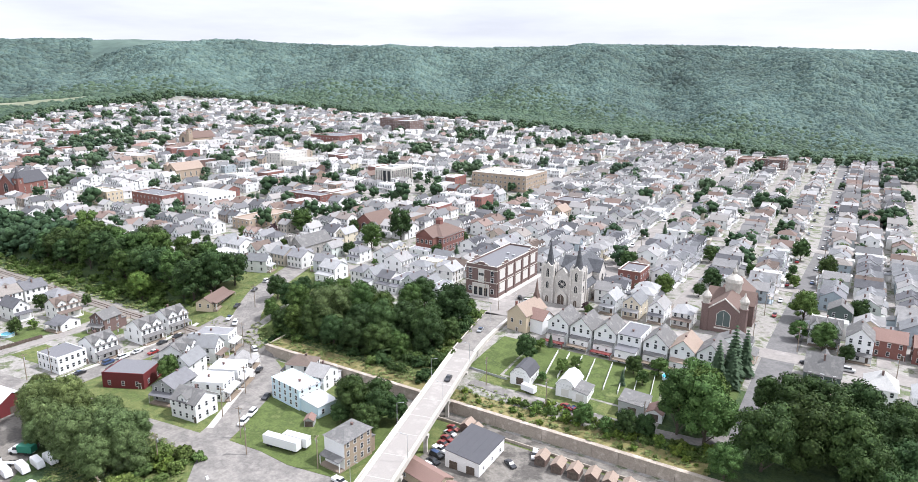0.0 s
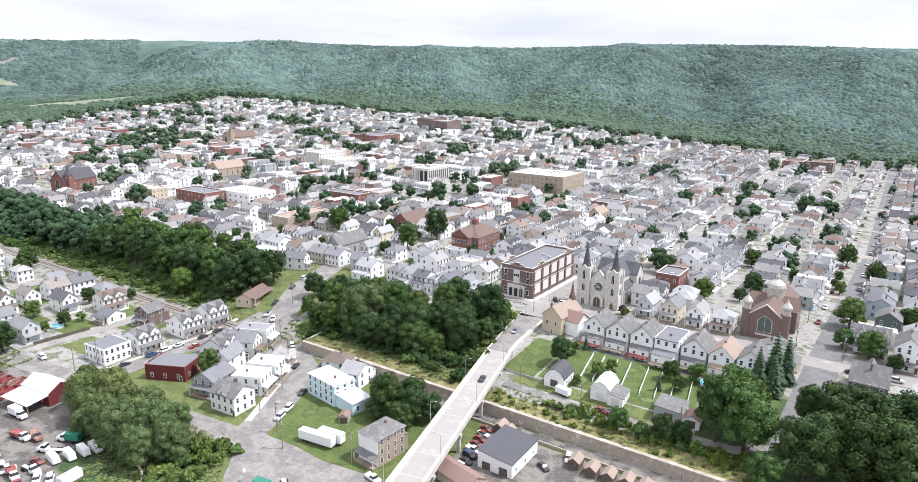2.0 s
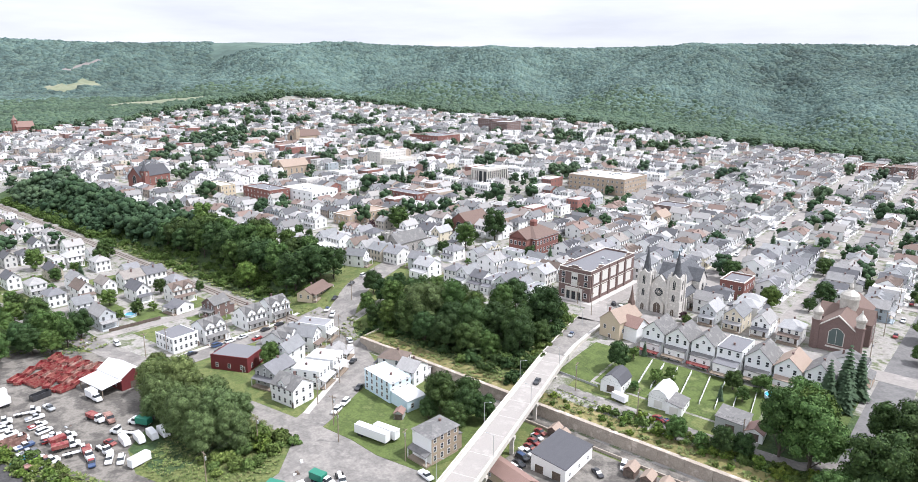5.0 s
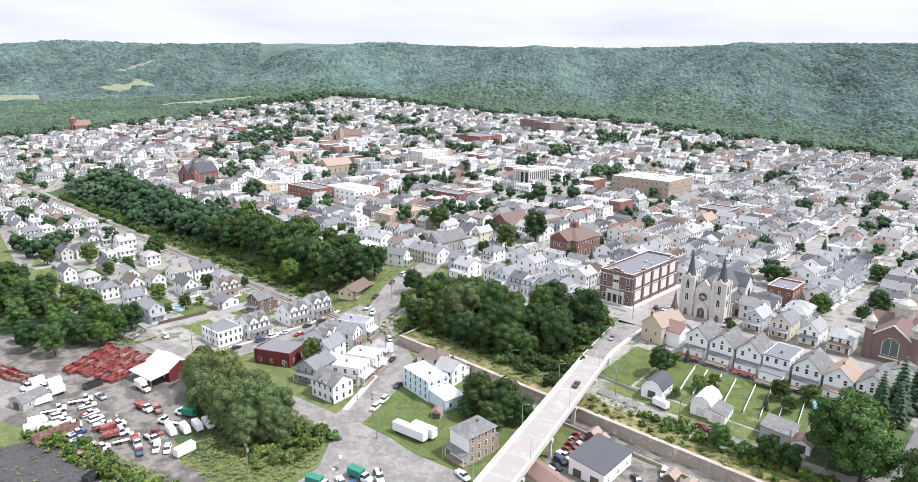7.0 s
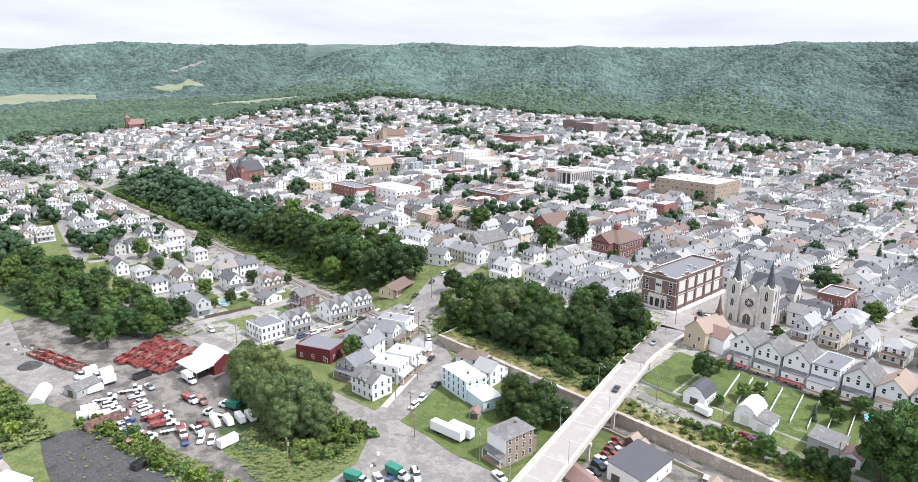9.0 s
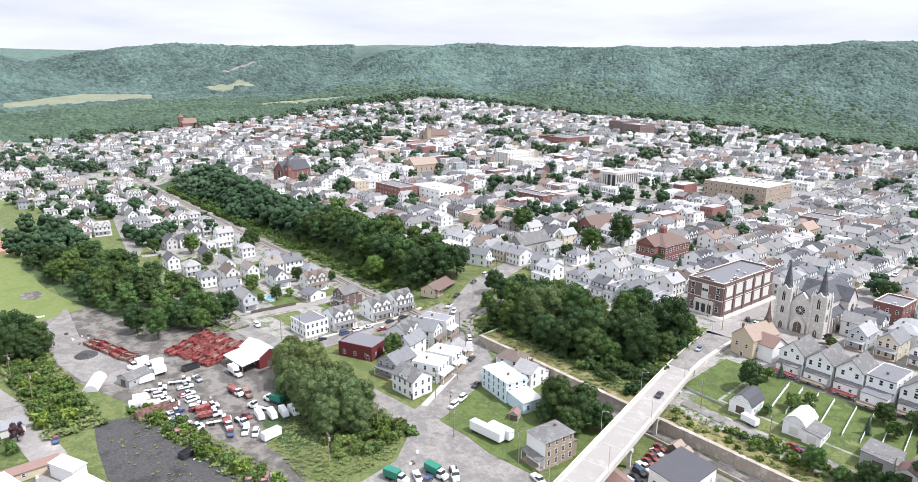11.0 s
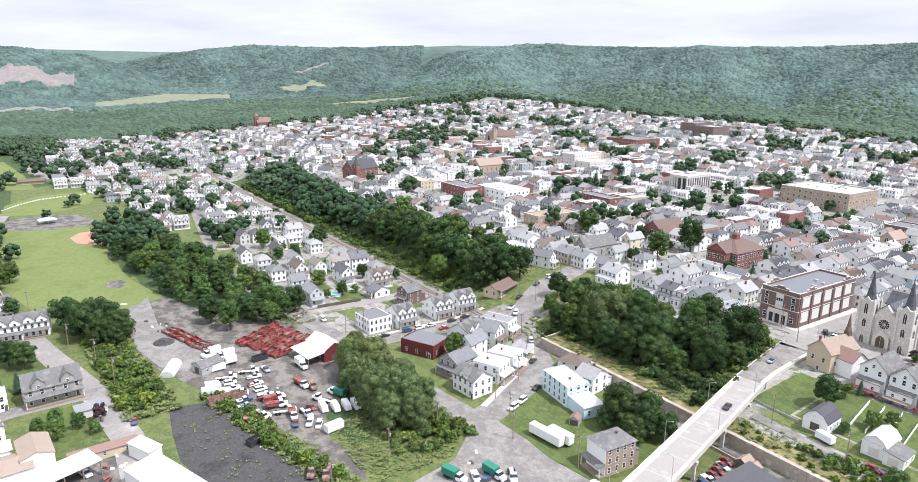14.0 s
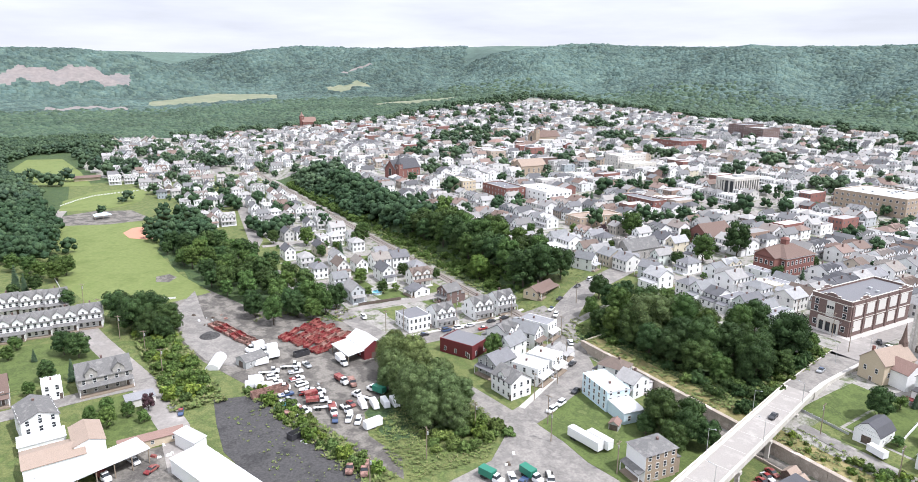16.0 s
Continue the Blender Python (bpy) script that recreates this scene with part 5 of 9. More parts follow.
    ring = [(2.3 * math.cos(2 * math.pi * i / n), 9.3 + 2.3 * math.sin(2 * math.pi * i / n)) for i in range(n)]
    rose.prism(ring, -0.6, -0.35, "y", 0)
    rose.prism([(1.9 * px / 2.3, 9.3 + 1.9 * (pz_ - 9.3) / 2.3) for px, pz_ in ring], -0.68, -0.5, "y", 1)
    for i in range(6):
        a = math.pi * i / 6
        rose.block([(-1.9 * math.cos(a) - 0.05, -0.74, 9.3 - 1.9 * math.sin(a) - 0.05), (1.9 * math.cos(a) - 0.05, -0.74, 9.3 + 1.9 * math.sin(a) - 0.05), (1.9 * math.cos(a) + 0.05, -0.66, 9.3 + 1.9 * math.sin(a) - 0.05), (-1.9 * math.cos(a) + 0.05, -0.66, 9.3 - 1.9 * math.sin(a) - 0.05),
                    (-1.9 * math.cos(a) - 0.05, -0.74, 9.3 - 1.9 * math.sin(a) + 0.05), (1.9 * math.cos(a) - 0.05, -0.74, 9.3 + 1.9 * math.sin(a) + 0.05), (1.9 * math.cos(a) + 0.05, -0.66, 9.3 + 1.9 * math.sin(a) + 0.05), (-1.9 * math.cos(a) + 0.05, -0.66, 9.3 - 1.9 * math.sin(a) + 0.05)], 0)
    part("rose_window", rose, "trimstone glass", root, "round stone rose window")
    part("portal", Shape().prism([(-2.9, -1.0), (2.9, -1.0), (2.9, 4.0), (0, 7.2), (-2.9, 4.0)], -1.5, -0.4), "trimstone", root, "gabled stone portal")
    part("door", arch_window(3.2, 5.2, "trimstone darkwood", "door"), "", root, at=pose(0, -1.5, -0.4))
    for sgn in (-1, 1):
        part("door", arch_window(1.5, 3.4, "trimstone darkwood", "door"), "", root, at=pose(sgn * 6.9, -1.25, -0.3))
    part("steps", Shape().box(-5, 5, -4.6, -1.5, -1.5, -0.7).box(-5, 5, -3.6, -1.5, -0.7, -0.35), "concrete", root)
    taken.append((-121, -98, 262, 304))


gothic_church()


def onion(sh, x, y, r, z, n=10, slot=0):
    sh.turned(x, y, [(r * 0.8, z), (r * 1.12, z + r * 0.45), (r * 1.15, z + r * 0.9), (r * 0.75, z + r * 1.5), (r * 0.28, z + r * 2.1), (r * 0.07, z + r * 2.9)], n, slot)


def domed_church():
    root = thing("church", "brown brick domed church with pale copings", "church", pose(-39, 288, gz(-39, 288)))
    part("nave", Shape().prism(gable_outline(6.6, -1.5, 9.0, 5.0), -19, 20), "brownbrick", root)
    part("transept", Shape().prism(gable_outline(5.6, -1.5, 9.0, 4.4), -9.4, 9.4, "x"), "brownbrick", root)
    part("roof", Shape().prism(roof_outline(6.6, 9.0, 5.0, 0.3, 0.2), -18.7, 20.3), "shinglebrown", root, "brown shingle roof")
    part("transept_roof", Shape().prism(roof_outline(5.6, 9.0, 4.4, 0.3, 0.2), -9.7, 9.7, "x"), "shinglebrown", root)
    cop = Shape()
    for a, b in (((-6.9, 8.9), (0, 14.3)), ((0, 14.3), (6.9, 8.9))):
        cop.block([(a[0], -19.35, a[1]), (b[0], -19.35, b[1]), (b[0], -18.8, b[1]), (a[0], -18.8, a[1]), (a[0], -19.35, a[1] + 0.5), (b[0], -19.35, b[1] + 0.5), (b[0], -18.8, b[1] + 0.5), (a[0], -18.8, a[1] + 0.5)])
    part("coping", cop, "trimstone", root, "pale stone gable coping")
    drum = part("drum", Shape().turned(0, 0, [(3.3, 12.0), (3.3, 16.6), (3.7, 16.7), (3.7, 17.1)], 12), "verdigris", root)
    dome = Shape().turned(0, 0, [(3.6, 17.1), (3.3, 18.3), (2.3, 19.3), (1.0, 20.0), (0.7, 20.2), (0.7, 21.2), (0.9, 21.3), (0.6, 22.0), (0.08, 23.2)], 14)
    part("dome", dome, "verdigris", root, "pale metal dome")
    part("cross", Shape().box(-0.07, 0.07, -0.07, 0.07, 23.1, 25.0).box(-0.5, 0.5, -0.06, 0.06, 24.2, 24.34), "galv", root)
    for sgn in (-1, 1):
        t = part("tower", Shape().turned(sgn * 7.2, -18.2, [(1.7, -1.5), (1.7, 11.0), (1.95, 11.1), (1.95, 11.5)], 8), "brownbrick", root, "round brick corner turret")
        d = Shape()
        d.turned(sgn * 7.2, -18.2, [(1.5, 11.5), (1.5, 13.2)], 8)
        onion(d, sgn * 7.2, -18.2, 1.7, 13.2)
        part("dome", d, "verdigris", t)
    big = arch_window(5.0, 6.6, "trimstone greensiding")
    part("window", big, "", root, "big arched stained window", at=pose(0, -19, 3.0))
    part("sign_band", Shape().box(-3.2, 3.2, -19.2, -19.0, 1.6, 2.2), "trimstone", root)
    aw = arch_window(1.5, 4.2)
    for sgn, turn in ((1, 90), (-1, -90)):
        for yy in (-14, -9.5, 9.5, 14):
            part("window", aw, "", root, at=pose(sgn * 6.6, yy, 2.4, 0, 0, turn))
        part("window", arch_window(3.0, 5.2), "", root, at=pose(sgn * 9.4, 0, 2.5, 0, 0, turn))
    taken.append((-50, -28, 267, 311))


domed_church()


def brick_school():
    root = thing("school", "dark red brick schoolhouse with brown hipped roof", "school", pose(-210, 318, gz(-210, 318)))
    part("wall", Shape().box(-9.5, 9.5, -9, 15, -2, 10.2).box(-6, 6, -14, -9, -2, 10.2), "redbrick", root)
    part("roof", Shape().taper(-10.1, 10.1, -9.6, 15.6, 10.15, 15.0, 8.6), "shinglebrown", root)
    part("gable", Shape().prism(gable_outline(6, 9.8, 10.3, 4.2), -14, -4), "redbrick", root)
    part("gable_roof", Shape().prism(roof_outline(6, 10.3, 4.2, 0.5, 0.25), -14.5, -1), "shinglebrown", root)
    part("bell_turret", Shape().box(-1.6, 1.6, 0.4, 3.6, 13, 17.6).taper(-1.9, 1.9, 0.1, 3.9, 17.6, 18.6, 0.8), "redbrick", root)
    part("cornice", Shape().box(-9.8, 9.8, -9.3, 15.3, 9.7, 10.1), "trim", root)
    for s in range(2):
        z = 1.6 + s * 4.6
        for i in range(4):
            x = -4.5 + i * 3.0
            part("window", WIN_BIG, "", root, at=pose(x, -14, z))
        for sgn, turn in ((1, 90), (-1, -90)):
            for i in range(7):
                part("window", WIN_BIG, "", root, at=pose(sgn * 9.5, -7.2 + i * 3.4, z, 0, 0, turn))
        for x in (-7.8, 7.8):
            part("window", WIN_BIG, "", root, at=pose(x, -9, z))
    taken.append((-221, -199, 302, 335))


brick_school()


def cream_hall():
    root = thing("chapel", "cream stucco hall with tan roof and slim brown spire", "chapel", pose(-109.5, 232.5, gz(-109.5, 232.5), 0, 0, -8))
    part("wall", Shape().prism(gable_outline(4.6, -3, 7.2, 4.0), -7, 8), "cream", root)
    part("roof", Shape().prism(roof_outline(4.6, 7.2, 4.0, 0.35, 0.22), -7.3, 8.4), "shingletan", root)
    part("wing", Shape().prism(gable_outline(4.0, -3, 6.0, 3.0), 4.6, 10.5, "x"), "white", root)
    part("wing_roof", Shape().prism(roof_outline(4.0, 6.0, 3.0, 0.35, 0.2), 3.0, 10.9, "x"), "shinglered", root)
    part("spire", Shape().box(-1.0, 1.0, 6.4, 8.4, 9, 12.2).turned(0, 7.4, [(1.35, 12.2), (0.9, 13.6), (0.06, 19.0)], 6), "shinglebrown", root, "slim brown spire")
    part("chimney", Shape().box(-4.3, -3.6, -2, -1.2, 7, 10.4), "redbrick", root)
    for x in (-2.2, 2.0):
        part("window", WIN, "", root, at=pose(x, -7, 3.4))
    for x, y in ((4.6, -4.5), (4.6, -1.5), (-4.6, -3), (-4.6, 1), (-4.6, 5)):
        part("window", WIN, "", root, at=pose(x, y, 2.6, 0, 0, 90 if x > 0 else -90))
    part("door", DOOR, "", root, at=pose(0.2, -7, -0.6))
    taken.append((-116, -98, 224, 242))


cream_hall()


def office():
    x0, x1, y0, y1, h = -380.0, -361.0, 471.0, 503.0, 14.0
    root = thing("office_block", "tan concrete office block with tall dark window slots", "building", pose((x0 + x1) / 2, (y0 + y1) / 2, gz(-370, 487)))
    part("core", Shape().box(-8.7, 8.7, -15.2, 15.2, -2, h - 1), "glass", root)
    part("roof", Shape().box(-9.5, 9.5, -16, 16, h - 2.2, h), "stone", root)
    part("roof_plant", Shape().box(-3, 3, -5, 4, h, h + 1.6), "galv", root)
    fin = Shape().box(-0.6, 0.6, -0.6, 0.6, -2, h - 2.2).mesh("fin", [M["stone"]])
    for i in range(8):
        for y in (-15.4, 15.4):
            if i in (0, 2, 3, 5, 7) or y > 0:
                part("fin", fin, "", root, at=pose(-8.9 + i * 2.54, y, 0))
    for i in range(1, 10):
        for x in (-8.9, 8.9):
            part("fin", fin, "", root, at=pose(x, -15.4 + i * 3.08, 0))
    part("entrance_wall", Shape().box(-7.6, -5.4, -15.9, -15.2, -2, h - 2.2), "stone", root)
    taken.append((x0 - 2, x1 + 2, y0 - 2, y1 + 2))


office()
building("bank_building", "pale stone four-storey corner building", -519, -499, 468, 506, 13, "stone", storeys=4, bays=(5, 9), win=WIN)
building("bank_annex", "pale stone two-storey annex", -498, -478, 470, 500, 8, "trimstone", storeys=2, bays=(4, 6), win=WIN)
building("apartment_building", "brown brick apartment block", -604, -578, 762, 800, 15.5, "brownbrick", storeys=6, bays=(7, 8), win=WIN_SMALL, trim="brownbrick")
building("apartment_building", "brown brick apartment block", -576, -546, 756, 790, 14.5, "brownbrick", storeys=6, bays=(8, 8), win=WIN_SMALL, trim="brownbrick")
building("school_building", "tan brick flat-roofed school", -300, -246, 512, 556, 12, "tanbrick", storeys=3, bays=(12, 9), win=WIN_WIDE)
building("factory", "red brick flat-roofed factory", -596, -548, 612, 655, 9.5, "redbrick", "bitumen", storeys=2, bays=(10, 8), win=WIN)
building("warehouse", "white painted flat warehouse", -460, -420, 319, 345, 8, "white", "whiteroof", storeys=2, bays=(6, 6), win=WIN_WIDE)
building("shop_building", "yellow brick three-storey shop building", -509, -483, 277, 290, 10, "cream", storeys=3, bays=(4, 4), win=WIN)
building("shop_building", "dark red brick shop with flat grey roof", -486, -448, 299, 318, 8, "redbrick", "bitumen", storeys=2, bays=(8, 4), win=WIN)
building("hall", "long tan brick hall", -356, -340, 288, 326, 6.5, "tanbrick", "shingletan", storeys=2, bays=(4, 9), win=WIN)
building("shop_building", "red brick building with white windows", -394, -357, 374, 388, 7.5, "redbrick", "bitumen", storeys=2, bays=(9, 3), win=WIN)
building("brick_block", "brick block with a brown roof", -100, -72, 822, 852, 10, "brownbrick", "shinglebrown", storeys=3, bays=(7, 7), win=WIN)
building("brick_block", "brick and tan flat-roofed block", -122, -101, 818, 850, 8, "mixedbrick", "shinglebrown", storeys=2, bays=(5, 7), win=WIN)
building("shop_building", "brown brick hall behind the stone church", -95, -84, 306, 322, 8, "redbrick", "bitumen", storeys=2, bays=(3, 4), win=WIN)
building("shop_building", "dark two-storey brick block", -200, -178, 468, 488, 7.5, "brownbrick", "bitumen", storeys=2, bays=(6, 5), win=WIN)


def plain_church(x, y, w, d, h, rise, walls, roofs, label, tower=None, turn=0):
    root = thing("church", label, "church", pose(x, y, gz(x, y), 0, 0, turn))
    part("nave", Shape().prism(gable_outline(w / 2, -2, h, rise), -d / 2, d / 2), walls, root)
    part("roof", Shape().prism(roof_outline(w / 2, h, rise, 0.4, 0.25), -d / 2 - 0.4, d / 2 + 0.4), roofs, root)
    aw = arch_window(1.3, h * 0.55)
    for sgn, t in ((1, 90), (-1, -90)):
        for k in range(5):
            part("window", aw, "", root, at=pose(sgn * w / 2, -d / 2 + (k + 0.5) * d / 5, h * 0.2, 0, 0, t))
    part("window", arch_window(w * 0.25, h * 0.8), "", root, at=pose(0, -d / 2, h * 0.35))
    if tower:
        tx, ty, tw, th, sp = tower
        t = part("tower", Shape().box(tx - tw, tx + tw, ty - tw, ty + tw, -2, th), walls, root)
        if sp:
            part("spire", Shape().turned(tx, ty, [(tw * 1.3, th), (tw * 0.5, th + sp * 0.45), (0.05, th + sp)], 8), roofs, t)
        else:
            cr = Shape()
            for i in range(4):
                for (ax, ay) in ((-1, 0), (1, 0), (0, -1), (0, 1)):
                    o = -tw + 0.3 + i * (2 * tw - 0.6) / 3
                    px, py = tx + (ax * tw if ax else o), ty + (ay * tw if ay else o)
                    cr.box(px - 0.28, px + 0.28, py - 0.28, py + 0.28, th, th + 0.9)
            part("battlement", cr, walls, t)
        for (ax, ay, tt) in ((0, -1, 0), (1, 0, 90), (-1, 0, -90)):
            part("belfry_window", arch_window(1.0, 2.4), "", t, at=pose(tx + ax * tw, ty + ay * tw, th - 4, 0, 0, tt))
    taken.append((x - w / 2 - 2, x + w / 2 + 2, y - d / 2 - 2, y + d / 2 + 2))
    return root


plain_church(-265, 268, 11, 24, 7, 5, "greystone", "shinglegrey", "grey stone chapel with a square tower", tower=(-4.5, -11, 2.4, 12, 0))
plain_church(-584, 267, 14, 34, 9, 8, "redbrick", "shingledark", "dark red brick church with steep roof", tower=(8, -13, 2.6, 14, 9), turn=20)
plain_church(-273, 338, 17, 24, 6, 6.5, "redbrick", "shinglebrown", "broad brick church hall with brown roof")
plain_church(-695, 520, 16, 40, 10, 7, "tanbrick", "shinglebrown", "tan brick church beside a green", tower=(9, -18, 2.6, 20, 3))
plain_church(-535, 384, 15, 30, 8, 6, "tanbrick", "shingletan", "tan brick church with broad gable", tower=(-8.5, -12, 2.6, 12, 3))
plain_church(-183, 442, 9, 16, 6, 4, "tanbrick", "shingletan", "small tan chapel at a street corner")
plain_church(-1150, 345, 12, 24, 12, 8, "redbrick", "shinglered", "distant red brick church", tower=(0, -12, 3.2, 22, 8))
hip_hall = house(18, 20, 5.5, "hip", 3.5, walls="trimstone", roofs="shinglered", label="low hall with a red hipped roof", cols=6, sidecols=5, storeys=1, porch=0, chimney=False, name="town_hall")
set_down(hip_hall, -716, 462, "S")
taken.append((-727, -705, 450, 474))


# ---------------------------------------------------------------- houses in their places
rng = random.Random(7)


def put_house(kind, x, y, face, turn=0.0, sink=0.0, far_kind=False, group="", gap=-0.2):
    w, d = SIZE[kind]
    hx, hy = (w / 2, d / 2) if face in "NS" else (d / 2, w / 2)
    if clash(x, y, hx, hy, gap):
        return None
    taken.append((x - hx, x + hx, y - hy, y + hy))
    if far_kind:
        distant.append((math.hypot(x, y), kind, x, y, face, turn, sink))
        return None
    return set_down(near[kind], x, y, face, turn, sink, group)


distant = []                         # houses too far off to be built part by part


# big trees among the streets: kind, place, radius of the crown; no house stands under them
CENTRE_TREES = (("dark", -420, 380, 9.0), ("fir", -425, 426, 4.2), ("fir", -402, 351, 3.3), ("maple", -381, 362, 6.5), ("dark", -333, 338, 7.0), ("dark", -324, 340, 5.9), ("maple", -314, 342, 6.5), ("maple", -307, 303, 7.4), ("maple", -324, 369, 5.4), ("dark", -311, 419, 9.0), ("dark", -325, 413, 4.1), ("dark", -273, 397, 4.5), ("dark", -349, 497, 5.2), ("maple", -304, 457, 6.8), ("maple", -321, 459, 4.8), ("maple", -359, 424, 6.0), ("dark", -243, 276, 4.1), ("maple", -241, 294, 6.0), ("dark", -241, 323, 7.0), ("dark", -278, 321, 4.3), ("maple", -272, 257, 5.3), ("maple", -339, 300, 6.4), ("fir", -186, 301, 2.8), ("dark", -411, 539, 9.0))
PARK_TREES = (("maple", -806, 434, 9.0), ("maple", -785, 437, 9.0), ("maple", -749, 433, 9.0), ("dark", -786, 472, 9.0), ("maple", -798, 496, 9.0), ("dark", -831, 487, 9.0), ("dark", -721, 493, 9.0), ("maple", -756, 501, 8.3), ("dark", -731, 361, 9.0), ("dark", -784, 406, 6.8), ("dark", -660, 380, 8.2), ("maple", -628, 337, 6.0), ("dark", -579, 293, 6.0), ("dark", -587, 306, 5.6), ("dark", -866, 601, 9.0), ("dark", -854, 620, 9.0), ("dark", -850, 640, 9.0), ("dark", -1038, 693, 9.0), ("dark", -896, 571, 9.0), ("dark", -1002, 770, 9.0), ("dark", -559, 266, 4.8), ("maple", -488, 269, 7.8), ("maple", -426, 278, 5.5), ("dark", -415, 286, 5.5), ("maple", -525, 399, 5.1), ("dark", -1001, 562, 9.0), ("dark", -988, 582, 9.0))
STREET_TREES = (("dark", -22, 409, 5.3), ("dark", -7, 378, 5.9), ("dark", -23, 376, 2.7), ("dark", -65, 377, 4.9), ("dark", -54, 323, 5.4), ("dark", -57, 311, 3.5), ("maple", -71, 303, 5.5), ("dark", -82, 412, 2.9), ("fir", -99, 409, 3.0), ("maple", -12, 303, 7.0), ("maple", -12, 277, 4.2), ("maple", -3, 271, 4.9), ("dark", 8, 314, 3.8), ("maple", -92, 322, 3.4), ("fir", -41, 319, 2.3), ("maple", -42, 364, 3.0), ("dark", 7, 452, 3.3), ("dark", -81, 462, 3.4), ("maple", -20, 351, 2.6), ("dark", -23, 358, 2.5))
BIG_TREES = CENTRE_TREES + PARK_TREES + STREET_TREES
for _, x, y, q in BIG_TREES:
    taken.append((x - q * 0.7, x + q * 0.7, y - q * 0.7, y + q * 0.7))

# the row above the back gardens: tall backs toward the slope
row_a = house(8.4, 12, 9.4, "gable", 3.8, walls="white", storeys=3, cols=2, sidecols=3, back=2.5, balcony="redpaint", label="tall white gabled row house with a red back deck", roofs="shinglegrey")
row_b = house(8.6, 12, 9.2, "gable", 3.8, walls="white", storeys=3, cols=3, sidecols=3, back=2.2, balcony=True, label="tall white gabled house with grey shingle roof", roofs="shinglegrey")
row_c = house(8.6, 13, 10.4, "flat", 0, walls="white", roofs="bitumen", storeys=3, cols=3, sidecols=3, back=4.5, balcony=True, label="tall white flat-roofed house with stepped back porches")
row_d = house(8.4, 12, 8.8, "gable", 3.6, walls="white", storeys=3, cols=2, sidecols=3, back=2.5, balcony=True, label="tall white gabled house with a tan shingle roof", roofs="shingletan")
PROTOS += [row_a, row_b, row_c, row_d]
for i, p in enumerate((row_a, row_b, row_a, row_c, row_b, row_d, row_b)):
    x = -91.5 + i * 9.4
    set_down(p, x, 229.5, "N", rng.uniform(-1, 1), 1.2, "row above the gardens")
taken.append((-97, -28, 214, 238))
grey_corner = house(8.5, 12, 6.5, "side", 3.0, walls="white", roofs="shinglegrey", cols=3, sidecols=2, dormers=1, label="white corner house with a grey cross-gabled roof")
PROTOS.append(grey_corner)

# houses along the cross street in front of the domed church
dark_house = house(11, 12, 5.2, "side", 5.0, walls="greensiding", roofs="shinglegrey", cols=3, sidecols=2, dormers=1, label="dark-sided house with a steep grey roof and white trim")
green_house = house(10, 9, 6.8, "side", 3.0, walls="greensiding", roofs="shinglegrey", cols=4, sidecols=2, porch=0, label="dark green timber house with white roof trim")
brick_house = house(11, 10, 6.8, "side", 3.0, walls="redbrick", roofs="shinglered", cols=3, sidecols=2, porch=0, label="red brick house with reddish roof")
white_cross = house(11, 10, 6.2, "side", 4.0, walls="white", roofs="shinglegrey", cols=3, sidecols=2, dormers=3, label="white house with three front gables")
hip_white = house(9, 10, 6.4, "hip", 4.2, walls="white", roofs="flatroof", cols=3, label="white house with a pale pyramid roof")
PROTOS += [dark_house, green_house, brick_house, white_cross, hip_white]
for p, x, y, f, hx, hy in ((dark_house, -1.5, 241, "N", 6, 7), (white_cross, -3, 281, "S", 6, 6), (green_house, 1, 308, "W", 5.5, 5.5), (row_b, 8.5, 272, "S", 5, 7), (brick_house, 18, 281, "S", 6, 6),
                           (brick_house, 31, 280, "S", 6, 6), (hip_white, 15, 235, "N", 6, 6), (hip_white, 28, 234, "N", 6, 6), (grey_corner, -31, 247, "E", 6, 5)):
    set_down(p, x, y, f, 0, 0.3)
    taken.append((x - hx, x + hx, y - hy, y + hy))
for i, k in enumerate(("gable", "gable_b", "gable", "hip")):
    put_house(k, -86 + i * 10.5, 271, "S", group="houses by the stone church")

# white houses round the road junction in the valley
flat_long = house(8.6, 11, 6.9, "flat", 0, walls="white", roofs="whiteroof", storeys=2, cols=3, sidecols=3, label="white flat-roofed house with a bright roof")
blue_side = house(9, 15, 7.4, "flat", 0, walls="paleblue", roofs="whiteroof", storeys=3, cols=3, sidecols=5, back=9, porch=0, label="pale blue flat-roofed house stepping down to the back")
grey_low = house(9, 11, 6.0, "gable", 2.6, walls="greysiding", roofs="shingle", cols=3, label="grey timber house with a porch")
corner_white = house(11, 9, 6.4, "side", 2.8, walls="white", roofs="shinglegrey", cols=4, sidecols=3, dormers=1, porch=0, label="white corner house with grey shingle roof")
brown_cottage = house(17, 8, 3.2, "side", 2.4, walls="cream", roofs="shinglebrown", storeys=1, cols=5, sidecols=2, label="long low cottage with a brown shingle roof")
PROTOS.append(brown_cottage)
PROTOS += [flat_long, blue_side, grey_low, corner_white]
row_porch = house(9.6, 10.5, 6.6, "side", 3.2, walls="white", roofs="shinglegrey", cols=4, sidecols=2, dormers=2, back=3, label="white double house with twin front gables and a street porch")
low_flat = house(11, 13, 6.2, "flat", 0, walls="white", roofs="bitumen", cols=5, sidecols=5, porch=0, chimney=False, label="long white flat-roofed house with many small windows")
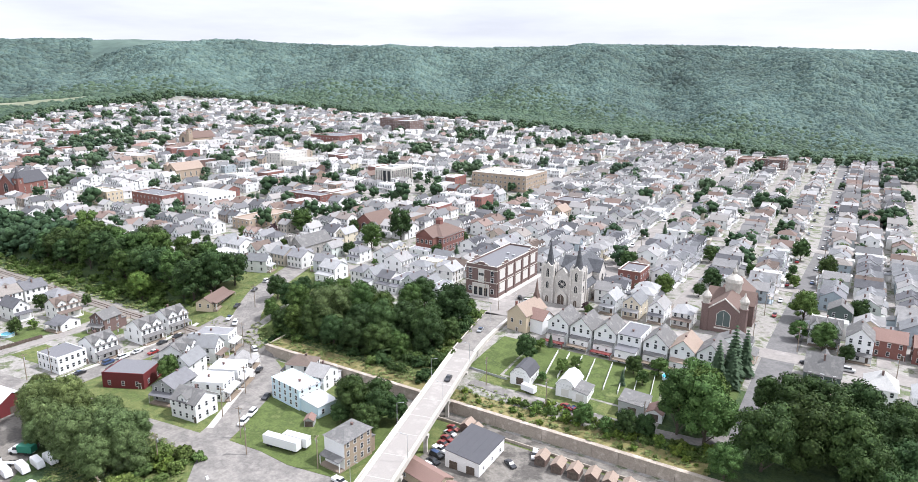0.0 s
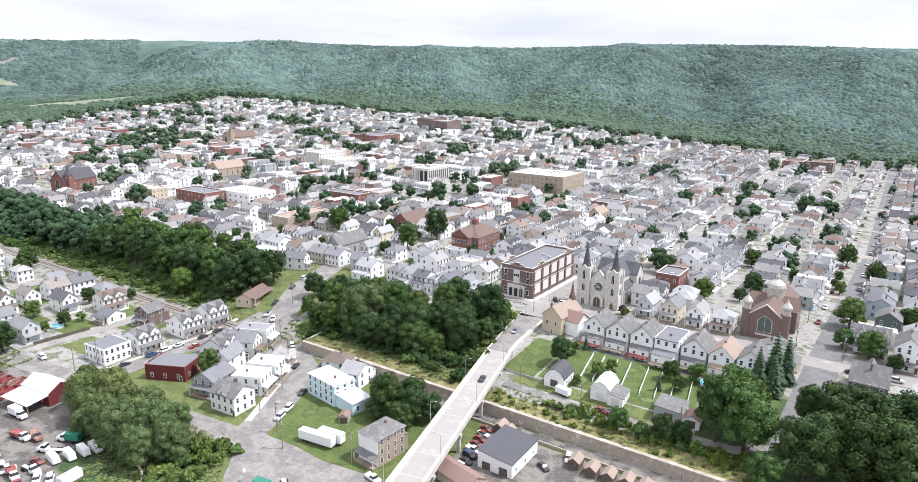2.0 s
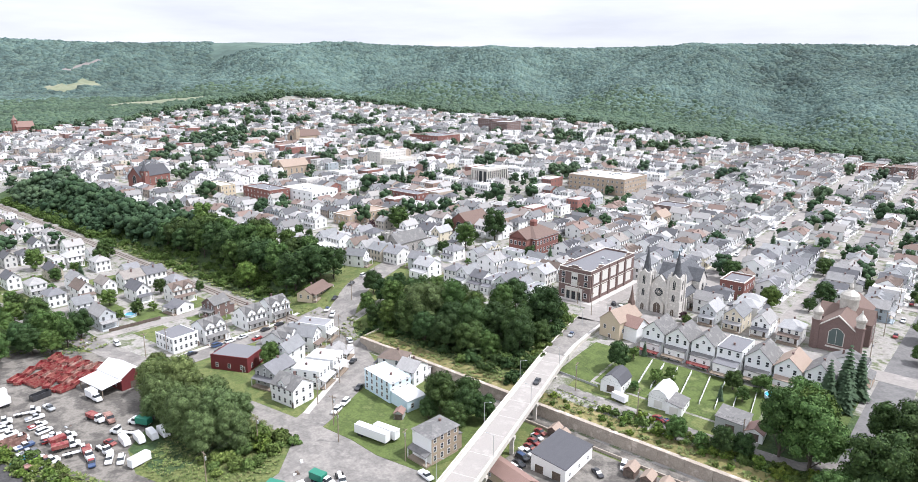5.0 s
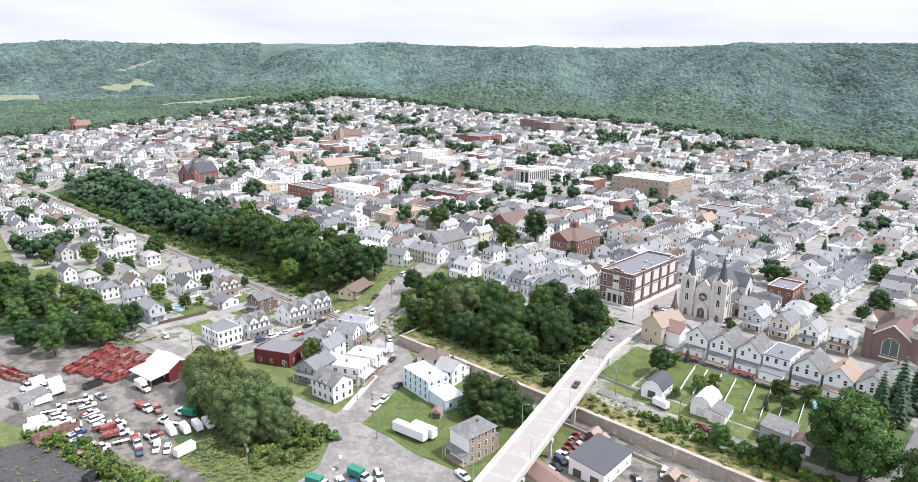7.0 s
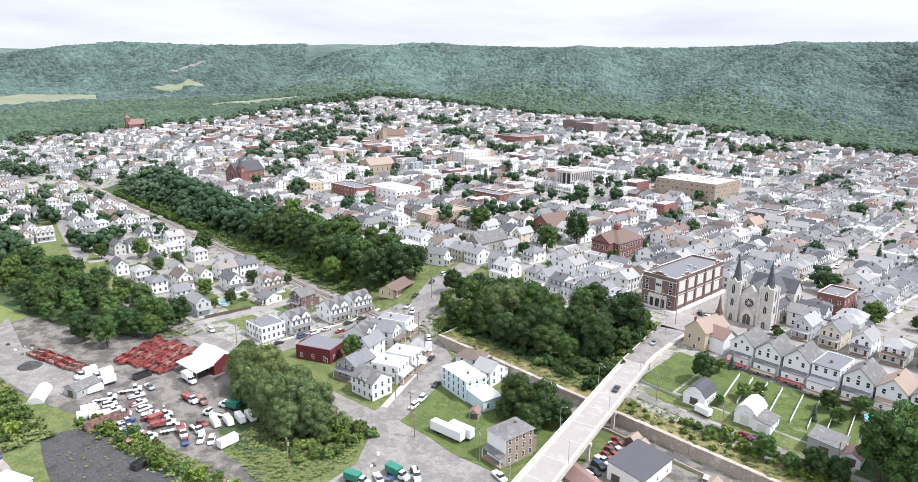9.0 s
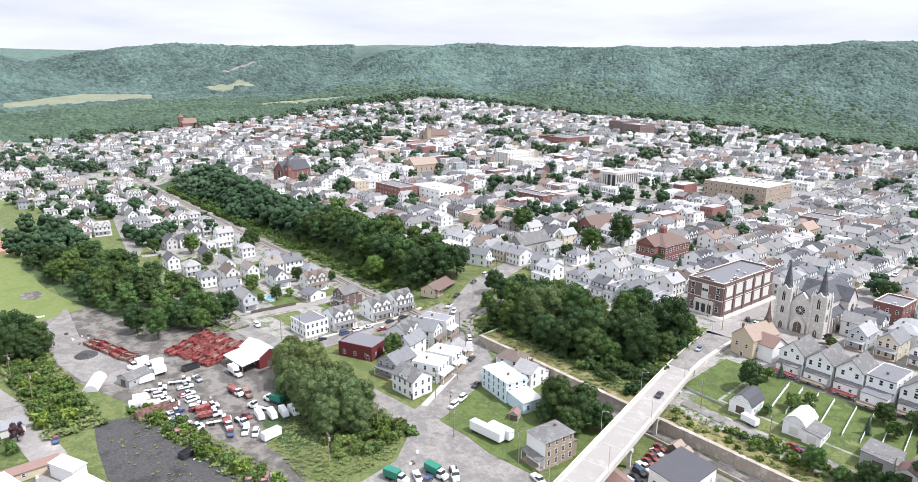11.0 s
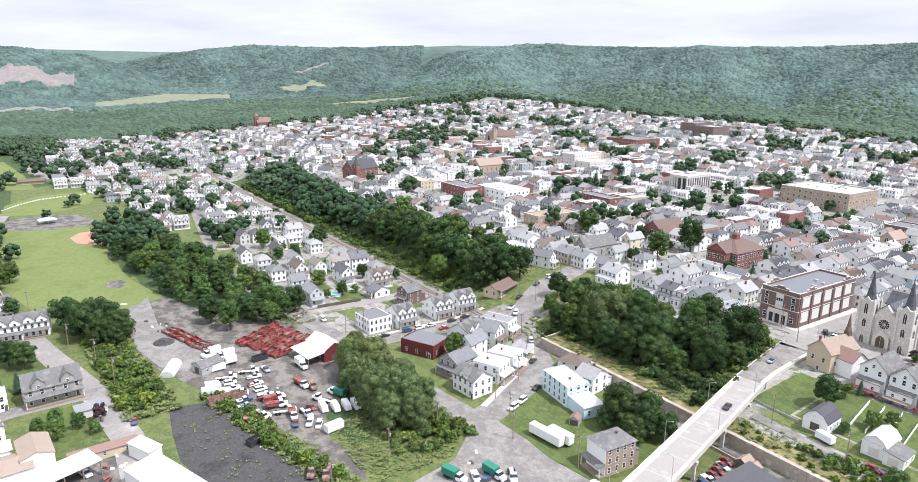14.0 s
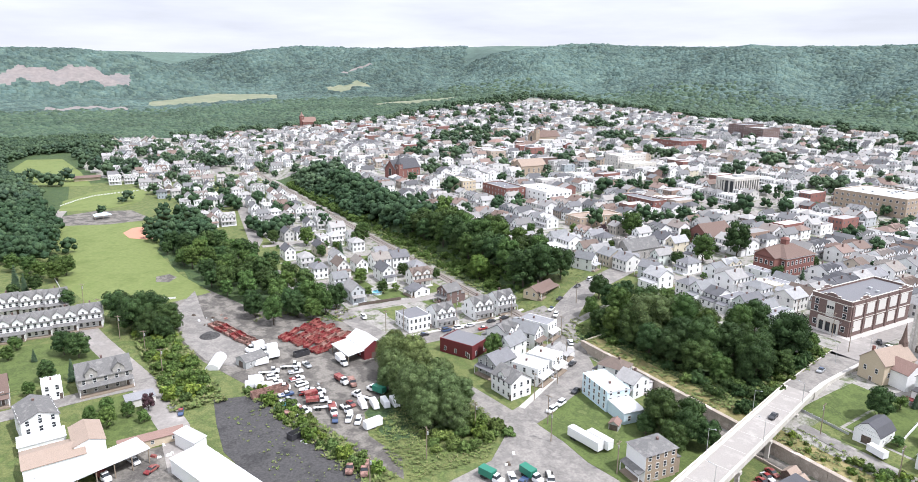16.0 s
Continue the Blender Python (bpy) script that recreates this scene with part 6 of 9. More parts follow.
brown_gable = house(8, 9, 6.6, "gable", 2.8, walls="brownbrick", roofs="shinglegrey", cols=3, back=3, balcony=True, label="brown gabled house with white back porches")
PROTOS += [row_porch, low_flat, brown_gable]
for p, x, y, f, t, hx, hy in ((corner_white, -175.5, 121.2, "S", 6, 7, 6), (flat_long, -180.5, 133, "E", 25, 7, 6), (flat_long, -184.5, 142.5, "E", 25, 7, 6), (near["cottage"], -191.5, 153, "E", 27, 6, 6),
                              (grey_low, -191.5, 125.5, "S", 14, 5, 6), (blue_side, -154.6, 146.2, "W", -8, 10, 6), (near["hip"], -165.5, 160.5, "W", 22, 5, 5), (near["side"], -154.5, 158.5, "S", 8, 5, 5),
                              (row_porch, -213, 142.5, "E", 24, 6, 6), (near["gable_b"], -208.5, 151, "E", 24, 6, 6), (near["flat_b"], -213.5, 160.5, "E", 24, 7, 6), (near["gable"], -201.5, 139, "N", 20, 4, 6),
                              (low_flat, -248.8, 118, "E", 3, 8, 7), (row_porch, -246, 130.5, "E", 2, 7, 6), (row_porch, -246.5, 150.5, "E", 0, 7, 6), (row_porch, -246.5, 163, "E", 0, 7, 6), (brown_gable, -270.5, 148, "S", 12, 5, 6),
                              (near["cottage"], -288, 139.5, "S", 8, 5, 5), (brown_cottage, -247, 186, "E", 22, 6, 8)):
    set_down(p, x, y, f, t, 0.1)
    taken.append((x - hx, x + hx, y - hy, y + hy))
red_flat = house(15.5, 12, 5.4, "flat", 0, walls="redwood", roofs="bitumen", cols=3, sidecols=2, storeys=1, porch=0, chimney=False, label="red-boarded workshop with flat grey roof", name="workshop")
set_down(red_flat, -214.5, 124.5, "S", 26)
taken.append((-229, -205, 112, 132))
tan_block = house(8, 11, 8.6, "hip", 1.3, walls="tanbrick", roofs="shinglegrey", storeys=3, cols=4, sidecols=4, label="tan brick three-storey house with a white front", back=2)
set_down(tan_block, -115.8, 128.5, "S", -4)
part("front_wall", Shape().box(-3.95, 3.95, -5.62, -5.5, -0.5, 8.55), "white", tan_block, "white front wall")
taken.append((-122, -110, 120, 137))

# lower town beside the railway: rows along the short cross streets
def column(x, face, y0, y1, kinds, far_from=330.0, step=(0.3, 1.2), skip=0.08, turn=0.0, drift=0.0, back_row=None):
    y = y0
    while y < y1:
        kind = rng.choice(kinds)
        w, d = SIZE[kind]
        yy = y + w / 2
        xx = x + drift * (yy - y0) + rng.uniform(-0.7, 0.7)
        if yy + w / 2 > y1:
            break
        if rng.random() > skip and not any(a < yy < b for a, b in cross_bands(xx)):
            farther = math.hypot(xx, yy) > far_from
            k2 = kind if kind in (far if farther else near) else "gable"
            put_house(k2, xx, yy, face, turn + rng.uniform(-1, 1), 0.15, farther)
        elif rng.random() < 0.6:
            tree_spots.append((xx, yy))
        y += w + rng.uniform(*step)


def row(y, face, x0, x1, kinds, far_from=330.0, step=(0.3, 1.4), skip=0.08, drift=0.0):
    x = x0
    while x < x1:
        kind = rng.choice(kinds)
        w, d = SIZE[kind]
        xx = x + w / 2
        yy = y + drift * (xx - x0) + rng.uniform(-0.8, 0.8)
        if rng.random() > skip and not any(abs(xx - s) < 5.5 + w / 2 for s in side_streets(yy)) and town_mask(np.array(xx), np.array(yy)):
            farther = math.hypot(xx, yy) > far_from
            k2 = kind if kind in (far if farther else near) else "gable"
            put_house(k2, xx, yy, face, rng.uniform(-1, 1), 0.15, farther)
        elif rng.random() < 0.6:
            tree_spots.append((xx, yy))
        x += w + rng.uniform(*step)


tree_spots = []


def cross_bands(x):
    return ((250, 264), (341.5, 350.5), (431, 445), (516, 524), (605, 619), (696, 704), (786, 798), (864, 872)) if x > -1200 else ()


def side_streets(y):
    return [s - 12 * (y - 262) / 650 for s in (-330, -420, -510, -600, -690, -780, -870, -960, -1050)]


HOMES = ["gable", "gable_b", "double", "side", "flat", "hip", "gable", "double"]
HOMES_FAR = ["gable", "gable_b", "gable_w", "double", "double_w", "side", "flat", "flat_w", "hip", "gable_w", "double_w"]
TOWN = ["gable_b", "double_w", "flat_w", "shop", "flat", "shop", "hip", "flat_w", "gable_w", "brick"]

for x, f, y0, y1 in ((-262, "W", 152, 162), (-296, "E", 104, 130), (-303, "E", 142, 160), (-319, "E", 104, 158), (-341, "W", 100, 158), (-357, "E", 106, 158), (-366, "E", 100, 120), (-386, "W", 96, 158),
                     (-408, "E", 96, 158), (-433, "W", 108, 158), (-456, "E", 108, 158), (-482, "W", 108, 158)):
    column(x, f, y0, y1, HOMES, far_from=285, step=(0.8, 6.0), skip=0.3)
for x, f, y0, y1 in ((-507, "E", 108, 158), (-532, "W", 108, 158), (-562, "E", 112, 158), (-594, "W", 108, 158), (-625, "E", 112, 158), (-654, "W", 112, 158), (-685, "E", 114, 158), (-714, "W", 114, 160),
                     (-500, "E", 62, 96), (-522, "W", 60, 98), (-548, "E", 62, 100), (-580, "W", 62, 102), (-606, "E", 60, 104), (-640, "W", 50, 108), (-668, "E", 50, 112), (-706, "W", 40, 116)):
    column(x, f, y0, y1, HOMES_FAR, step=(0.5, 3.5), skip=0.15)
for x in range(-745, -1240, -31):
    column(x, "E" if x % 2 else "W", 15, 118, HOMES_FAR, step=(1.0, 5.0), skip=0.2)
    column(x - 8, "W" if x % 2 else "E", 158 if x > -900 else 130, 206, HOMES_FAR, step=(1.0, 5.0), skip=0.2)

# upper town east of the bridge: columns of houses along the straight streets
for x, f, drift in ((-33.5, "E", 0), (-52, "W", -0.01), (-76, "E", -0.012), (-90, "W", -0.03), (-119, "E", -0.033), (-137, "W", -0.033), (-152, "E", -0.033), (-170, "W", -0.035), (-186, "E", -0.035), (-203, "W", -0.035), (-218, "E", -0.035),
                    (-2.5, "W", 0), (11, "E", 0), (27, "E", 0), (33.5, "E", 0), (59, "W", 0.003), (76, "E", 0.003), (95, "W", 0)):
    column(x, f, 264, 915, HOMES if x > -60 else HOMES_FAR, far_from=305, skip=0.06, drift=drift, step=(0.2, 1.0))

# upper town: rows along the cross streets
for y, f, kinds, sk in ((246, "N", HOMES, 0.1), (271, "S", HOMES, 0.08), (300, "N", HOMES_FAR, 0.25), (318, "S", HOMES_FAR, 0.3), (334, "N", HOMES_FAR, 0.08), (358, "S", TOWN, 0.06), (380, "N", HOMES_FAR, 0.3), (400, "S", TOWN, 0.3), (424, "N", TOWN, 0.06),
                        (452, "S", TOWN, 0.06), (474, "N", TOWN, 0.3), (490, "S", HOMES_FAR, 0.3), (508, "N", TOWN, 0.08), (533, "S", TOWN, 0.06), (556, "N", HOMES_FAR, 0.25), (576, "S", HOMES_FAR, 0.25), (598, "N", HOMES_FAR, 0.06),
                        (626, "S", HOMES_FAR, 0.06), (648, "N", HOMES_FAR, 0.3), (668, "S", HOMES_FAR, 0.3), (688, "N", HOMES_FAR, 0.08), (713, "S", HOMES_FAR, 0.06), (736, "N", HOMES_FAR, 0.35), (756, "S", HOMES_FAR, 0.35), (778, "N", HOMES_FAR, 0.08),
                        (806, "S", HOMES_FAR, 0.08), (832, "N", HOMES_FAR, 0.35), (854, "N", HOMES_FAR, 0.1), (882, "S", HOMES_FAR, 0.15), (906, "S", HOMES_FAR, 0.3)):
    row(y, f, -1150 if y > 262 else -560, -246 - 0.03 * (y - 262), kinds, skip=sk + 0.02, far_from=300, step=(0.4, 2.0))

row(244, "N", -210, -160, HOMES, skip=0.0), row(272, "S", -236, -160, HOMES, skip=0.05), row(292, "N", -240, -160, HOMES, skip=0.2)
row(226, "N", -600, -285, HOMES_FAR, skip=0.12)
row(222, "N", -1150, -700, HOMES_FAR, skip=0.15), row(241, "S", -1150, -610, HOMES_FAR, skip=0.2), row(206, "N", -1150, -745, HOMES_FAR, skip=0.2)
for k, x, y, f, t in (("gable", -263, 228, "E", 20), ("gable_b", -268, 240, "E", 15), ("side", -276, 222, "E", 10), ("gable", -233, 246, "W", 10), ("double", -222, 240, "N", 0), ("gable_b", -280, 236, "E", 5)):
    put_house(k, x, y, f, t)


def joined(name, label, category, items, mats, flat=True):
    """Many small far things in one mesh. items: (source meshes with slot tables, pose)."""
    vs, ls, starts, sizes, slots = [], [], [], [], []
    nv = nl = 0
    for sources, m in items:
        a = np.array(m)
        for me, table in sources:
            co, li, st, tot, mi = arrays(me)
            vs.append(co @ a[:3, :3].T + a[:3, 3])
            ls.append(li + nv)
            starts.append(st + nl)
            slots.append(np.asarray(table)[mi])
            nv += len(co)
            nl += len(li)
    vs, ls, starts, slots = np.concatenate(vs), np.concatenate(ls), np.concatenate(starts), np.concatenate(slots)
    me = bpy.data.meshes.new(name)
    me.vertices.add(len(vs))
    me.vertices.foreach_set("co", vs.astype(np.float32).ravel())
    me.loops.add(len(ls))
    me.loops.foreach_set("vertex_index", ls.astype(np.int32))
    me.polygons.add(len(starts))
    me.polygons.foreach_set("loop_start", starts.astype(np.int32))
    for k in mats:
        me.materials.append(M[k])
    me.polygons.foreach_set("material_index", slots.astype(np.int32))
    me.update(calc_edges=True)
    if flat:
        me.shade_flat()
    return tagged(new(name, me), label, category, kind="stuff")


known = {}


def arrays(me):
    if me.name not in known:
        co, li = np.empty(len(me.vertices) * 3), np.empty(len(me.loops), dtype=np.int64)
        st, tot, mi = (np.empty(len(me.polygons), dtype=np.int64) for _ in range(3))
        me.vertices.foreach_get("co", co)
        me.loops.foreach_get("vertex_index", li)
        me.polygons.foreach_get("loop_start", st)
        me.polygons.foreach_get("loop_total", tot)
        me.polygons.foreach_get("material_index", mi)
        known[me.name] = (co.reshape(-1, 3), li, st, tot, mi)
    return known[me.name]


distant.sort()
for _, kind, x, y, face, turn, sink in distant[:170]:
    set_down(far[kind], x, y, face, turn, sink)
nw, nr, nb = len(FAR_WALLS), len(FAR_ROOFS), len(FAR_BRICK)
far_mats = ["far_wall" + str(i) for i in range(nw)] + ["far_roof" + str(i) for i in range(nr)] + ["far_brick" + str(i) for i in range(nb)] + ["curtained", "brownbrick"]
lots = []
for _, kind, x, y, face, turn, sink in distant[170:]:
    root = far[kind]
    wi = rng.randrange(nw) if rng.random() < 0.36 else rng.choice((0, 1, 3))
    ri = rng.randrange(nr) if "flat" not in kind and "shop" not in kind else rng.choice((2, 6, 8, 8, 0))
    if kind.endswith("_w"):
        wi = rng.choice((0, 1))
    if "shop" in kind or kind == "brick":
        wi = nw + nr + rng.randrange(nb)
    roof_ob = [c for c in root.children if c.name.startswith("roof")][0]
    lots.append((((root.data, (wi, nw + nr + nb)), (roof_ob.data, (nw + ri, nw + nr + nb + 1))), pose(x, y, gz(x, y) - sink, 0, 0, FACE[face] + turn)))
joined("town_houses", "distant white and grey timber houses of the town", "houses", lots, far_mats)


# ---------------------------------------------------------------- trees
def ball(seed, n):
    bm = bmesh.new()
    bmesh.ops.create_icosphere(bm, subdivisions=n, radius=1)
    v = np.array([p.co for p in bm.verts])
    f = np.array([[q.index for q in p.verts] for p in bm.faces])
    bm.free()
    return v, f


CORES = {1: ball(0, 1), 0: ball(0, 1)}


def tri_mesh(name, vs, fs, mat):
    me = bpy.data.meshes.new(name)
    vs, fs = np.asarray(vs, np.float32), np.asarray(fs, np.int32)
    me.vertices.add(len(vs))
    me.vertices.foreach_set("co", vs.ravel())
    me.loops.add(fs.size)
    me.loops.foreach_set("vertex_index", fs.ravel())
    me.polygons.add(len(fs))
    me.polygons.foreach_set("loop_start", np.arange(0, fs.size, 3, dtype=np.int32))
    me.materials.append(M[mat])
    me.update(calc_edges=True)
    return me


def crown(seed, r, z0, z1, lobes, leaves, leaf, mat, shape="round", core=1, fat=1.0):
    """A crown of leafy lobes: rough cores under many small leaf sprays, with gaps between the lobes."""
    g = np.random.default_rng(seed)
    cs, rs = [], []
    hh = (z1 - z0) / 2
    for i in range(lobes):
        a, u = i * 2.399 + g.uniform(-0.4, 0.4), (i + 0.5) / lobes
        zc = z0 + hh * 0.45 + (z1 - z0 - hh * 0.75) * u
        t = abs((zc - (z0 + hh * 0.85)) / hh)
        out = r * (0.66 * math.sqrt(max(0.05, 1 - t * t)) if shape == "round" else 0.6 * (1 - u * 0.75))
        out *= g.uniform(0.7, 1.12)
        cs.append((out * math.cos(a), out * math.sin(a), zc + g.uniform(-0.5, 0.5)))
        rs.append(r * g.uniform(0.24, 0.4) * fat)
    cs.append((0, 0, z0 + hh * 1.05))
    rs.append(r * 0.58)
    cs, rs = np.array(cs), np.array(rs)
    vs, fs, n = [], [], 0
    bv, bf = CORES[core]
    for c, q in zip(cs, rs):
        v = bv * (q * 0.8 * (1 + g.uniform(-0.2, 0.16, (len(bv), 1)))) * (1, 1, 0.85) + c
        vs.append(v)
        fs.append(bf + n)
        n += len(v)
    for c, q in zip(cs, rs):
        k = max(6, int(leaves * (q / rs.mean()) ** 2))
        d = g.normal(size=(k, 3))
        d[:, 2] = np.abs(d[:, 2]) * 1.1 - 0.35
        d /= np.linalg.norm(d, axis=1)[:, None]
        p = c + d * (q * g.uniform(0.82, 1.12, (k, 1))) * (1, 1, 0.88)
        far_in = (np.linalg.norm((p[:, None] - cs[None]) / rs[None, :, None], axis=2) < 0.78).any(1)
        p, d = p[~far_in], d[~far_in]
        k = len(p)
        if not k:
            continue
        nrm = d + g.normal(scale=0.42, size=(k, 3))
        nrm /= np.linalg.norm(nrm, axis=1)[:, None]
        t = np.cross(nrm, g.normal(size=(k, 3)))
        t /= np.linalg.norm(t, axis=1)[:, None]
        b = np.cross(nrm, t)
        s = leaf * g.uniform(0.6, 1.35, (k, 1))
        quad = np.stack([p - t * s, p - b * s * 0.6 + nrm * s * 0.2, p + t * s, p + b * s * 0.6 + nrm * s * 0.2], 1).reshape(-1, 3)
        vs.append(quad)
        i = n + 4 * np.arange(k)
        fs.append(np.concatenate([np.stack([i, i + 1, i + 2], 1), np.stack([i, i + 2, i + 3], 1)]))
        n += 4 * k
    return tri_mesh("crown", np.concatenate(vs), np.concatenate(fs), mat)


def trunk_shape(seed, r, z0, z1, girth):
    g = random.Random(seed)
    sh = Shape().rod((0, 0, -0.6), (0, 0, z0 + (z1 - z0) * 0.35), girth, girth * 0.6, 7)
    for i in range(6):
        a = i * 2.399 + g.uniform(-0.3, 0.3)
        zz = z0 * 0.8 + (z1 - z0) * 0.05 * i
        sh.rod((0, 0, zz), (r * 0.6 * math.cos(a), r * 0.6 * math.sin(a), zz + (z1 - z0) * 0.3), girth * 0.4, girth * 0.14, 5)
    return sh


def conifer(seed, r, h, mat):
    g = np.random.default_rng(seed)
    vs, fs, n = [], [], 0
    tiers = 15
    for i in range(tiers):
        u = i / tiers
        rr, zz = r * (1 - u) ** 0.9 + 0.15, h * (0.08 + 0.9 * u)
        k = 12 - i // 3
        for j in range(k):
            a = 2 * math.pi * j / k + i * 0.7 + g.uniform(-0.2, 0.2)
            l = rr * g.uniform(0.75, 1.15)
            d, s = np.array((math.cos(a), math.sin(a), 0)), np.array((-math.sin(a), math.cos(a), 0))
            w = 0.25 * l + 0.25
            base, tip = np.array((0, 0, zz + 0.25 * l)), d * l + (0, 0, zz - 0.22 * l)
            mid = d * l * 0.55 + (0, 0, zz + 0.05 * l)
            vs += [base, mid - s * w - (0, 0, 0.2), tip, mid + s * w - (0, 0, 0.2), mid + (0, 0, 0.12)]
            fs += [(n, n + 1, n + 4), (n + 1, n + 2, n + 4), (n + 2, n + 3, n + 4), (n + 3, n, n + 4)]
            n += 5
    return tri_mesh("crown", vs, fs, mat)


def tree(seed, r, h, mat, label, lobes=13, leaves=85, leaf=0.42, lift=0.22, shape="round", girth=0.3, name="tree", core=1):
    root = thing(name, label, name)
    part("trunk", trunk_shape(seed, r, h * lift, h, girth), "bark", root)
    part("crown", crown(seed, r, h * lift, h, lobes, leaves, leaf, mat, shape, core), "", root)
    return root


TREES = {
    "oak": tree(1, 5.6, 13, "leafdark", "broad deep green tree with a full crown", 26, 250, 0.25, 0.03),
    "maple": tree(2, 4.8, 11.5, "leaf", "rounded green tree in full summer leaf", 24, 230, 0.23, 0.03),
    "ash": tree(3, 4.4, 14, "leaf", "tall green tree with an uneven crown", 27, 230, 0.23, 0.04),
    "dark": tree(4, 5.0, 12, "leafdark", "dark green tree with dense lobed crown", 25, 240, 0.24, 0.02),
    "yellow": tree(5, 5.4, 12.5, "leafyellow", "yellow-green tree standing out from its neighbours", 26, 200, 0.27, 0.05),
    "willow": tree(6, 6.4, 14.5, "leafgrey", "big grey-green willow with billowing crown", 34, 270, 0.25, 0.0),
    "small": tree(7, 2.7, 6.0, "leaf", "small round garden tree", 14, 110, 0.22, 0.08, girth=0.16),
    "purple": tree(8, 2.5, 5.5, "leafpurple", "small purple-leaved garden tree", 12, 110, 0.22, 0.2, girth=0.15),
}
LIGHT = {
    "oak": tree(21, 5.6, 13, "leafdark", "broad deep green tree with a full crown", 22, 110, 0.36, 0.03, core=0),
    "maple": tree(22, 4.8, 11.5, "leaf", "rounded green tree in full summer leaf", 20, 105, 0.33, 0.03, core=0),
    "ash": tree(23, 4.4, 14, "leaf", "tall green tree with an uneven crown", 22, 105, 0.33, 0.04, core=0),
    "dark": tree(24, 5.0, 12, "leafdark", "dark green tree with dense lobed crown", 21, 105, 0.35, 0.02, core=0),
    "small": tree(27, 2.7, 6.0, "leaf", "small round garden tree", 10, 45, 0.32, 0.08, girth=0.16, core=0),
}
bush = tagged(new("bush", crown(11, 1.7, -0.5, 2.3, 9, 60, 0.26, "leafbush")), "low rounded green bush", "bush")
bush_y = tagged(new("bush", crown(12, 1.9, -0.6, 2.0, 8, 36, 0.38, "leafyellow")), "pale yellow-green scrub bush", "bush")
fir = thing("conifer", "dark green pointed conifer tree", "tree")
part("trunk", Shape().rod((0, 0, -0.5), (0, 0, 11), 0.22, 0.04, 7), "bark", fir)
part("crown", conifer(3, 2.6, 12, "needles"), "", fir)
bush_d = tagged(new("bush", crown(13, 1.8, -0.5, 2.4, 9, 60, 0.26, "leafdark")), "deep green shrub under trees", "bush")
PROTOS += list(TREES.values()) + list(LIGHT.values()) + [bush, bush_y, bush_d, fir]
trng = random.Random(21)
FAR_CROWNS = [crown(40 + i, 4.8, 0.2, 9.8, 9, 5, 0.55, m, core=0, fat=1.4) for i, m in enumerate(("leafdark", "leaf", "leafdark", "leaf"))]
items = []
scrub = []                           # bushes too far off to tell apart


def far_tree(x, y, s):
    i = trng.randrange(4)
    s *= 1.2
    # beyond 620 m the crowns take the leaf colours that carry painted haze
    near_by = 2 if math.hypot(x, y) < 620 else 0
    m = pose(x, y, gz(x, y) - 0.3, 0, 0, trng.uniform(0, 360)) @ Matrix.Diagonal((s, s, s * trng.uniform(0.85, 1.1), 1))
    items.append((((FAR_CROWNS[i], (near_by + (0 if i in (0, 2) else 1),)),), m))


tree_count = [0]


def plant(kind, x, y, size=1.0, group="", sink=0.1):
    p = (LIGHT if math.hypot(x, y) > 310 and kind in LIGHT else TREES)[kind] if isinstance(kind, str) else kind
    s = size * trng.uniform(0.85, 1.18)
    if isinstance(kind, str) and math.hypot(x, y) > 440:
        far_tree(x, y, s * (1.1 if kind != "small" else 0.6))
        return None
    m = pose(x, y, gz(x, y) - sink, 0, 0, trng.uniform(0, 360)) @ Matrix.Diagonal((s, s, s * trng.uniform(0.92, 1.1), 1))
    if p in (bush, bush_y) and math.hypot(x, y) > 238:
        scrub.append((((p.data, (0 if p is bush else 1,)),), m))
        return None
    if p.name in used:
        ob = copy_thing(p, Matrix())
    else:
        used[p.name] = True
        ob = p
    ob.matrix_basis = m
    tree_count[0] += 1
    if group:
        tagged(ob, group=group)
    return ob


def scatter(n, inside, x0, x1, y0, y1, gap, kinds, size=(0.85, 1.15), group="", tries=60):
    """Up to n trees inside a plan shape, at least gap apart."""
    got = []
    for _ in range(n * tries):
        if len(got) >= n:
            break
        x, y = trng.uniform(x0, x1), trng.uniform(y0, y1)
        if inside(x, y) and all((x - a) ** 2 + (y - b) ** 2 > gap * gap for a, b in got) and not clash(x, y, 0.5, 0.5):
            got.append((x, y))
            plant(trng.choice(kinds), x, y, trng.uniform(*size), group)
    return got


# wooded bank below the town, along the railway
scatter(46, lambda x, y: x < -262 or y > 191, -420, -252, 185, 208, 7.4, ["oak", "dark", "maple", "dark", "oak", "ash"], (1.15, 1.6), "wooded railway bank")
scatter(90, lambda x, y: True, -655, -420, 184, 206, 6.8, ["oak", "dark", "maple", "dark", "oak"], (0.9, 1.35), "wooded railway bank")
scatter(26, lambda x, y: True, -620, -268, 176, 184, 6, ["small", "maple", "small"], (0.4, 0.75), "wooded railway bank")
plant("yellow", -292, 178.5, 1.3), plant("yellow", -298, 181, 1.0)
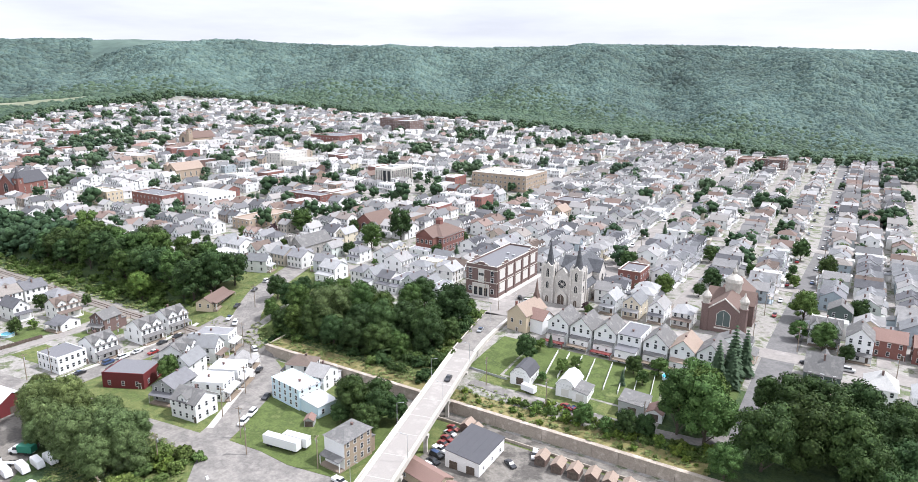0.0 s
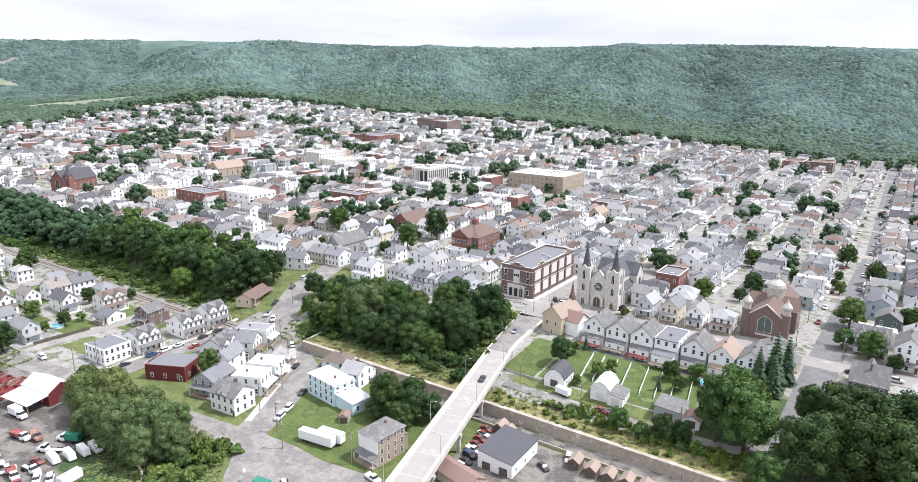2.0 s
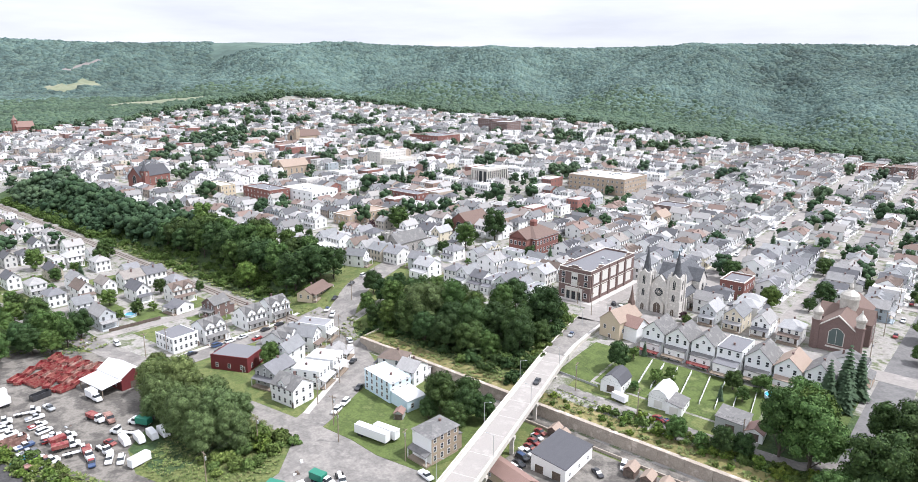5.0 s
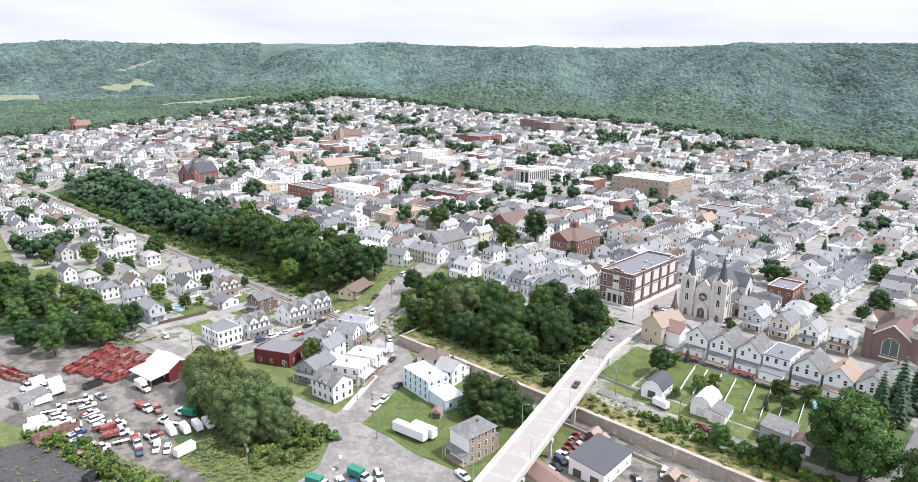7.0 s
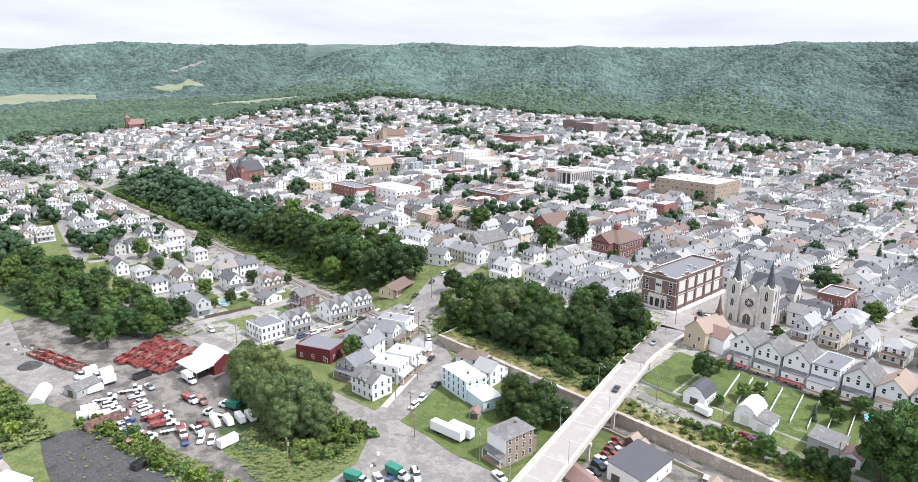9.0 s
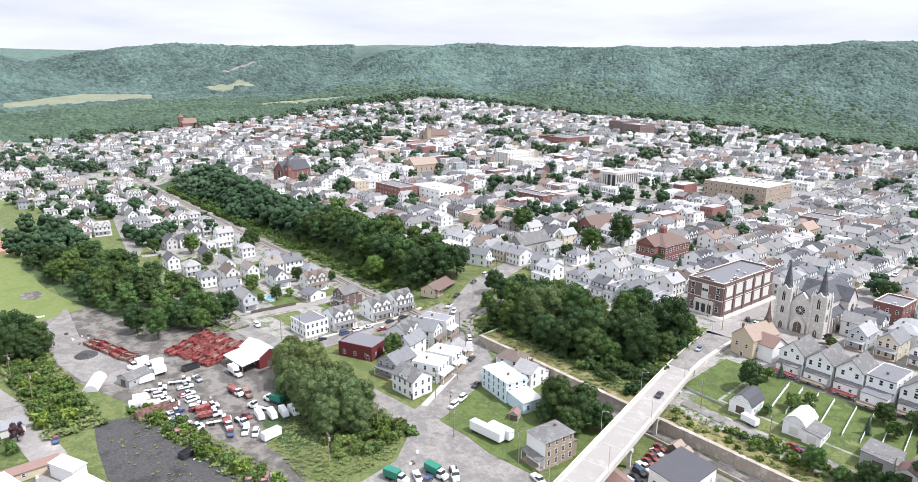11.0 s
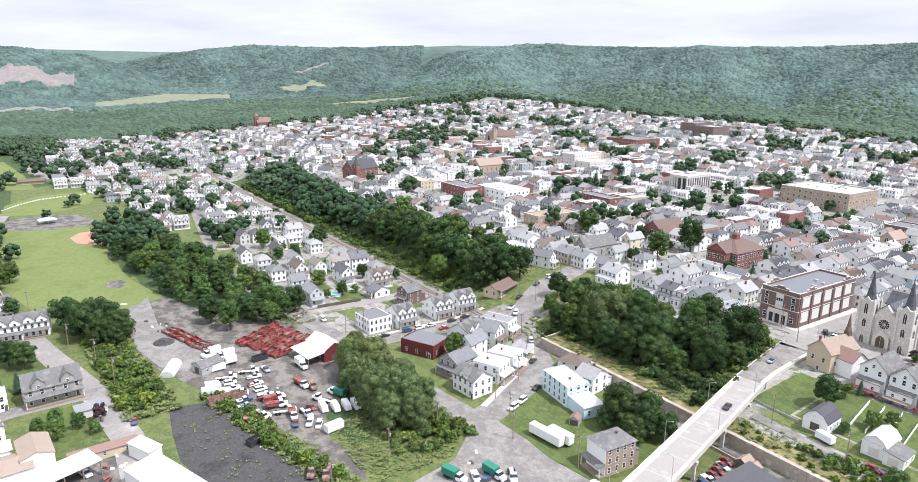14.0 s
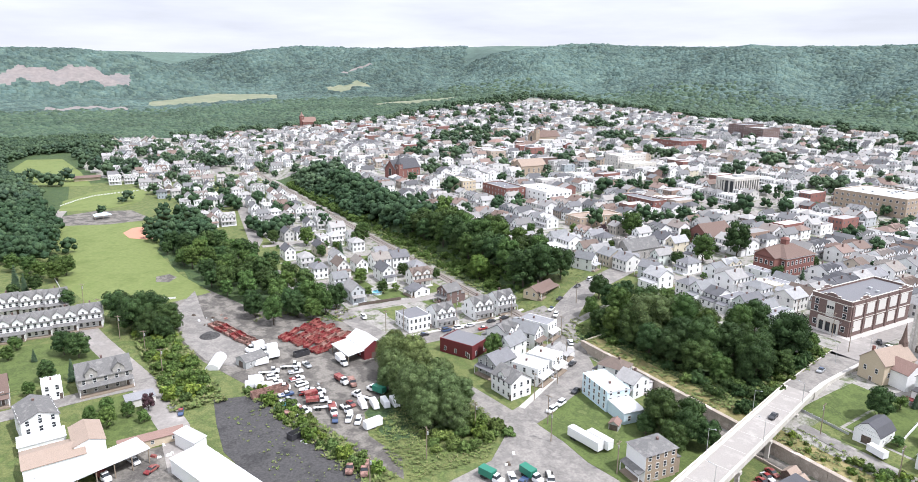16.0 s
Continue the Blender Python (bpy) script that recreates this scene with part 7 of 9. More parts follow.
# wood between the road bend and the bridge
for k, x, y, s in (("dark", -221, 201, 0.85), ("dark", -207, 196, 1.05), ("ash", -196, 190, 1.35), ("oak", -190, 199, 1.2), ("willow", -177, 189, 1.35), ("ash", -184, 204, 1.35), ("ash", -170, 198, 1.4), ("maple", -164, 205, 1.35), ("oak", -163, 191, 1.15), ("oak", -152, 189, 1.35), ("dark", -146, 197, 1.3),
                   ("dark", -157, 227, 1.25), ("maple", -155, 214, 1.3), ("oak", -135, 197, 1.3), ("maple", -142, 214, 1.15), ("dark", -148, 205, 1.2), ("oak", -135, 217, 1.25), ("dark", -139, 206, 1.1), ("maple", -134, 227, 0.9), ("ash", -145, 224, 0.9), ("dark", -176, 210, 1.0), ("maple", -141, 186, 0.9), ("small", -137, 234, 1.1), ("dark", -213, 210, 0.8), ("ash", -190, 181, 1.05), ("dark", -200, 183, 1.0), ("oak", -180, 182, 1.1), ("dark", -168, 180, 1.0), ("oak", -157, 181, 1.1), ("dark", -147, 182, 1.1), ("maple", -139, 185, 1.0), ("oak", -131, 193, 1.05), ("dark", -129, 204, 0.95), ("maple", -210, 187, 0.85)):
    plant(k, x, y, s, "wood beside the bridge")
scatter(42, lambda x, y: -0.2574 * y - 84 < x < -0.2574 * y - 71.5, -146, -114, 174, 234, 2.2, [bush_d, bush_d, bush], (0.8, 1.9), "scrub under the wood")
scatter(60, lambda x, y: True, -204, -130, 175, 190, 2.6, [bush_d, bush_d, bush_d, bush], (0.8, 1.7), "scrub under the wood")
# big trees at the end of the back lane
for k, x, y, s in (("ash", -36, 184, 1.25), ("maple", -31, 190, 1.4), ("maple", -28, 183, 1.35), ("ash", -34, 194, 1.25), ("oak", -13, 192, 1.05), ("oak", -6, 203, 1.0), ("dark", 2, 196, 1.1), ("oak", 10, 204, 1.15), ("dark", -12, 178, 1.1), ("oak", -3, 184, 1.1),
                   ("dark", 7, 186, 1.15), ("oak", 16, 194, 1.1), ("dark", 20, 204, 1.1), ("oak", -15, 168, 0.9), ("dark", -7, 169, 1.0), ("oak", 2, 172, 1.05), ("dark", 12, 176, 1.1), ("oak", 22, 184, 1.1), ("dark", 30, 196, 1.0), ("dark", 8, 213, 0.8), ("dark", -14, 206, 0.8), ("maple", -20, 170, 0.7),
                   ("oak", 18, 168, 1.0), ("oak", 28, 174, 1.1), ("dark", -2, 161, 0.8)):
    if (x + 2 * y) % 5 != 1:
        plant(k, x, y, s * 1.32, "big trees at the lane's end")
for x, y, s in ((-28, 226, 1.7), (-25, 231, 1.45), (-32, 221, 1.35), (-27, 219, 1.25)):
    plant(fir, x, y, s)
# beside the tan brick house
for k, x, y, s in (("oak", -129, 147, 1.0), ("dark", -121, 149, 1.05), ("oak", -134, 151, 0.9), ("dark", -126, 156, 1.0), ("oak", -121, 143, 0.85), ("dark", -116, 152, 0.9), ("dark", -131, 142, 0.65)):
    plant(k, x, y, s, "trees behind the tan house")
# willow thicket by the junction
for x, y, s in ((-220, 97, 0.8), (-213, 92, 0.9), (-206, 97, 0.9), (-203, 88, 1.0), (-195, 94, 1.0), (-190, 86, 1.05), (-183, 93, 1.05), (-179, 85, 1.05), (-172, 92, 1.1), (-168, 84, 0.95), (-163, 91, 0.9), (-187, 99, 0.85), (-174, 99, 0.85), (-197, 83, 0.7), (-228, 100, 0.65)):
    plant("willow", x, y, s, "willow thicket")
scatter(24, lambda x, y: True, -166, -150, 80, 104, 2.6, [bush, bush_y, bush], (1.0, 1.9), "scrub round the thicket")
# belt of trees between yard and sports field
scatter(84, lambda x, y: 37 + (x + 417) * 0.15 < y < min(66 + (x + 472) * 0.17, 98), -486, -276, 30, 100, 6.8, ["oak", "dark", "maple", "ash", "dark"], (0.8, 1.1), "tree belt by the sports field")
for x, y, s in ((-318, 3, 1.0), (-308, 8, 1.1), (-298, 10, 1.15), (-304, 17, 1.1), (-290, 14, 1.0), (-294, 22, 1.0), (-284, 19, 0.9)):
    plant("oak", x, y, s, "clump at the corner of the field")
# trees beside and behind the sports field
for k, x, y, s in (("maple", -408, -30, 0.8), ("oak", -422, -24, 0.8), ("yellow", -468, -34, 0.9), ("maple", -455, -42, 0.8), ("small", -398, -36, 1.2), (fir, -392, -40, 1.0), (fir, -386, -36, 0.9), ("dark", -374, -40, 0.7), ("dark", -352, -22, 0.6), ("small", -584, 4, 1.3), ("dark", -634, 26, 0.9), ("small", -626, 20, 1.2)):
    plant(k, x, y, s)
for k, x, y, s in (("oak", -463, -40, 1.2), ("maple", -443, -33, 1.1), ("yellow", -461, -26, 0.85), ("maple", -397, -22, 0.9), ("dark", -381, -31, 0.9), ("oak", -478, -34, 1.2), ("oak", -495, -40, 1.2), ("dark", -512, -36, 1.2), ("oak", -528, -44, 1.2), ("maple", -420, -36, 1.0), ("dark", -346, -17, 0.75), ("oak", -545, -38, 1.2), ("maple", -430, -44, 1.0), ("dark", -450, -48, 1.1)):
    plant(k, x, y, s)
for x, y, q in ((-502, 33, 1.0), (-518, 43, 1.25), (-493, 50, 1.2), (-508, 62, 1.3), (-466, 64, 1.2), (-486, 63, 1.3), (-553, 46, 1.1), (-528, 56, 1.2), (-474, 54, 1.1), (-886, -5, 1.6), (-842, 6, 1.6), (-802, 16, 1.5), (-776, 32, 1.4), (-1062, -8, 1.7), (-1008, 9, 1.7), (-859, 27, 1.5),
                (-790, -52, 1.4), (-759, -39, 1.5), (-754, -29, 1.4), (-784, -22, 1.5), (-868, 67, 1.4), (-719, 42, 1.0), (-663, 49, 1.1), (-890, 84, 1.3), (-511, 125, 1.15), (-444, 106, 1.15)):
    far_tree(x, y, q)
plant("maple", -407, 156, 1.15), plant("maple", -411, 118, 1.1), plant("yellow", -461, -17, 0.95), plant("maple", -408, -18, 0.95)
# gardens at the near left
for k, x, y, s in (("dark", -286, -17, 0.95), ("dark", -280, -12, 0.9), ("dark", -262, -22, 0.7), (fir, -258, -14, 0.9), (fir, -284, -27, 0.6), ("maple", -252, -27, 0.5), ("maple", -290, -36, 0.6), ("small", -300, -34, 1.0), ("maple", -222, -9, 0.55), ("maple", -216, -4, 0.6), ("maple", -220, 2, 0.55), ("purple", -221, 8, 1.1), ("maple", -227, -4, 0.5), ("small", -214, 6, 0.8), ("dark", -310, -44, 0.7), ("maple", -276, -40, 0.6)):
    plant(k, x, y, s)
# back gardens above the wall
for k, x, y, s in (("dark", -95, 203, 0.8), ("small", -80, 201, 0.9), ("small", -77, 206, 0.8), ("dark", -58, 212, 0.55), ("small", -53, 206, 1.0), (fir, -59, 203, 0.55), ("small", -50, 215, 1.1), ("small", -94, 213, 0.9), (fir, -92, 218, 0.5), ("small", -84, 193, 0.8), ("maple", -62, 175, 0.6), ("dark", -49, 176, 0.65), ("dark", -44, 178, 0.6), ("small", -55, 175, 0.9)):
    plant(k, x, y, s)
scatter(46, lambda x, y: True, -88, -22, 174.5, 179.5, 1.7, [bush, bush, bush_y], (0.7, 1.25), "hedge along the back lane")
scatter(26, lambda x, y: True, -104, -24, 169.5, 175, 3.0, [bush, bush_y], (0.35, 0.8), "scrub on the dry slope")
scatter(120, lambda x, y: x < -262 or y > 182, -470, -246, 171.5, 190, 2.6, [bush], (0.9, 1.9), "scrub at the foot of the bank")
scatter(170, lambda x, y: True, -655, -466, 171.5, 188, 3.0, [bush, bush, bush], (1.2, 2.4), "scrub at the foot of the bank")
scatter(40, lambda x, y: True, -650, -470, 176, 186, 6.0, ["small", "maple", "dark"], (0.6, 0.95), "wooded railway bank")
# weeds and scrub round the black lot
scatter(70, lambda x, y: abs(y - (17 + (x + 280) * 0.09)) < 6.5, -300, -222, 8, 32, 2.4, [bush, bush_y, bush], (0.6, 1.9), "scrub round the black lot")
scatter(34, lambda x, y: abs(y - (43.5 + (x + 215) * 0.25)) < 3.5, -220, -150, 36, 66, 2.0, [bush, bush_y, bush], (0.6, 1.4), "scrub round the black lot")
# lower town gardens
for k, x, y, s in (("maple", -202.5, 131, 0.8), ("dark", -307, 160, 0.55), ("dark", -397, 147, 0.9), ("dark", -404, 152, 0.8), ("dark", -425, 100, 0.8), ("dark", -452, 101, 0.7), ("maple", -380, 118, 0.8), ("maple", -386, 130, 0.7), (fir, -372, 128, 0.8), ("small", -400, 128, 1.0), ("maple", -412, 126, 0.6), ("small", -297, 131, 0.8), ("small", -262, 124, 0.7)):
    plant(k, x, y, s)
# street and garden trees of the upper town
for k, x, y, q in BIG_TREES:
    if k == "fir":
        plant(fir, x, y, q / 2.6)
    elif math.hypot(x, y) > 440:
        far_tree(x, y, q / 5.5)
    else:
        plant(k, x, y, q / (5.0 if k == "dark" else 4.8))
for k, x, y, s in (("small", -83, 300, 0.9), ("purple", -95, 262.5, 0.9), ("small", -92, 259, 0.8), ("dark", -196, 296, 0.7), (fir, -178, 309, 0.8), ("maple", -160, 312, 0.7), ("purple", -322, 293, 1.0), ("dark", 5, 263, 0.6), ("dark", -98, 334, 0.9), ("dark", -130, 459, 0.9)):
    plant(k, x, y, s)
# trees on skipped lots, the nearest as single trees
tree_spots.sort(key=lambda p: math.hypot(*p))
loose = [p for p in tree_spots if not clash(p[0], p[1], 1, 1) and -8 < math.degrees(math.atan2(-p[0], p[1])) < 100]
for x, y in loose[:45]:
    plant(trng.choice(("maple", "dark", "small", "small", "maple")), x, y, trng.uniform(0.45, 0.8))

# far trees of the town and the valley woods, in one mesh
for x, y in loose[45:]:
    if trng.random() < 0.6:
        far_tree(x, y, trng.uniform(0.5, 0.95))
for _ in range(210):
    x, y = trng.uniform(-1200, 70), trng.uniform(330, 930)
    if -6 < math.degrees(math.atan2(-x, y)) < 78:
        for _ in range(trng.choice((1, 1, 2, 3))):
            far_tree(x + trng.gauss(0, 5), y + trng.gauss(0, 5), trng.choice((0.5, 0.65, 0.8, 1.0, 1.2)))
for _ in range(150):
    x, y = trng.uniform(-1200, -430), trng.uniform(60, 240)
    if not 158 < y < 175:
        for _ in range(trng.choice((1, 2, 3))):
            far_tree(x + trng.gauss(0, 5), y + trng.gauss(0, 3), trng.choice((0.5, 0.7, 0.9, 1.1)))
for _ in range(300):
    x = trng.uniform(-1330, 60)
    y = float(np.interp(x, (-1330, -1250, -1000, -560, -400, -230, -20, 60, 200), (900, 950, 935, 925, 915, 950, 915, 930, 900))) + trng.uniform(-26, 14)
    far_tree(x, y, trng.uniform(0.8, 1.4))
for _ in range(220):
    y = trng.uniform(120, 900)
    x = float(np.interp(y, (-60, 100, 180, 300, 500, 700, 900), (-1260, -1280, -1230, -1180, -1140, -1210, -1300))) + trng.uniform(-14, 60)
    far_tree(x, y, trng.uniform(0.8, 1.4))
for cx0, cy0, n, sp in ((-770, 450, 12, 26), (-840, 500, 12, 30), (-745, 490, 8, 18), (-760, 410, 6, 16), (-858, 27, 18, 16), (-998, 5, 26, 24), (-1100, 30, 16, 22), (-1000, 78, 14, 14), (-889, 88, 12, 12), (-840, 130, 10, 14), (-700, 330, 8, 10), (-640, 360, 8, 10), (-560, 440, 6, 10), (-520, 560, 8, 12), (-650, 600, 10, 14), (-430, 620, 8, 14), (-330, 560, 8, 12), (-800, 700, 16, 26), (-980, 640, 18, 30),
                        (-200, 640, 8, 16), (-90, 860, 8, 14), (-50, 560, 6, 8), (-100, 600, 5, 8), (20, 540, 5, 8), (30, 800, 8, 14), (-460, 760, 10, 20), (-330, 780, 12, 20)):
    for _ in range(n):
        far_tree(cx0 + trng.gauss(0, sp), cy0 + trng.gauss(0, sp * 0.6), trng.uniform(0.9, 1.45))
# woods on the left beyond the field
for _ in range(2300):
    x, y = trng.uniform(-1260, -452), trng.uniform(-130, 40)
    edge = np.interp(x, (-1260, -1080, -1060, -960, -862, -795, -717, -640, -591, -520, -470, -452), (40, 30, -70, -88, -86, -62, -48, -40, -34, -25, -26, -34))
    if y < edge and y > -0.13 * -x - 25 and clearing(np.array([x]), np.array([y]))[0] == 0 and not (x > -800 and x < -760 and y > -20):
        far_tree(x, y, trng.uniform(0.85, 1.3))
joined("far_trees", "leafy green trees among far houses and along the valley", "trees", items, ["hazeleafdark", "hazeleaf", "bankleaf", "bankleaf"], False)
joined("scrub", "green and yellow-green bushes on the far banks", "bushes", scrub, ["leaf", "leafyellow"], False)
for me in FAR_CROWNS:
    bpy.data.meshes.remove(me)

# woods at the foot of the hills and along their crests: rough crowns
g = np.random.default_rng(5)
az_list, r_list = [], []
for a0, a1, r0, r1, k in ((-7, 60, 860, 2300, 0.0037), (60, 100, 900, 3600, 0.0038)):
    n = int(math.radians(a1 - a0) * math.log(r1 / r0) / (k * k))
    az_list.append(g.uniform(a0, a1, n))
    r_list.append(r0 * np.exp(g.uniform(0, 1, n) * math.log(r1 / r0)))
f_az, f_r = np.concatenate(az_list), np.concatenate(r_list)
fx, fy = -f_r * np.sin(np.radians(f_az)), f_r * np.cos(np.radians(f_az))
crest, foot = np.interp(f_az, HILL_AZ, HILL_TOP), np.interp(f_az, HILL_AZ, HILL_FOOT)
keep = ~town_mask(fx, fy) & ~town_mask(fx, fy - 14) & ~town_mask(fx + 8, fy) & (fy > np.where(fx > -1220, 150, -300))
keep &= clearing(fx, fy) == 0


def canopy(name, label, pick, mat, flat, ring):
    x, y, r = fx[pick], fy[pick], f_r[pick]
    n = len(x)
    size = np.clip(r * 0.0037, 3.2, 11) * 1.0 * g.uniform(0.65, 1.4, n)
    tall = size * flat * g.uniform(0.75, 1.25, n) + 1.0
    k = ring
    levels = ((1.0, 0.0), (0.72, 0.72))
    unit = np.array([(q * math.cos(2 * math.pi * (i + 0.5 * j) / k), q * math.sin(2 * math.pi * (i + 0.5 * j) / k), z) for j, (q, z) in enumerate(levels) for i in range(k)] + [(0, 0, 1.0)])
    top, tris = (len(levels) - 1) * k, []
    for i in range(k):
        tris.append((top + i, top + (i + 1) % k, top + k))
        if top:
            tris += [(i, (i + 1) % k, k + i), ((i + 1) % k, k + (i + 1) % k, k + i)]
    spin = g.uniform(0, 6.28, n)
    cs, sn = np.cos(spin)[:, None], np.sin(spin)[:, None]
    body = np.stack([unit[None, :, 0] * cs - unit[None, :, 1] * sn, unit[None, :, 0] * sn + unit[None, :, 1] * cs, np.repeat(unit[None, :, 2], n, 0)], 2)
    body = body * (1 + g.uniform(-0.2, 0.2, (n, len(unit), 1))) * np.stack([size, size, tall], 1)[:, None]
    body[:, :k, 2] -= size[:, None] * 0.5
    body += np.stack([x, y, height(x, y) - 1.0], 1)[:, None]
    faces = np.array(tris)[None] + (np.arange(n) * len(unit))[:, None, None]
    tagged(new(name, tri_mesh(name, body.reshape(-1, 3), faces.reshape(-1, 3), mat)), label, "forest", kind="stuff")


# near crowns keep the haze-free colour, farther ones take the haze-tinted one
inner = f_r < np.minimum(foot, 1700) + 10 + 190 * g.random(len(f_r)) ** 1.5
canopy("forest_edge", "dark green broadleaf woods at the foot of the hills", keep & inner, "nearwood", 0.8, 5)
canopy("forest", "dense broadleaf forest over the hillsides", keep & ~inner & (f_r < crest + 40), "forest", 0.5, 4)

# rank weeds on waste ground: one mesh of leaning blades
wg = np.random.default_rng(9)


def weedy(n, x0, x1, y0, y1, inside, size):
    x, y = wg.uniform(x0, x1, n), wg.uniform(y0, y1, n)
    keep = np.array([inside(a, b) and not clash(a, b, 0.3, 0.3) for a, b in zip(x, y)])
    return np.stack([x[keep], y[keep], wg.uniform(*size, keep.sum())], 1)


tufts = np.concatenate([
    weedy(3000, -310, -216, 4, 34, lambda x, y: abs(y - (17.5 + (x + 280) * 0.09)) < 8.5, (0.5, 1.5)),
    weedy(1300, -222, -148, 34, 66, lambda x, y: abs(y - (43.5 + (x + 215) * 0.25)) < 5, (0.5, 1.3)),
    weedy(3000, -190, -142, 66, 106, lambda x, y: y > 67 + max(0, -172 - x) * 1.0 and x < -144 - max(0, y - 92) * 0.9, (0.25, 0.7)),
    weedy(300, -216, -130, 26, 56, lambda x, y: 30 + (x + 200) * 0.1 < y < 47 + (x + 200) * 0.2, (0.2, 0.6)),
    weedy(900, -214, -126, 168.5, 182, lambda x, y: True, (0.3, 0.9)),
    weedy(500, -110, -24, 168.5, 180, lambda x, y: True, (0.3, 0.9)),
    weedy(700, -136, -116, 172, 238, lambda x, y: x < -0.2574 * y - 70, (0.5, 1.2)),
    weedy(900, -440, -262, 168.5, 183, lambda x, y: True, (0.5, 1.4)),
    weedy(500, -268, -214, 168, 240, lambda x, y: abs(x - np.interp(y, (171, 183, 206, 236, 262), (-212, -222, -236, -248, -258))) > 9, (0.3, 0.8)),
    weedy(300, -300, -270, 56, 100, lambda x, y: y > 78 or x < -286, (0.4, 1.2))])
wz = height(tufts[:, 0], tufts[:, 1])
wvs, nb = [], 9
for b in range(nb):
    a = wg.uniform(0, 6.28, len(tufts))
    s_ = tufts[:, 2]
    foot = np.stack([tufts[:, 0] + np.cos(a) * s_ * 0.35, tufts[:, 1] + np.sin(a) * s_ * 0.35, wz], 1)
    side = np.stack([-np.sin(a), np.cos(a), 0 * a], 1) * (s_ * 0.34)[:, None]
    foot[:, 2] += s_ * wg.uniform(0.1, 0.5, len(s_))
    tip = foot + np.stack([np.cos(a) * s_ * 0.8, np.sin(a) * s_ * 0.8, s_ * wg.uniform(0.2, 0.6, len(s_))], 1)
    wvs += [foot - side, foot + side, tip]
wvs = np.stack(wvs, 1).reshape(-1, 3)
weed_mesh = tri_mesh("weeds", wvs, np.arange(len(wvs)).reshape(-1, 3), "weedleaf")
tagged(new("weeds", weed_mesh), "rank green and straw-coloured weeds on waste ground", "weeds", kind="stuff")


# ---------------------------------------------------------------- vehicles
WHEEL = Shape().rod((-0.11, 0, 0), (0.11, 0, 0), 0.34, 0.34, 12).mesh("wheel", [M["rubber"]])
WHEEL_BIG = Shape().rod((-0.15, 0, 0), (0.15, 0, 0), 0.5, 0.5, 12).mesh("wheel", [M["rubber"]])


def loft(rings, slot=0, sh=None):
    """Skin over rings of equal corner count, closed at both ends."""
    sh = sh or Shape()
    k, n = len(sh.v), len(rings[0])
    for r in rings:
        sh.v += [tuple(p) for p in r]
    for j in range(len(rings) - 1):
        for i in range(n):
            sh.f.append((k + j * n + i, k + j * n + (i + 1) % n, k + (j + 1) * n + (i + 1) % n, k + (j + 1) * n + i))
            sh.s.append(slot)
    sh.f += [tuple(k + i for i in reversed(range(n))), tuple(k + (len(rings) - 1) * n + i for i in range(n))]
    sh.s += [slot] * 2
    return sh


def section(y, hw, z0, z1, top):
    return [(-hw, y, z0), (hw, y, z0), (hw * 1.02, y, (z0 + z1) / 2), (hw * top, y, z1), (-hw * top, y, z1), (-hw * 1.02, y, (z0 + z1) / 2)]


def vehicle(name, label, paint, profile, cabin, wheels, wheel=WHEEL, bed=None, cargo=None, category=None):
    """profile: (y, half width, floor, shoulder) rings; cabin: (y, half width, roof) rings; front looks along -y."""
    root = thing(name, label, category or name.replace("_", " "))
    part("body", loft([section(y, hw, z0, z1, 0.94) for y, hw, z0, z1 in profile]), paint, root)
    if cabin:
        zb = cabin[0][2]
        part("window_band", loft([section(y, hw, zb, z, 0.86) for y, hw, zz, z in cabin]), "glass", root)
        mid = [c for c in cabin if c[3] == max(q[3] for q in cabin)]
        y0, y1, top, hw = mid[0][0], mid[-1][0], mid[0][3], mid[0][1]
        part("roof", Shape().taper(-hw * 0.9, hw * 0.9, y0 - 0.08, y1 + 0.08, top - 0.03, top + 0.07, 0.06), paint, root)
    if name == "far_car":
        ws = Shape()
        for x, y in wheels:
            ws.rod((x - 0.11, y, 0.34), (x + 0.11, y, 0.34), 0.34, 0.34, 8)
        part("wheels", ws, "rubber", root)
        root.name = "car"
        wheels = ()
    for x, y in wheels:
        r = 0.34 if wheel is WHEEL else 0.5
        part("wheel", wheel, "", root, at=pose(x, y, r))
    if bed:
        b = Shape()
        y0, y1, hw, z0, z1 = bed
        b.box(-hw, hw, y0, y1, z0, z0 + 0.08).box(-hw, -hw + 0.08, y0, y1, z0, z1).box(hw - 0.08, hw, y0, y1, z0, z1).box(-hw, hw, y1 - 0.08, y1, z0, z1).box(-hw, hw, y0, y0 + 0.08, z0, z1)
        part("load_bed", b, paint, root)
    if cargo:
        mat, y0, y1, hw, z0, z1 = cargo
        part("box_body", Shape().box(-hw, hw, y0, y1, z0, z1).box(-hw - 0.02, hw + 0.02, y0 - 0.02, y1 + 0.02, z1, z1 + 0.06), mat, root)
    return root


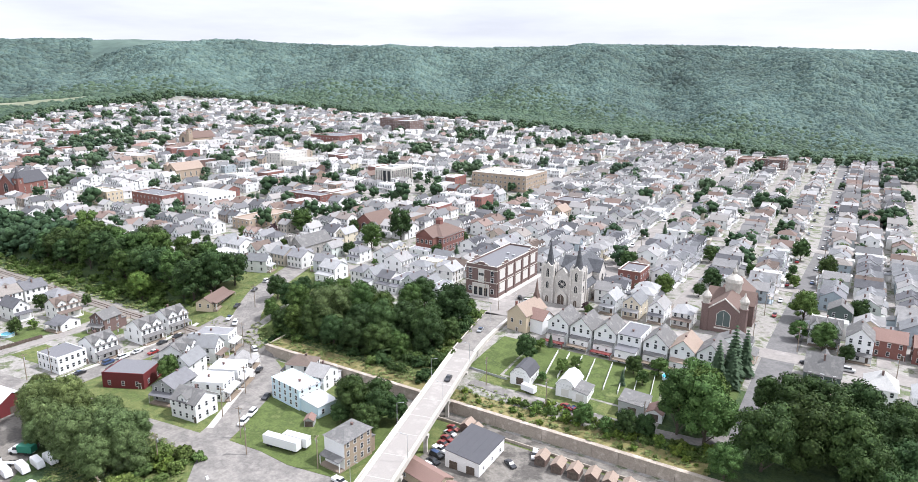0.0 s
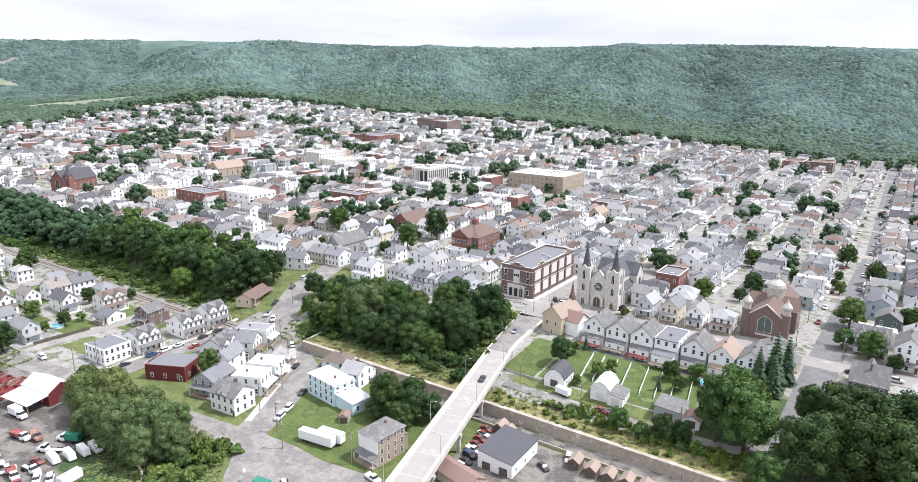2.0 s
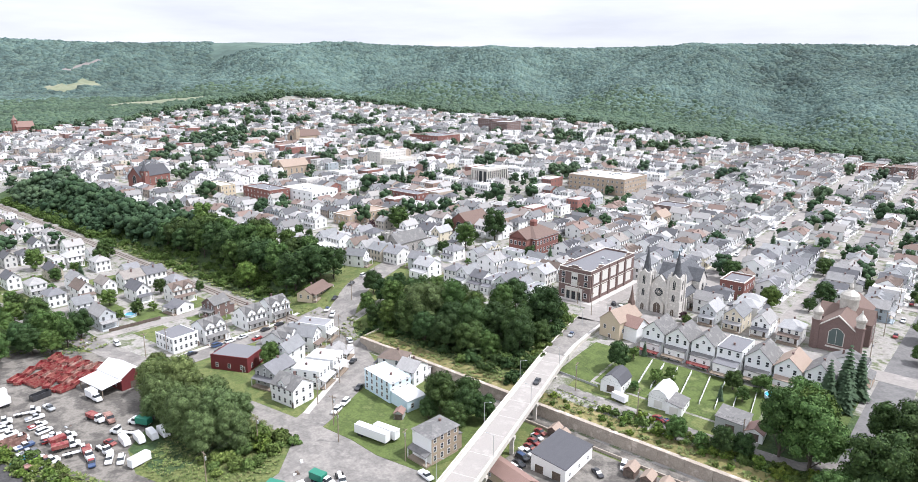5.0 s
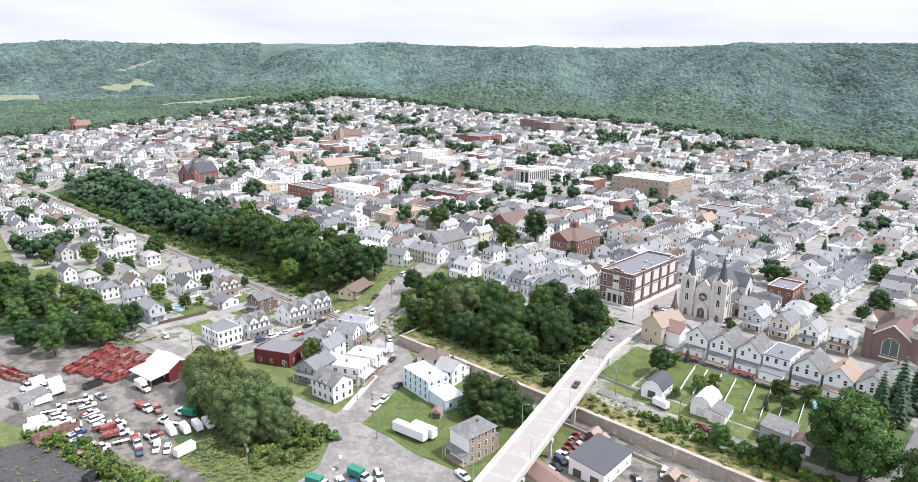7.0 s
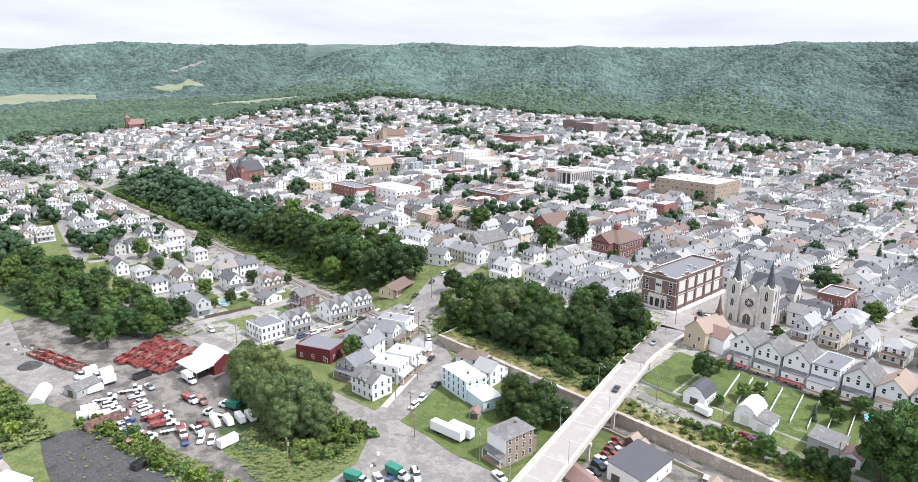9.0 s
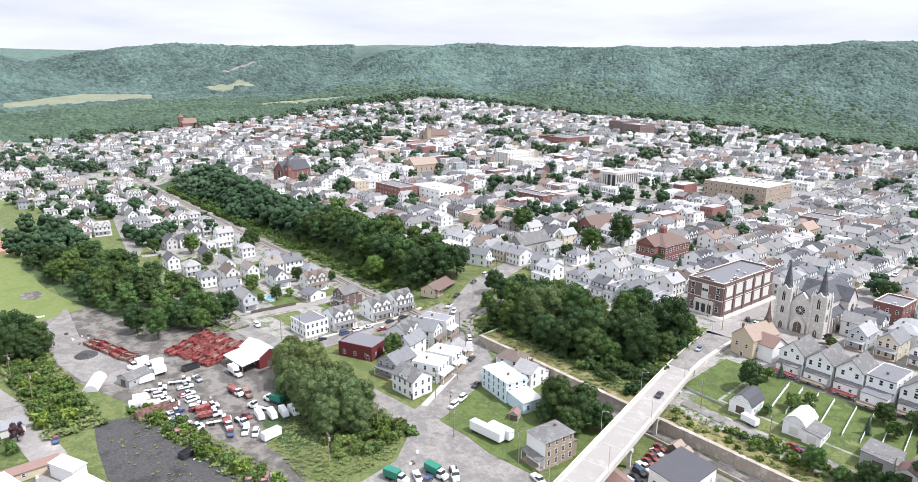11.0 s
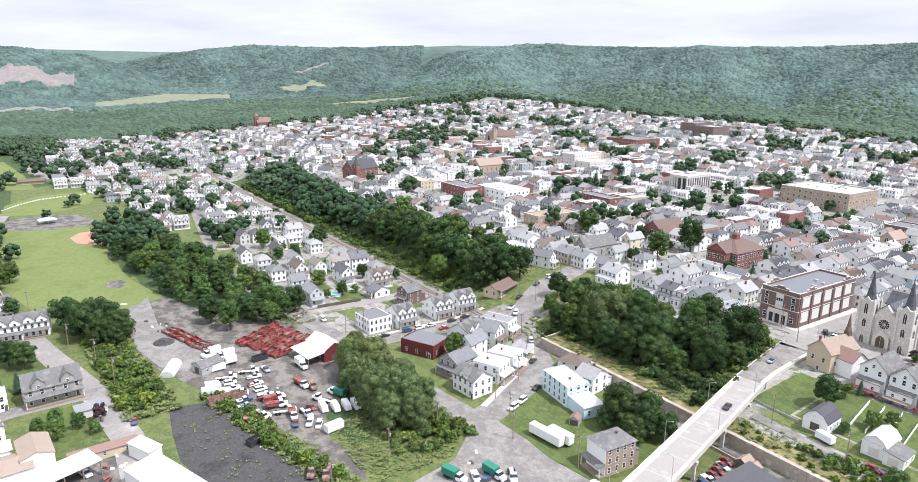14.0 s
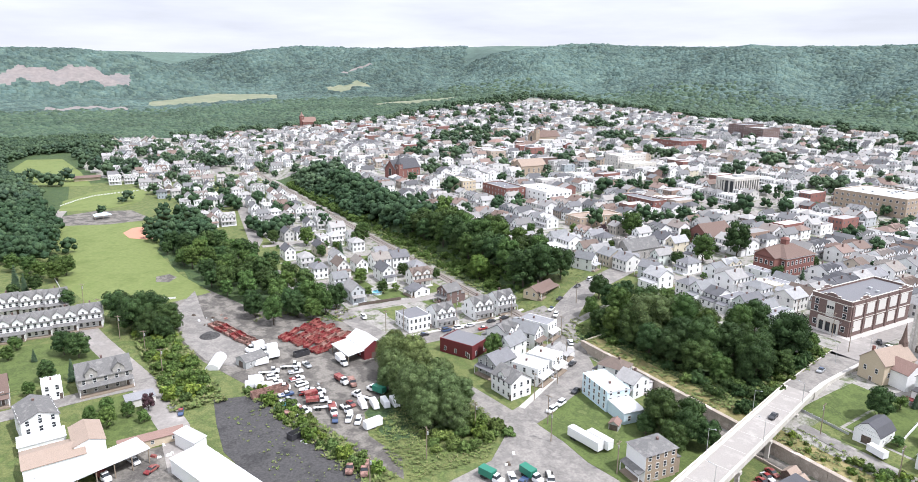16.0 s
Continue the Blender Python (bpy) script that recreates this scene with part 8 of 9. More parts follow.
SEDAN = dict(profile=[(-2.25, 0.72, 0.35, 0.62), (-2.1, 0.85, 0.25, 0.78), (-0.9, 0.88, 0.22, 0.92), (1.2, 0.88, 0.22, 0.95), (2.1, 0.84, 0.26, 0.9), (2.25, 0.74, 0.36, 0.78)],
             cabin=[(-0.95, 0.8, 0.9, 0.92), (-0.25, 0.76, 0.9, 1.42), (0.85, 0.76, 0.9, 1.42), (1.55, 0.8, 0.9, 0.95)], wheels=[(-0.78, -1.4), (0.78, -1.4), (-0.78, 1.35), (0.78, 1.35)])
SUV = dict(profile=[(-2.3, 0.78, 0.42, 0.8), (-2.15, 0.9, 0.32, 0.98), (-1.0, 0.94, 0.28, 1.06), (2.1, 0.94, 0.28, 1.08), (2.3, 0.86, 0.4, 1.0)],
           cabin=[(-1.1, 0.86, 1.04, 1.06), (-0.5, 0.82, 1.04, 1.72), (1.8, 0.82, 1.04, 1.72), (2.2, 0.86, 1.04, 1.06)], wheels=[(-0.82, -1.45), (0.82, -1.45), (-0.82, 1.4), (0.82, 1.4)])
PICKUP = dict(profile=[(-2.7, 0.8, 0.5, 0.85), (-2.5, 0.94, 0.4, 1.02), (-1.2, 0.97, 0.36, 1.08), (2.6, 0.97, 0.4, 0.8), (2.7, 0.9, 0.5, 0.78)],
              cabin=[(-1.3, 0.86, 1.04, 1.06), (-0.75, 0.82, 1.04, 1.74), (0.35, 0.82, 1.04, 1.74), (0.6, 0.86, 1.04, 1.06)], wheels=[(-0.84, -1.75), (0.84, -1.75), (-0.84, 1.7), (0.84, 1.7)], bed=(0.7, 2.68, 0.95, 0.78, 1.12))
TRUCK = dict(profile=[(-3.9, 0.85, 0.6, 1.3), (-3.7, 1.0, 0.55, 1.55), (-2.5, 1.08, 0.55, 1.65), (-1.0, 1.1, 0.6, 1.5), (-0.95, 0.5, 0.6, 0.95), (3.6, 0.5, 0.7, 0.95)],
             cabin=[(-2.6, 1.0, 1.6, 1.62), (-2.2, 0.98, 1.6, 2.5), (-1.2, 0.98, 1.6, 2.5), (-1.05, 1.0, 1.6, 1.62)], wheels=[(-0.95, -2.9), (0.95, -2.9), (-0.95, 1.6), (0.95, 1.6), (-0.95, 2.7), (0.95, 2.7)], wheel=WHEEL_BIG)
CARS = {
    "sedan": vehicle("car", "parked saloon car in everyday paint", "paint", **SEDAN, category="car"),
    "suv": vehicle("car", "parked estate car in everyday paint", "paint", **SUV, category="car"),
    "white_suv": vehicle("car", "parked white utility car", "whitepaint", **SUV, category="car"),
    "dark": vehicle("car", "black saloon car on the road", "darkpaint", **SEDAN, category="car"),
    "red": vehicle("car", "faded red parked car", "redpaint", **SEDAN, category="car"),
    "f_sedan": vehicle("far_car", "parked saloon car in everyday paint", "paint", **SEDAN, category="car"),
    "f_suv": vehicle("far_car", "parked estate car in everyday paint", "paint", **SUV, category="car"),
    "pickup": vehicle("pickup_truck", "old pickup truck in a yard", "paint", **PICKUP, category="pickup"),
    "white_pickup": vehicle("pickup_truck", "white pickup truck in a yard", "whitepaint", **PICKUP, category="pickup"),
    "box": vehicle("box_truck", "white box truck with closed body", "whitepaint", **TRUCK, cargo=("whitepaint", -0.8, 3.7, 1.2, 1.0, 3.3), category="truck"),
    "dump": vehicle("dump_truck", "old truck with a red tipping body", "whitepaint", **TRUCK, cargo=("redpaint", -0.8, 3.6, 1.15, 1.0, 2.1), category="truck"),
    "flat": vehicle("flatbed_truck", "stripped truck with a rusty flat bed", "rust", **TRUCK, cargo=("rust", -0.8, 3.6, 1.15, 1.0, 1.3), category="truck"),
    "green": vehicle("garbage_truck", "white cab truck with a green body", "whitepaint", **TRUCK, cargo=("greenpaint", -0.8, 3.8, 1.2, 1.0, 3.0), category="truck"),
    "white_cab": vehicle("cab_truck", "white cab and bare chassis", "whitepaint", **TRUCK, category="truck"),
    "van": vehicle("van", "white delivery van in a yard", "whitepaint", [(-2.7, 0.85, 0.5, 0.9), (-2.5, 1.0, 0.4, 1.2), (-1.9, 1.02, 0.36, 2.3), (2.7, 1.02, 0.4, 2.45)], [(-2.45, 0.92, 1.2, 1.22), (-1.95, 0.92, 1.2, 2.2), (-1.9, 0.92, 1.2, 2.2), (-1.6, 0.92, 1.2, 1.22)],
                   [(-0.88, -1.75), (0.88, -1.75), (-0.88, 1.7), (0.88, 1.7)], category="van"),
}
tb = thing("truck_body", "scrapped red steel tipping body", "truck body")
tub = Shape().box(-1.2, 1.2, -2.8, 2.8, 0.35, 0.5).box(-1.2, -1.12, -2.8, 2.8, 0.5, 1.5).box(1.12, 1.2, -2.8, 2.8, 0.5, 1.5).box(-1.12, 1.12, 2.72, 2.8, 0.5, 1.6).box(-1.12, 1.12, -2.8, -2.72, 0.5, 1.25)
for k in range(5):
    for sgn in (-1, 1):
        tub.box(sgn * 1.25 - 0.06, sgn * 1.25 + 0.06, -2.5 + k * 1.2, -2.38 + k * 1.2, 0.3, 1.5)
part("tub", tub, "redpaint", tb)
part("subframe", Shape().box(-0.5, 0.5, -2.6, 2.6, 0.0, 0.35), "rust", tb)
tr = thing("truck_body", "scrapped rusty steel tipping body", "truck body")
part("tub", Shape().box(-1.2, 1.2, -3.2, 3.2, 0.25, 0.4).box(-1.2, -1.12, -3.2, 3.2, 0.4, 1.3).box(1.12, 1.2, -3.2, 3.2, 0.4, 1.3).box(-1.12, 1.12, 3.12, 3.2, 0.4, 1.3), "rust", tr)
part("subframe", Shape().box(-0.5, 0.5, -3.0, 3.0, 0.0, 0.25), "rust", tr)
PROTOS += list(CARS.values()) + [tb, tr]
vrng = random.Random(99)


def drive(p, x, y, heading, z=None, group=""):
    """heading: degrees from -y, anticlockwise."""
    ob = CARS[p] if isinstance(p, str) else p
    m = pose(x, y, (gz(x, y) + 0.24) if z is None else z, 0, 0, heading)
    if ob.name in used:
        ob = copy_thing(ob, m)
    else:
        used[ob.name] = True
        ob.matrix_basis = m
    if group:
        tagged(ob, group=group)
    return ob


# scrapyard: rows of red tipping bodies
for i in range(9):
    for j in range(4):
        if vrng.random() < 0.94:
            a, b = (i - 4) * 2.9 + vrng.uniform(-0.5, 0.5), (j - 1.5) * 6.0 + vrng.uniform(-1.2, 1.2) + (i - 4) * 0.6
            drive(tb if vrng.random() < 0.68 else tr, -256 + 0.86 * a + 0.51 * b, 76 + 0.51 * a - 0.86 * b, 31 + vrng.uniform(-22, 22), 0.05, "scrapped truck bodies")
for i in range(6):
    for j in range(2):
        drive(tr if vrng.random() < 0.5 else tb, -290 + i * 5.6 + vrng.uniform(-0.3, 0.3) + j * 1.5, 42.5 + i * 1.9 - j * 2.9, 106 + vrng.uniform(-14, 14), 0.09, "scrapped truck bodies")
# parked rows in the yard
kinds = ("white_pickup", "white_pickup", "pickup", "white_cab", "white_suv", "flat", "dump", "white_cab")
for i in range(8):
    for j in range(2):
        drive(vrng.choice(kinds), -231 + i * 5.2 + vrng.uniform(-0.6, 0.6), 49.5 + j * 8.2 + vrng.uniform(-0.8, 0.8) + i * 0.2, 175 + vrng.uniform(-14, 14), 0.08, "parked yard vehicles")
for p, x, y, h in (("box", -226, 76.5, 95), ("dump", -211, 71, 100), ("flat", -208, 74, 80), ("white_cab", -196, 73, -60), ("green", -197.5, 79, -65), ("dump", -191, 61, 80), ("white_cab", -190, 65, 95), ("red", -193, 68, 100), ("pickup", -186, 60, 70), ("white_pickup", -184, 64, 60), ("white_suv", -181, 66, 60),
                   ("van", -190, 71, 85), ("van", -188, 74.5, 85), ("van", -187, 78, 85), ("van", -186, 81, 88), ("box", -255, 50, 10), ("box", -250, 54, 5), ("box", -243, 53, 8), ("van", -240, 49, 4), ("box", -247, 47, 12), ("pickup", -230, 64, 95), ("flat", -196, 50, 170), ("white_suv", -235, 91, 60),
                   ("van", -226, 44, 170), ("van", -222, 42, 165), ("van", -219, 45, 160), ("flat", -158, 55, 60), ("flat", -155, 58, 65), ("pickup", -208, 57, 175)):
    drive(p, x, y, h, 0.08, "parked yard vehicles")
drive("white_pickup", -190.5, 1.5, 112, 0.08, "parked yard vehicles"), drive("dump", -186.2, -6.5, 112, 0.08, "parked yard vehicles"), drive("red", -183.5, 5.5, 40, 0.08, "parked yard vehicles")
# turning place, bottom of the view
for p, x, y, h in (("green", -134, 87, 110), ("white_pickup", -131, 92, 70), ("green", -129, 97, 100), ("white_cab", -126, 101, 60), ("pickup", -128, 93, 30)):
    drive(p, x, y, h, 0.16)
# street parking
for p, x, y, h in (("white_suv", -156.8, 125, 20), ("white_suv", -159, 130.5, 21), ("dark", -163.8, 141, 22), ("dark", -182.5, 154.5, 205), ("white_suv", -199, 167, 240),
                   ("suv", -230, 160, 8), ("dark", -230, 151, 5), ("sedan", -230.2, 143, 3), ("dark", -230.4, 126, 2), ("sedan", -236, 140, 183), ("suv", -236, 128, 182), ("white_suv", -236, 134, 182), ("dark", -236, 151, 184), ("dark", -235.8, 158, 184), ("sedan", -236, 117, 182),
                   ("dark", -232.5, 187, 25), ("sedan", -227, 178, 30), ("dark", -239, 203, 25), ("suv", -245, 216, 200), ("white_suv", -221, 176, 40), ("red", -214, 168, 60),
                   ("dark", -338, 112, 95), ("dark", -352, 97, 80), ("white_suv", -268, 102, 85), ("white_pickup", -250, 93, 80), ("sedan", -288, 138, 20),
                   ("dark", -9.5, 287, 92), ("suv", 6, 254.5, 90), ("dark", -7, 253, 80), ("dark", -127, 262, 30), ("white_suv", -121, 259, 90),
                   ("sedan", -214, 17, 80), ("dark", -246.5, -5, 175), ("red", -233, -47, 175), ("white_suv", -229, -52, 170), ("sedan", -336, -6, 70)):
    drive(p, x, y, h)
for i in range(46):
    y = 300 + i * 13.2 + vrng.uniform(-3, 3)
    if not any(a < y < b for a, b in cross_bands(0)):
        drive(vrng.choice(("f_sedan", "f_suv")), -12.9 if i % 2 else -23.2, y, vrng.uniform(-2, 2), group="cars along the wide street")
for i in range(26):
    y = 300 + i * 14.5 + vrng.uniform(-3, 3)
    if not any(a < y < b for a, b in cross_bands(0)):
        drive(vrng.choice(("f_sedan", "f_suv")), st2_x(y) + (4.4 if i % 2 else -4.4), y, 2 + vrng.uniform(-2, 2), group="cars along the side street")
# on and beside the bridge
drive("dark", -109.8, 173, 15.7, 8.1), drive("sedan", -122.5, 217, 12, 8.16)
for i, p in enumerate(("red", "sedan", "red", "red", "white_pickup", "suv", "dark", "white_suv", "sedan", "red")):
    drive(p, -98.3 + i * 0.8, 158 - i * 3.1, 80, 0.08, "cars parked under the bridge")
drive("dark", -74, 150, 60, 0.08), drive("white_suv", -70, 158, 20, 0.08), drive("pickup", -92, 161.5, 70, 0.08)
drive("white_pickup", -109.5, 117.5, 80, 0.16), drive("red", -70, 181.5, 75), drive("pickup", -66, 181, 70)


def box_trailer(label, m, ln, wd, ht, name="trailer", z0=0.9, mat="whitepaint"):
    root = thing(name, label, "trailer", m)
    part("box_body", Shape().box(-wd / 2, wd / 2, -ln / 2, ln / 2, z0, ht), mat, root)
    part("roof", Shape().box(-wd / 2 - 0.03, wd / 2 + 0.03, -ln / 2 - 0.03, ln / 2 + 0.03, ht, ht + 0.07), "whiteroof", root)
    part("chassis", Shape().box(-0.5, 0.5, -ln / 2 + 0.3, ln / 2 - 0.2, z0 - 0.3, z0), "darkpaint", root)
    for y in ((ln / 2 - 1.6, ln / 2 - 2.8) if ln > 7 else (0.3, -0.7)):
        for x in (-wd / 2 + 0.25, wd / 2 - 0.25):
            part("wheel", WHEEL_BIG if ln > 7 else WHEEL, "", root, at=pose(x, y, 0.5 if ln > 7 else 0.34))
    for x in (-0.7, 0.7):
        part("landing_leg", Shape().box(x - 0.08, x + 0.08, -ln / 2 + 1.7, -ln / 2 + 1.86, 0, z0 - 0.2), "darkpaint", root)
    return root


box_trailer("long white box trailer standing on grass", pose(-135.8, 121.6, 0.07, 0, 0, 98), 12.2, 2.5, 3.7)
box_trailer("white box trailer beside a longer one", pose(-133, 124.9, 0.07, 0, 0, 98), 8.5, 2.5, 3.7)
box_trailer("small white cargo trailer on a drive", pose(-85, 184.5, gz(-85, 184.5) + 0.2, 0, 0, 80), 5.2, 2.1, 2.5, z0=0.55)
box_trailer("white site trailer among weeds", pose(-176, 69, 0.05, 0, 0, 10), 6, 2.3, 2.8, z0=0.5)
skip_bin = thing("waste_container", "dark steel roll-off container", "container", pose(-241, 65, 0.06, 0, 0, 10))
part("tub", Shape().box(-1.3, 1.3, -3, 3, 0.1, 0.25).box(-1.3, -1.2, -3, 3, 0.25, 2.0).box(1.2, 1.3, -3, 3, 0.25, 2.0).box(-1.2, 1.2, 2.9, 3, 0.25, 2.0).box(-1.2, 1.2, -3, -2.9, 0.25, 2.0), "darkpaint", skip_bin)
rust_bin = thing("waste_container", "long rusty open container", "container", pose(-214, 46, 0.06, 0, 0, 5))
part("tub", Shape().box(-1.3, 1.3, -6.5, 6.5, 0.1, 0.25).box(-1.3, -1.2, -6.5, 6.5, 0.25, 2.4).box(1.2, 1.3, -6.5, 6.5, 0.25, 2.4).box(-1.2, 1.2, 6.4, 6.5, 0.25, 2.4).box(-1.2, 1.2, -6.5, -6.4, 0.25, 2.4), "rust", rust_bin)
bin3 = copy_thing(skip_bin, pose(-182, 46.5, 0.06, 0, 0, 20))
teal = thing("tarpaulin_load", "pale teal covered load", "load", pose(-202.5, 48, 0.06, 0, 0, 10))
part("cover", Shape().taper(-1.2, 1.2, -3.2, 3.2, 0, 1.1, 0.25), "tealpaint", teal)
slab = thing("loose_panel", "flat white metal panel on the ground", "panel", pose(-179, 50, 0.06, 0, 0, 25))
part("sheet", Shape().box(-1.4, 1.4, -3.4, 3.4, 0, 0.12), "whiteroof", slab)


# ---------------------------------------------------------------- sheds, yards, fences
def shed(name, label, m, w, d, h, rise, walls, roofs, door="darkwood", lean=False, doors=1, gambrel=False, windows=2, category=None):
    root = thing(name, label, category or name.replace("_", " "), m)
    if gambrel:
        out = [(-w / 2, -0.8), (w / 2, -0.8), (w / 2, h), (w * 0.3, h + rise * 0.65), (0, h + rise), (-w * 0.3, h + rise * 0.65), (-w / 2, h)]
        up = [(-w / 2 - 0.25, h - 0.2), (-w * 0.3, h + rise * 0.65 + 0.03), (0, h + rise + 0.03), (w * 0.3, h + rise * 0.65 + 0.03), (w / 2 + 0.25, h - 0.2),
              (w / 2 + 0.25, h), (w * 0.3, h + rise * 0.65 + 0.22), (0, h + rise + 0.22), (-w * 0.3, h + rise * 0.65 + 0.22), (-w / 2 - 0.25, h)]
    elif lean:
        out = [(-w / 2, -0.8), (w / 2, -0.8), (w / 2, h), (-w / 2, h + rise)]
        up = [(-w / 2 - 0.25, h + rise + 0.08), (w / 2 + 0.25, h - 0.04), (w / 2 + 0.25, h + 0.14), (-w / 2 - 0.25, h + rise + 0.26)]
    else:
        out, up = gable_outline(w / 2, -0.8, h, rise), roof_outline(w / 2, h, rise, 0.25, 0.14)
    part("wall", Shape().prism(out, -d / 2, d / 2), walls, root)
    part("roof", Shape().prism(up, -d / 2 - 0.25, d / 2 + 0.25), roofs, root)
    for k in range(doors):
        dw = min(2.6, w / doors - 0.5)
        x = (k + 0.5) * w / doors - w / 2
        part("door", Shape().box(-dw / 2, dw / 2, -0.08, 0.02, 0, min(2.4, h - 0.2)), door, root, at=pose(x, -d / 2, 0))
    for k in range(windows):
        y = (k + 0.5) * d / max(1, windows) - d / 2
        part("window", WIN_SMALL, "", root, at=pose(w / 2, y, 1.1, 0, 0, 90))
        part("window", WIN_SMALL, "", root, at=pose(-w / 2, y, 1.1, 0, 0, -90))
    return root


def on(x, y, turn=0.0, dz=0.05):
    return pose(x, y, gz(x, y) + dz, 0, 0, turn)


shed("garage", "white barn-shaped garage with dark gambrel roof", on(-90, 191.5, 4), 7.2, 9, 3.4, 3.0, "white", "shingledark", gambrel=True, windows=2)
shed("garage", "white gambrel-roofed garage with rounded roof", on(-73.5, 192, 4), 6.4, 9.5, 3.6, 2.6, "white", "whiteroof", gambrel=True, door="boarded")
shed("garage", "low white garage with grey roof", on(-68, 190.5, 4), 5, 8, 2.8, 1.0, "white", "shinglegrey", lean=True, door="boarded")
shed("garage", "grey block garage with flat grey roof", on(-51, 191.5, 4), 8.6, 9, 3.3, 0.6, "greysiding", "shinglegrey", lean=True)
shed("shed", "small white shed with a reddish roof", on(-44, 190, 4), 5, 6, 2.5, 1.3, "white", "shinglered", windows=1, category="shed")
brown = shed("shed", "small brown timber shed in a row", pose(-67, 156.5, 0.05, 0, 0, 4), 3.2, 4.2, 2.3, 1.1, "shinglebrown", "shingletan", windows=0, category="shed")
brown["group"] = "row of brown sheds"
for x, y, a in ((-61.5, 155.5, 4), (-56.5, 155.5, 4), (-51.5, 156, 4), (-46.5, 156, 4), (-41.5, 156, 4), (-94.5, 165.5 - 5, 4), (-91.0, 159.0, 4)):
    copy_thing(brown, pose(x, y, 0.05, 0, 0, a))
shed("garage", "long white workshop with grey felt roof", pose(-84.5, 148, 0.05, 0, 0, 2), 11, 16, 4.2, 1.2, "white", "shingledark", lean=True, windows=3, doors=2)
shed("shed", "low building with a red-brown roof", pose(-91, 131, 0.05, 0, 0, 78), 7, 16, 2.8, 1.8, "cream", "shinglered", category="shed")
shed("shed", "low building with a red-brown roof", pose(-77, 128, 0.05, 0, 0, 78), 6, 10, 2.6, 1.6, "cream", "shinglered", category="shed")
shed("shed", "small shed with a faded red roof", on(-138.8, 136.4, 30), 3, 3.6, 2.1, 1.0, "greysiding", "shinglered", windows=0, category="shed")
area("gravel_yard", [(-99, 120), (-98, 160), (-36, 160), (-36, 140), (-66, 126)], "gravel", "dusty gravel yard beside the channel", "yard", 0.05)
shed("barn", "red boarded barn with white metal roof", pose(-233, 89, 0.05, 0, 0, 97), 9, 15, 4.6, 2.6, "redwood", "whiteroof", windows=2, category="barn")
canopy = thing("open_shelter", "white-roofed open lean-to shelter", "shelter", pose(-231.5, 81, 0.05, 0, 0, 7))
part("roof", Shape().block([(-7.5, -3.6, 3.4), (7.5, -3.6, 3.4), (7.5, 3.6, 4.2), (-7.5, 3.6, 4.2), (-7.5, -3.6, 3.6), (7.5, -3.6, 3.6), (7.5, 3.6, 4.4), (-7.5, 3.6, 4.4)]), "whiteroof", canopy)
for x in (-7, -2.3, 2.3, 7):
    part("post", Shape().box(x - 0.12, x + 0.12, -3.4, -3.16, 0, 3.45), "timber", canopy)
shed("shed", "grey shed at the yard's edge", pose(-243, 46, 0.05, 0, 0, 20), 7, 9, 2.8, 1.6, "greysiding", "shinglegrey", category="shed")
wt = thing("hoop_shelter", "white plastic hoop shelter", "shelter", pose(-249, 34, 0, 0, 0, 65))
part("cover", Shape().prism([(2.6 * math.cos(math.pi * i / 10), 2.4 * math.sin(math.pi * i / 10)) for i in range(11)], -6, 6), "whiteroof", wt)

# corner works at the near left
big_canopy = thing("open_shelter", "long open-fronted shelter with white roof", "shelter", pose(-186.5, -8, 0, 0, 0, 22))
part("roof", Shape().prism([(-4.0, 5.2), (4.0, 4.7), (4.0, 4.92), (-4.0, 5.42)], -16, 13.5), "whiteroof", big_canopy)
part("back_wall", Shape().box(-3.8, -3.6, -15.8, 13.3, 0, 5.15), "white", big_canopy)
for k in range(7):
    part("post", Shape().box(3.5, 3.75, -15.6 + k * 4.75, -15.35 + k * 4.75, 0, 4.7), "timber", big_canopy)
shed("warehouse", "white warehouse with broad white roof", pose(-166.5, 20.5, 0, 0, 0, -69), 9.5, 32, 4.6, 0.4, "white", "whiteroof", windows=0, lean=True)
shed("shed", "small white-roofed outbuilding beside a yard", pose(-191, 17, 0, 0, 0, -64), 4, 10, 4.2, 0.3, "white", "whiteroof", windows=0, lean=True, category="shed")
shed("warehouse", "white building with sloping tan roof", pose(-197.5, -18, 0, 0, 0, 6), 11, 15, 5.2, 1.6, "white", "shingletan", windows=3)
shed("warehouse", "tall white building with tan roof", pose(-202, -9.5, 0, 0, 0, 96), 8, 13, 6.6, 1.4, "white", "shingletan", windows=2)
shed("shed", "long low outbuilding with rusty roof", pose(-198.5, 7, 0, 0, 0, 3), 3.4, 18, 2.5, 0.4, "cream", "shinglered", windows=3, lean=True, category="shed")
shed("garage", "flat-roofed white garage with several bays", pose(-212, -21.5, 0, 0, 0, 6), 6, 12, 3.4, 0.3, "white", "whiteroof", lean=True, windows=2)
area("work_yard", [(-196, -4), (-172, -14), (-160, 10), (-188, 14), (-196, 16)], "gravel", "dusty work yard between sheds", "yard", 0.08)
corner_big = house(10, 14, 7.6, "gable", 2.2, walls="white", roofs="shinglegrey", cols=3, sidecols=5, storeys=3, porch=0, back=6, label="big white gabled house with brown annex")
set_down(corner_big, -223, -23, "E", 12)
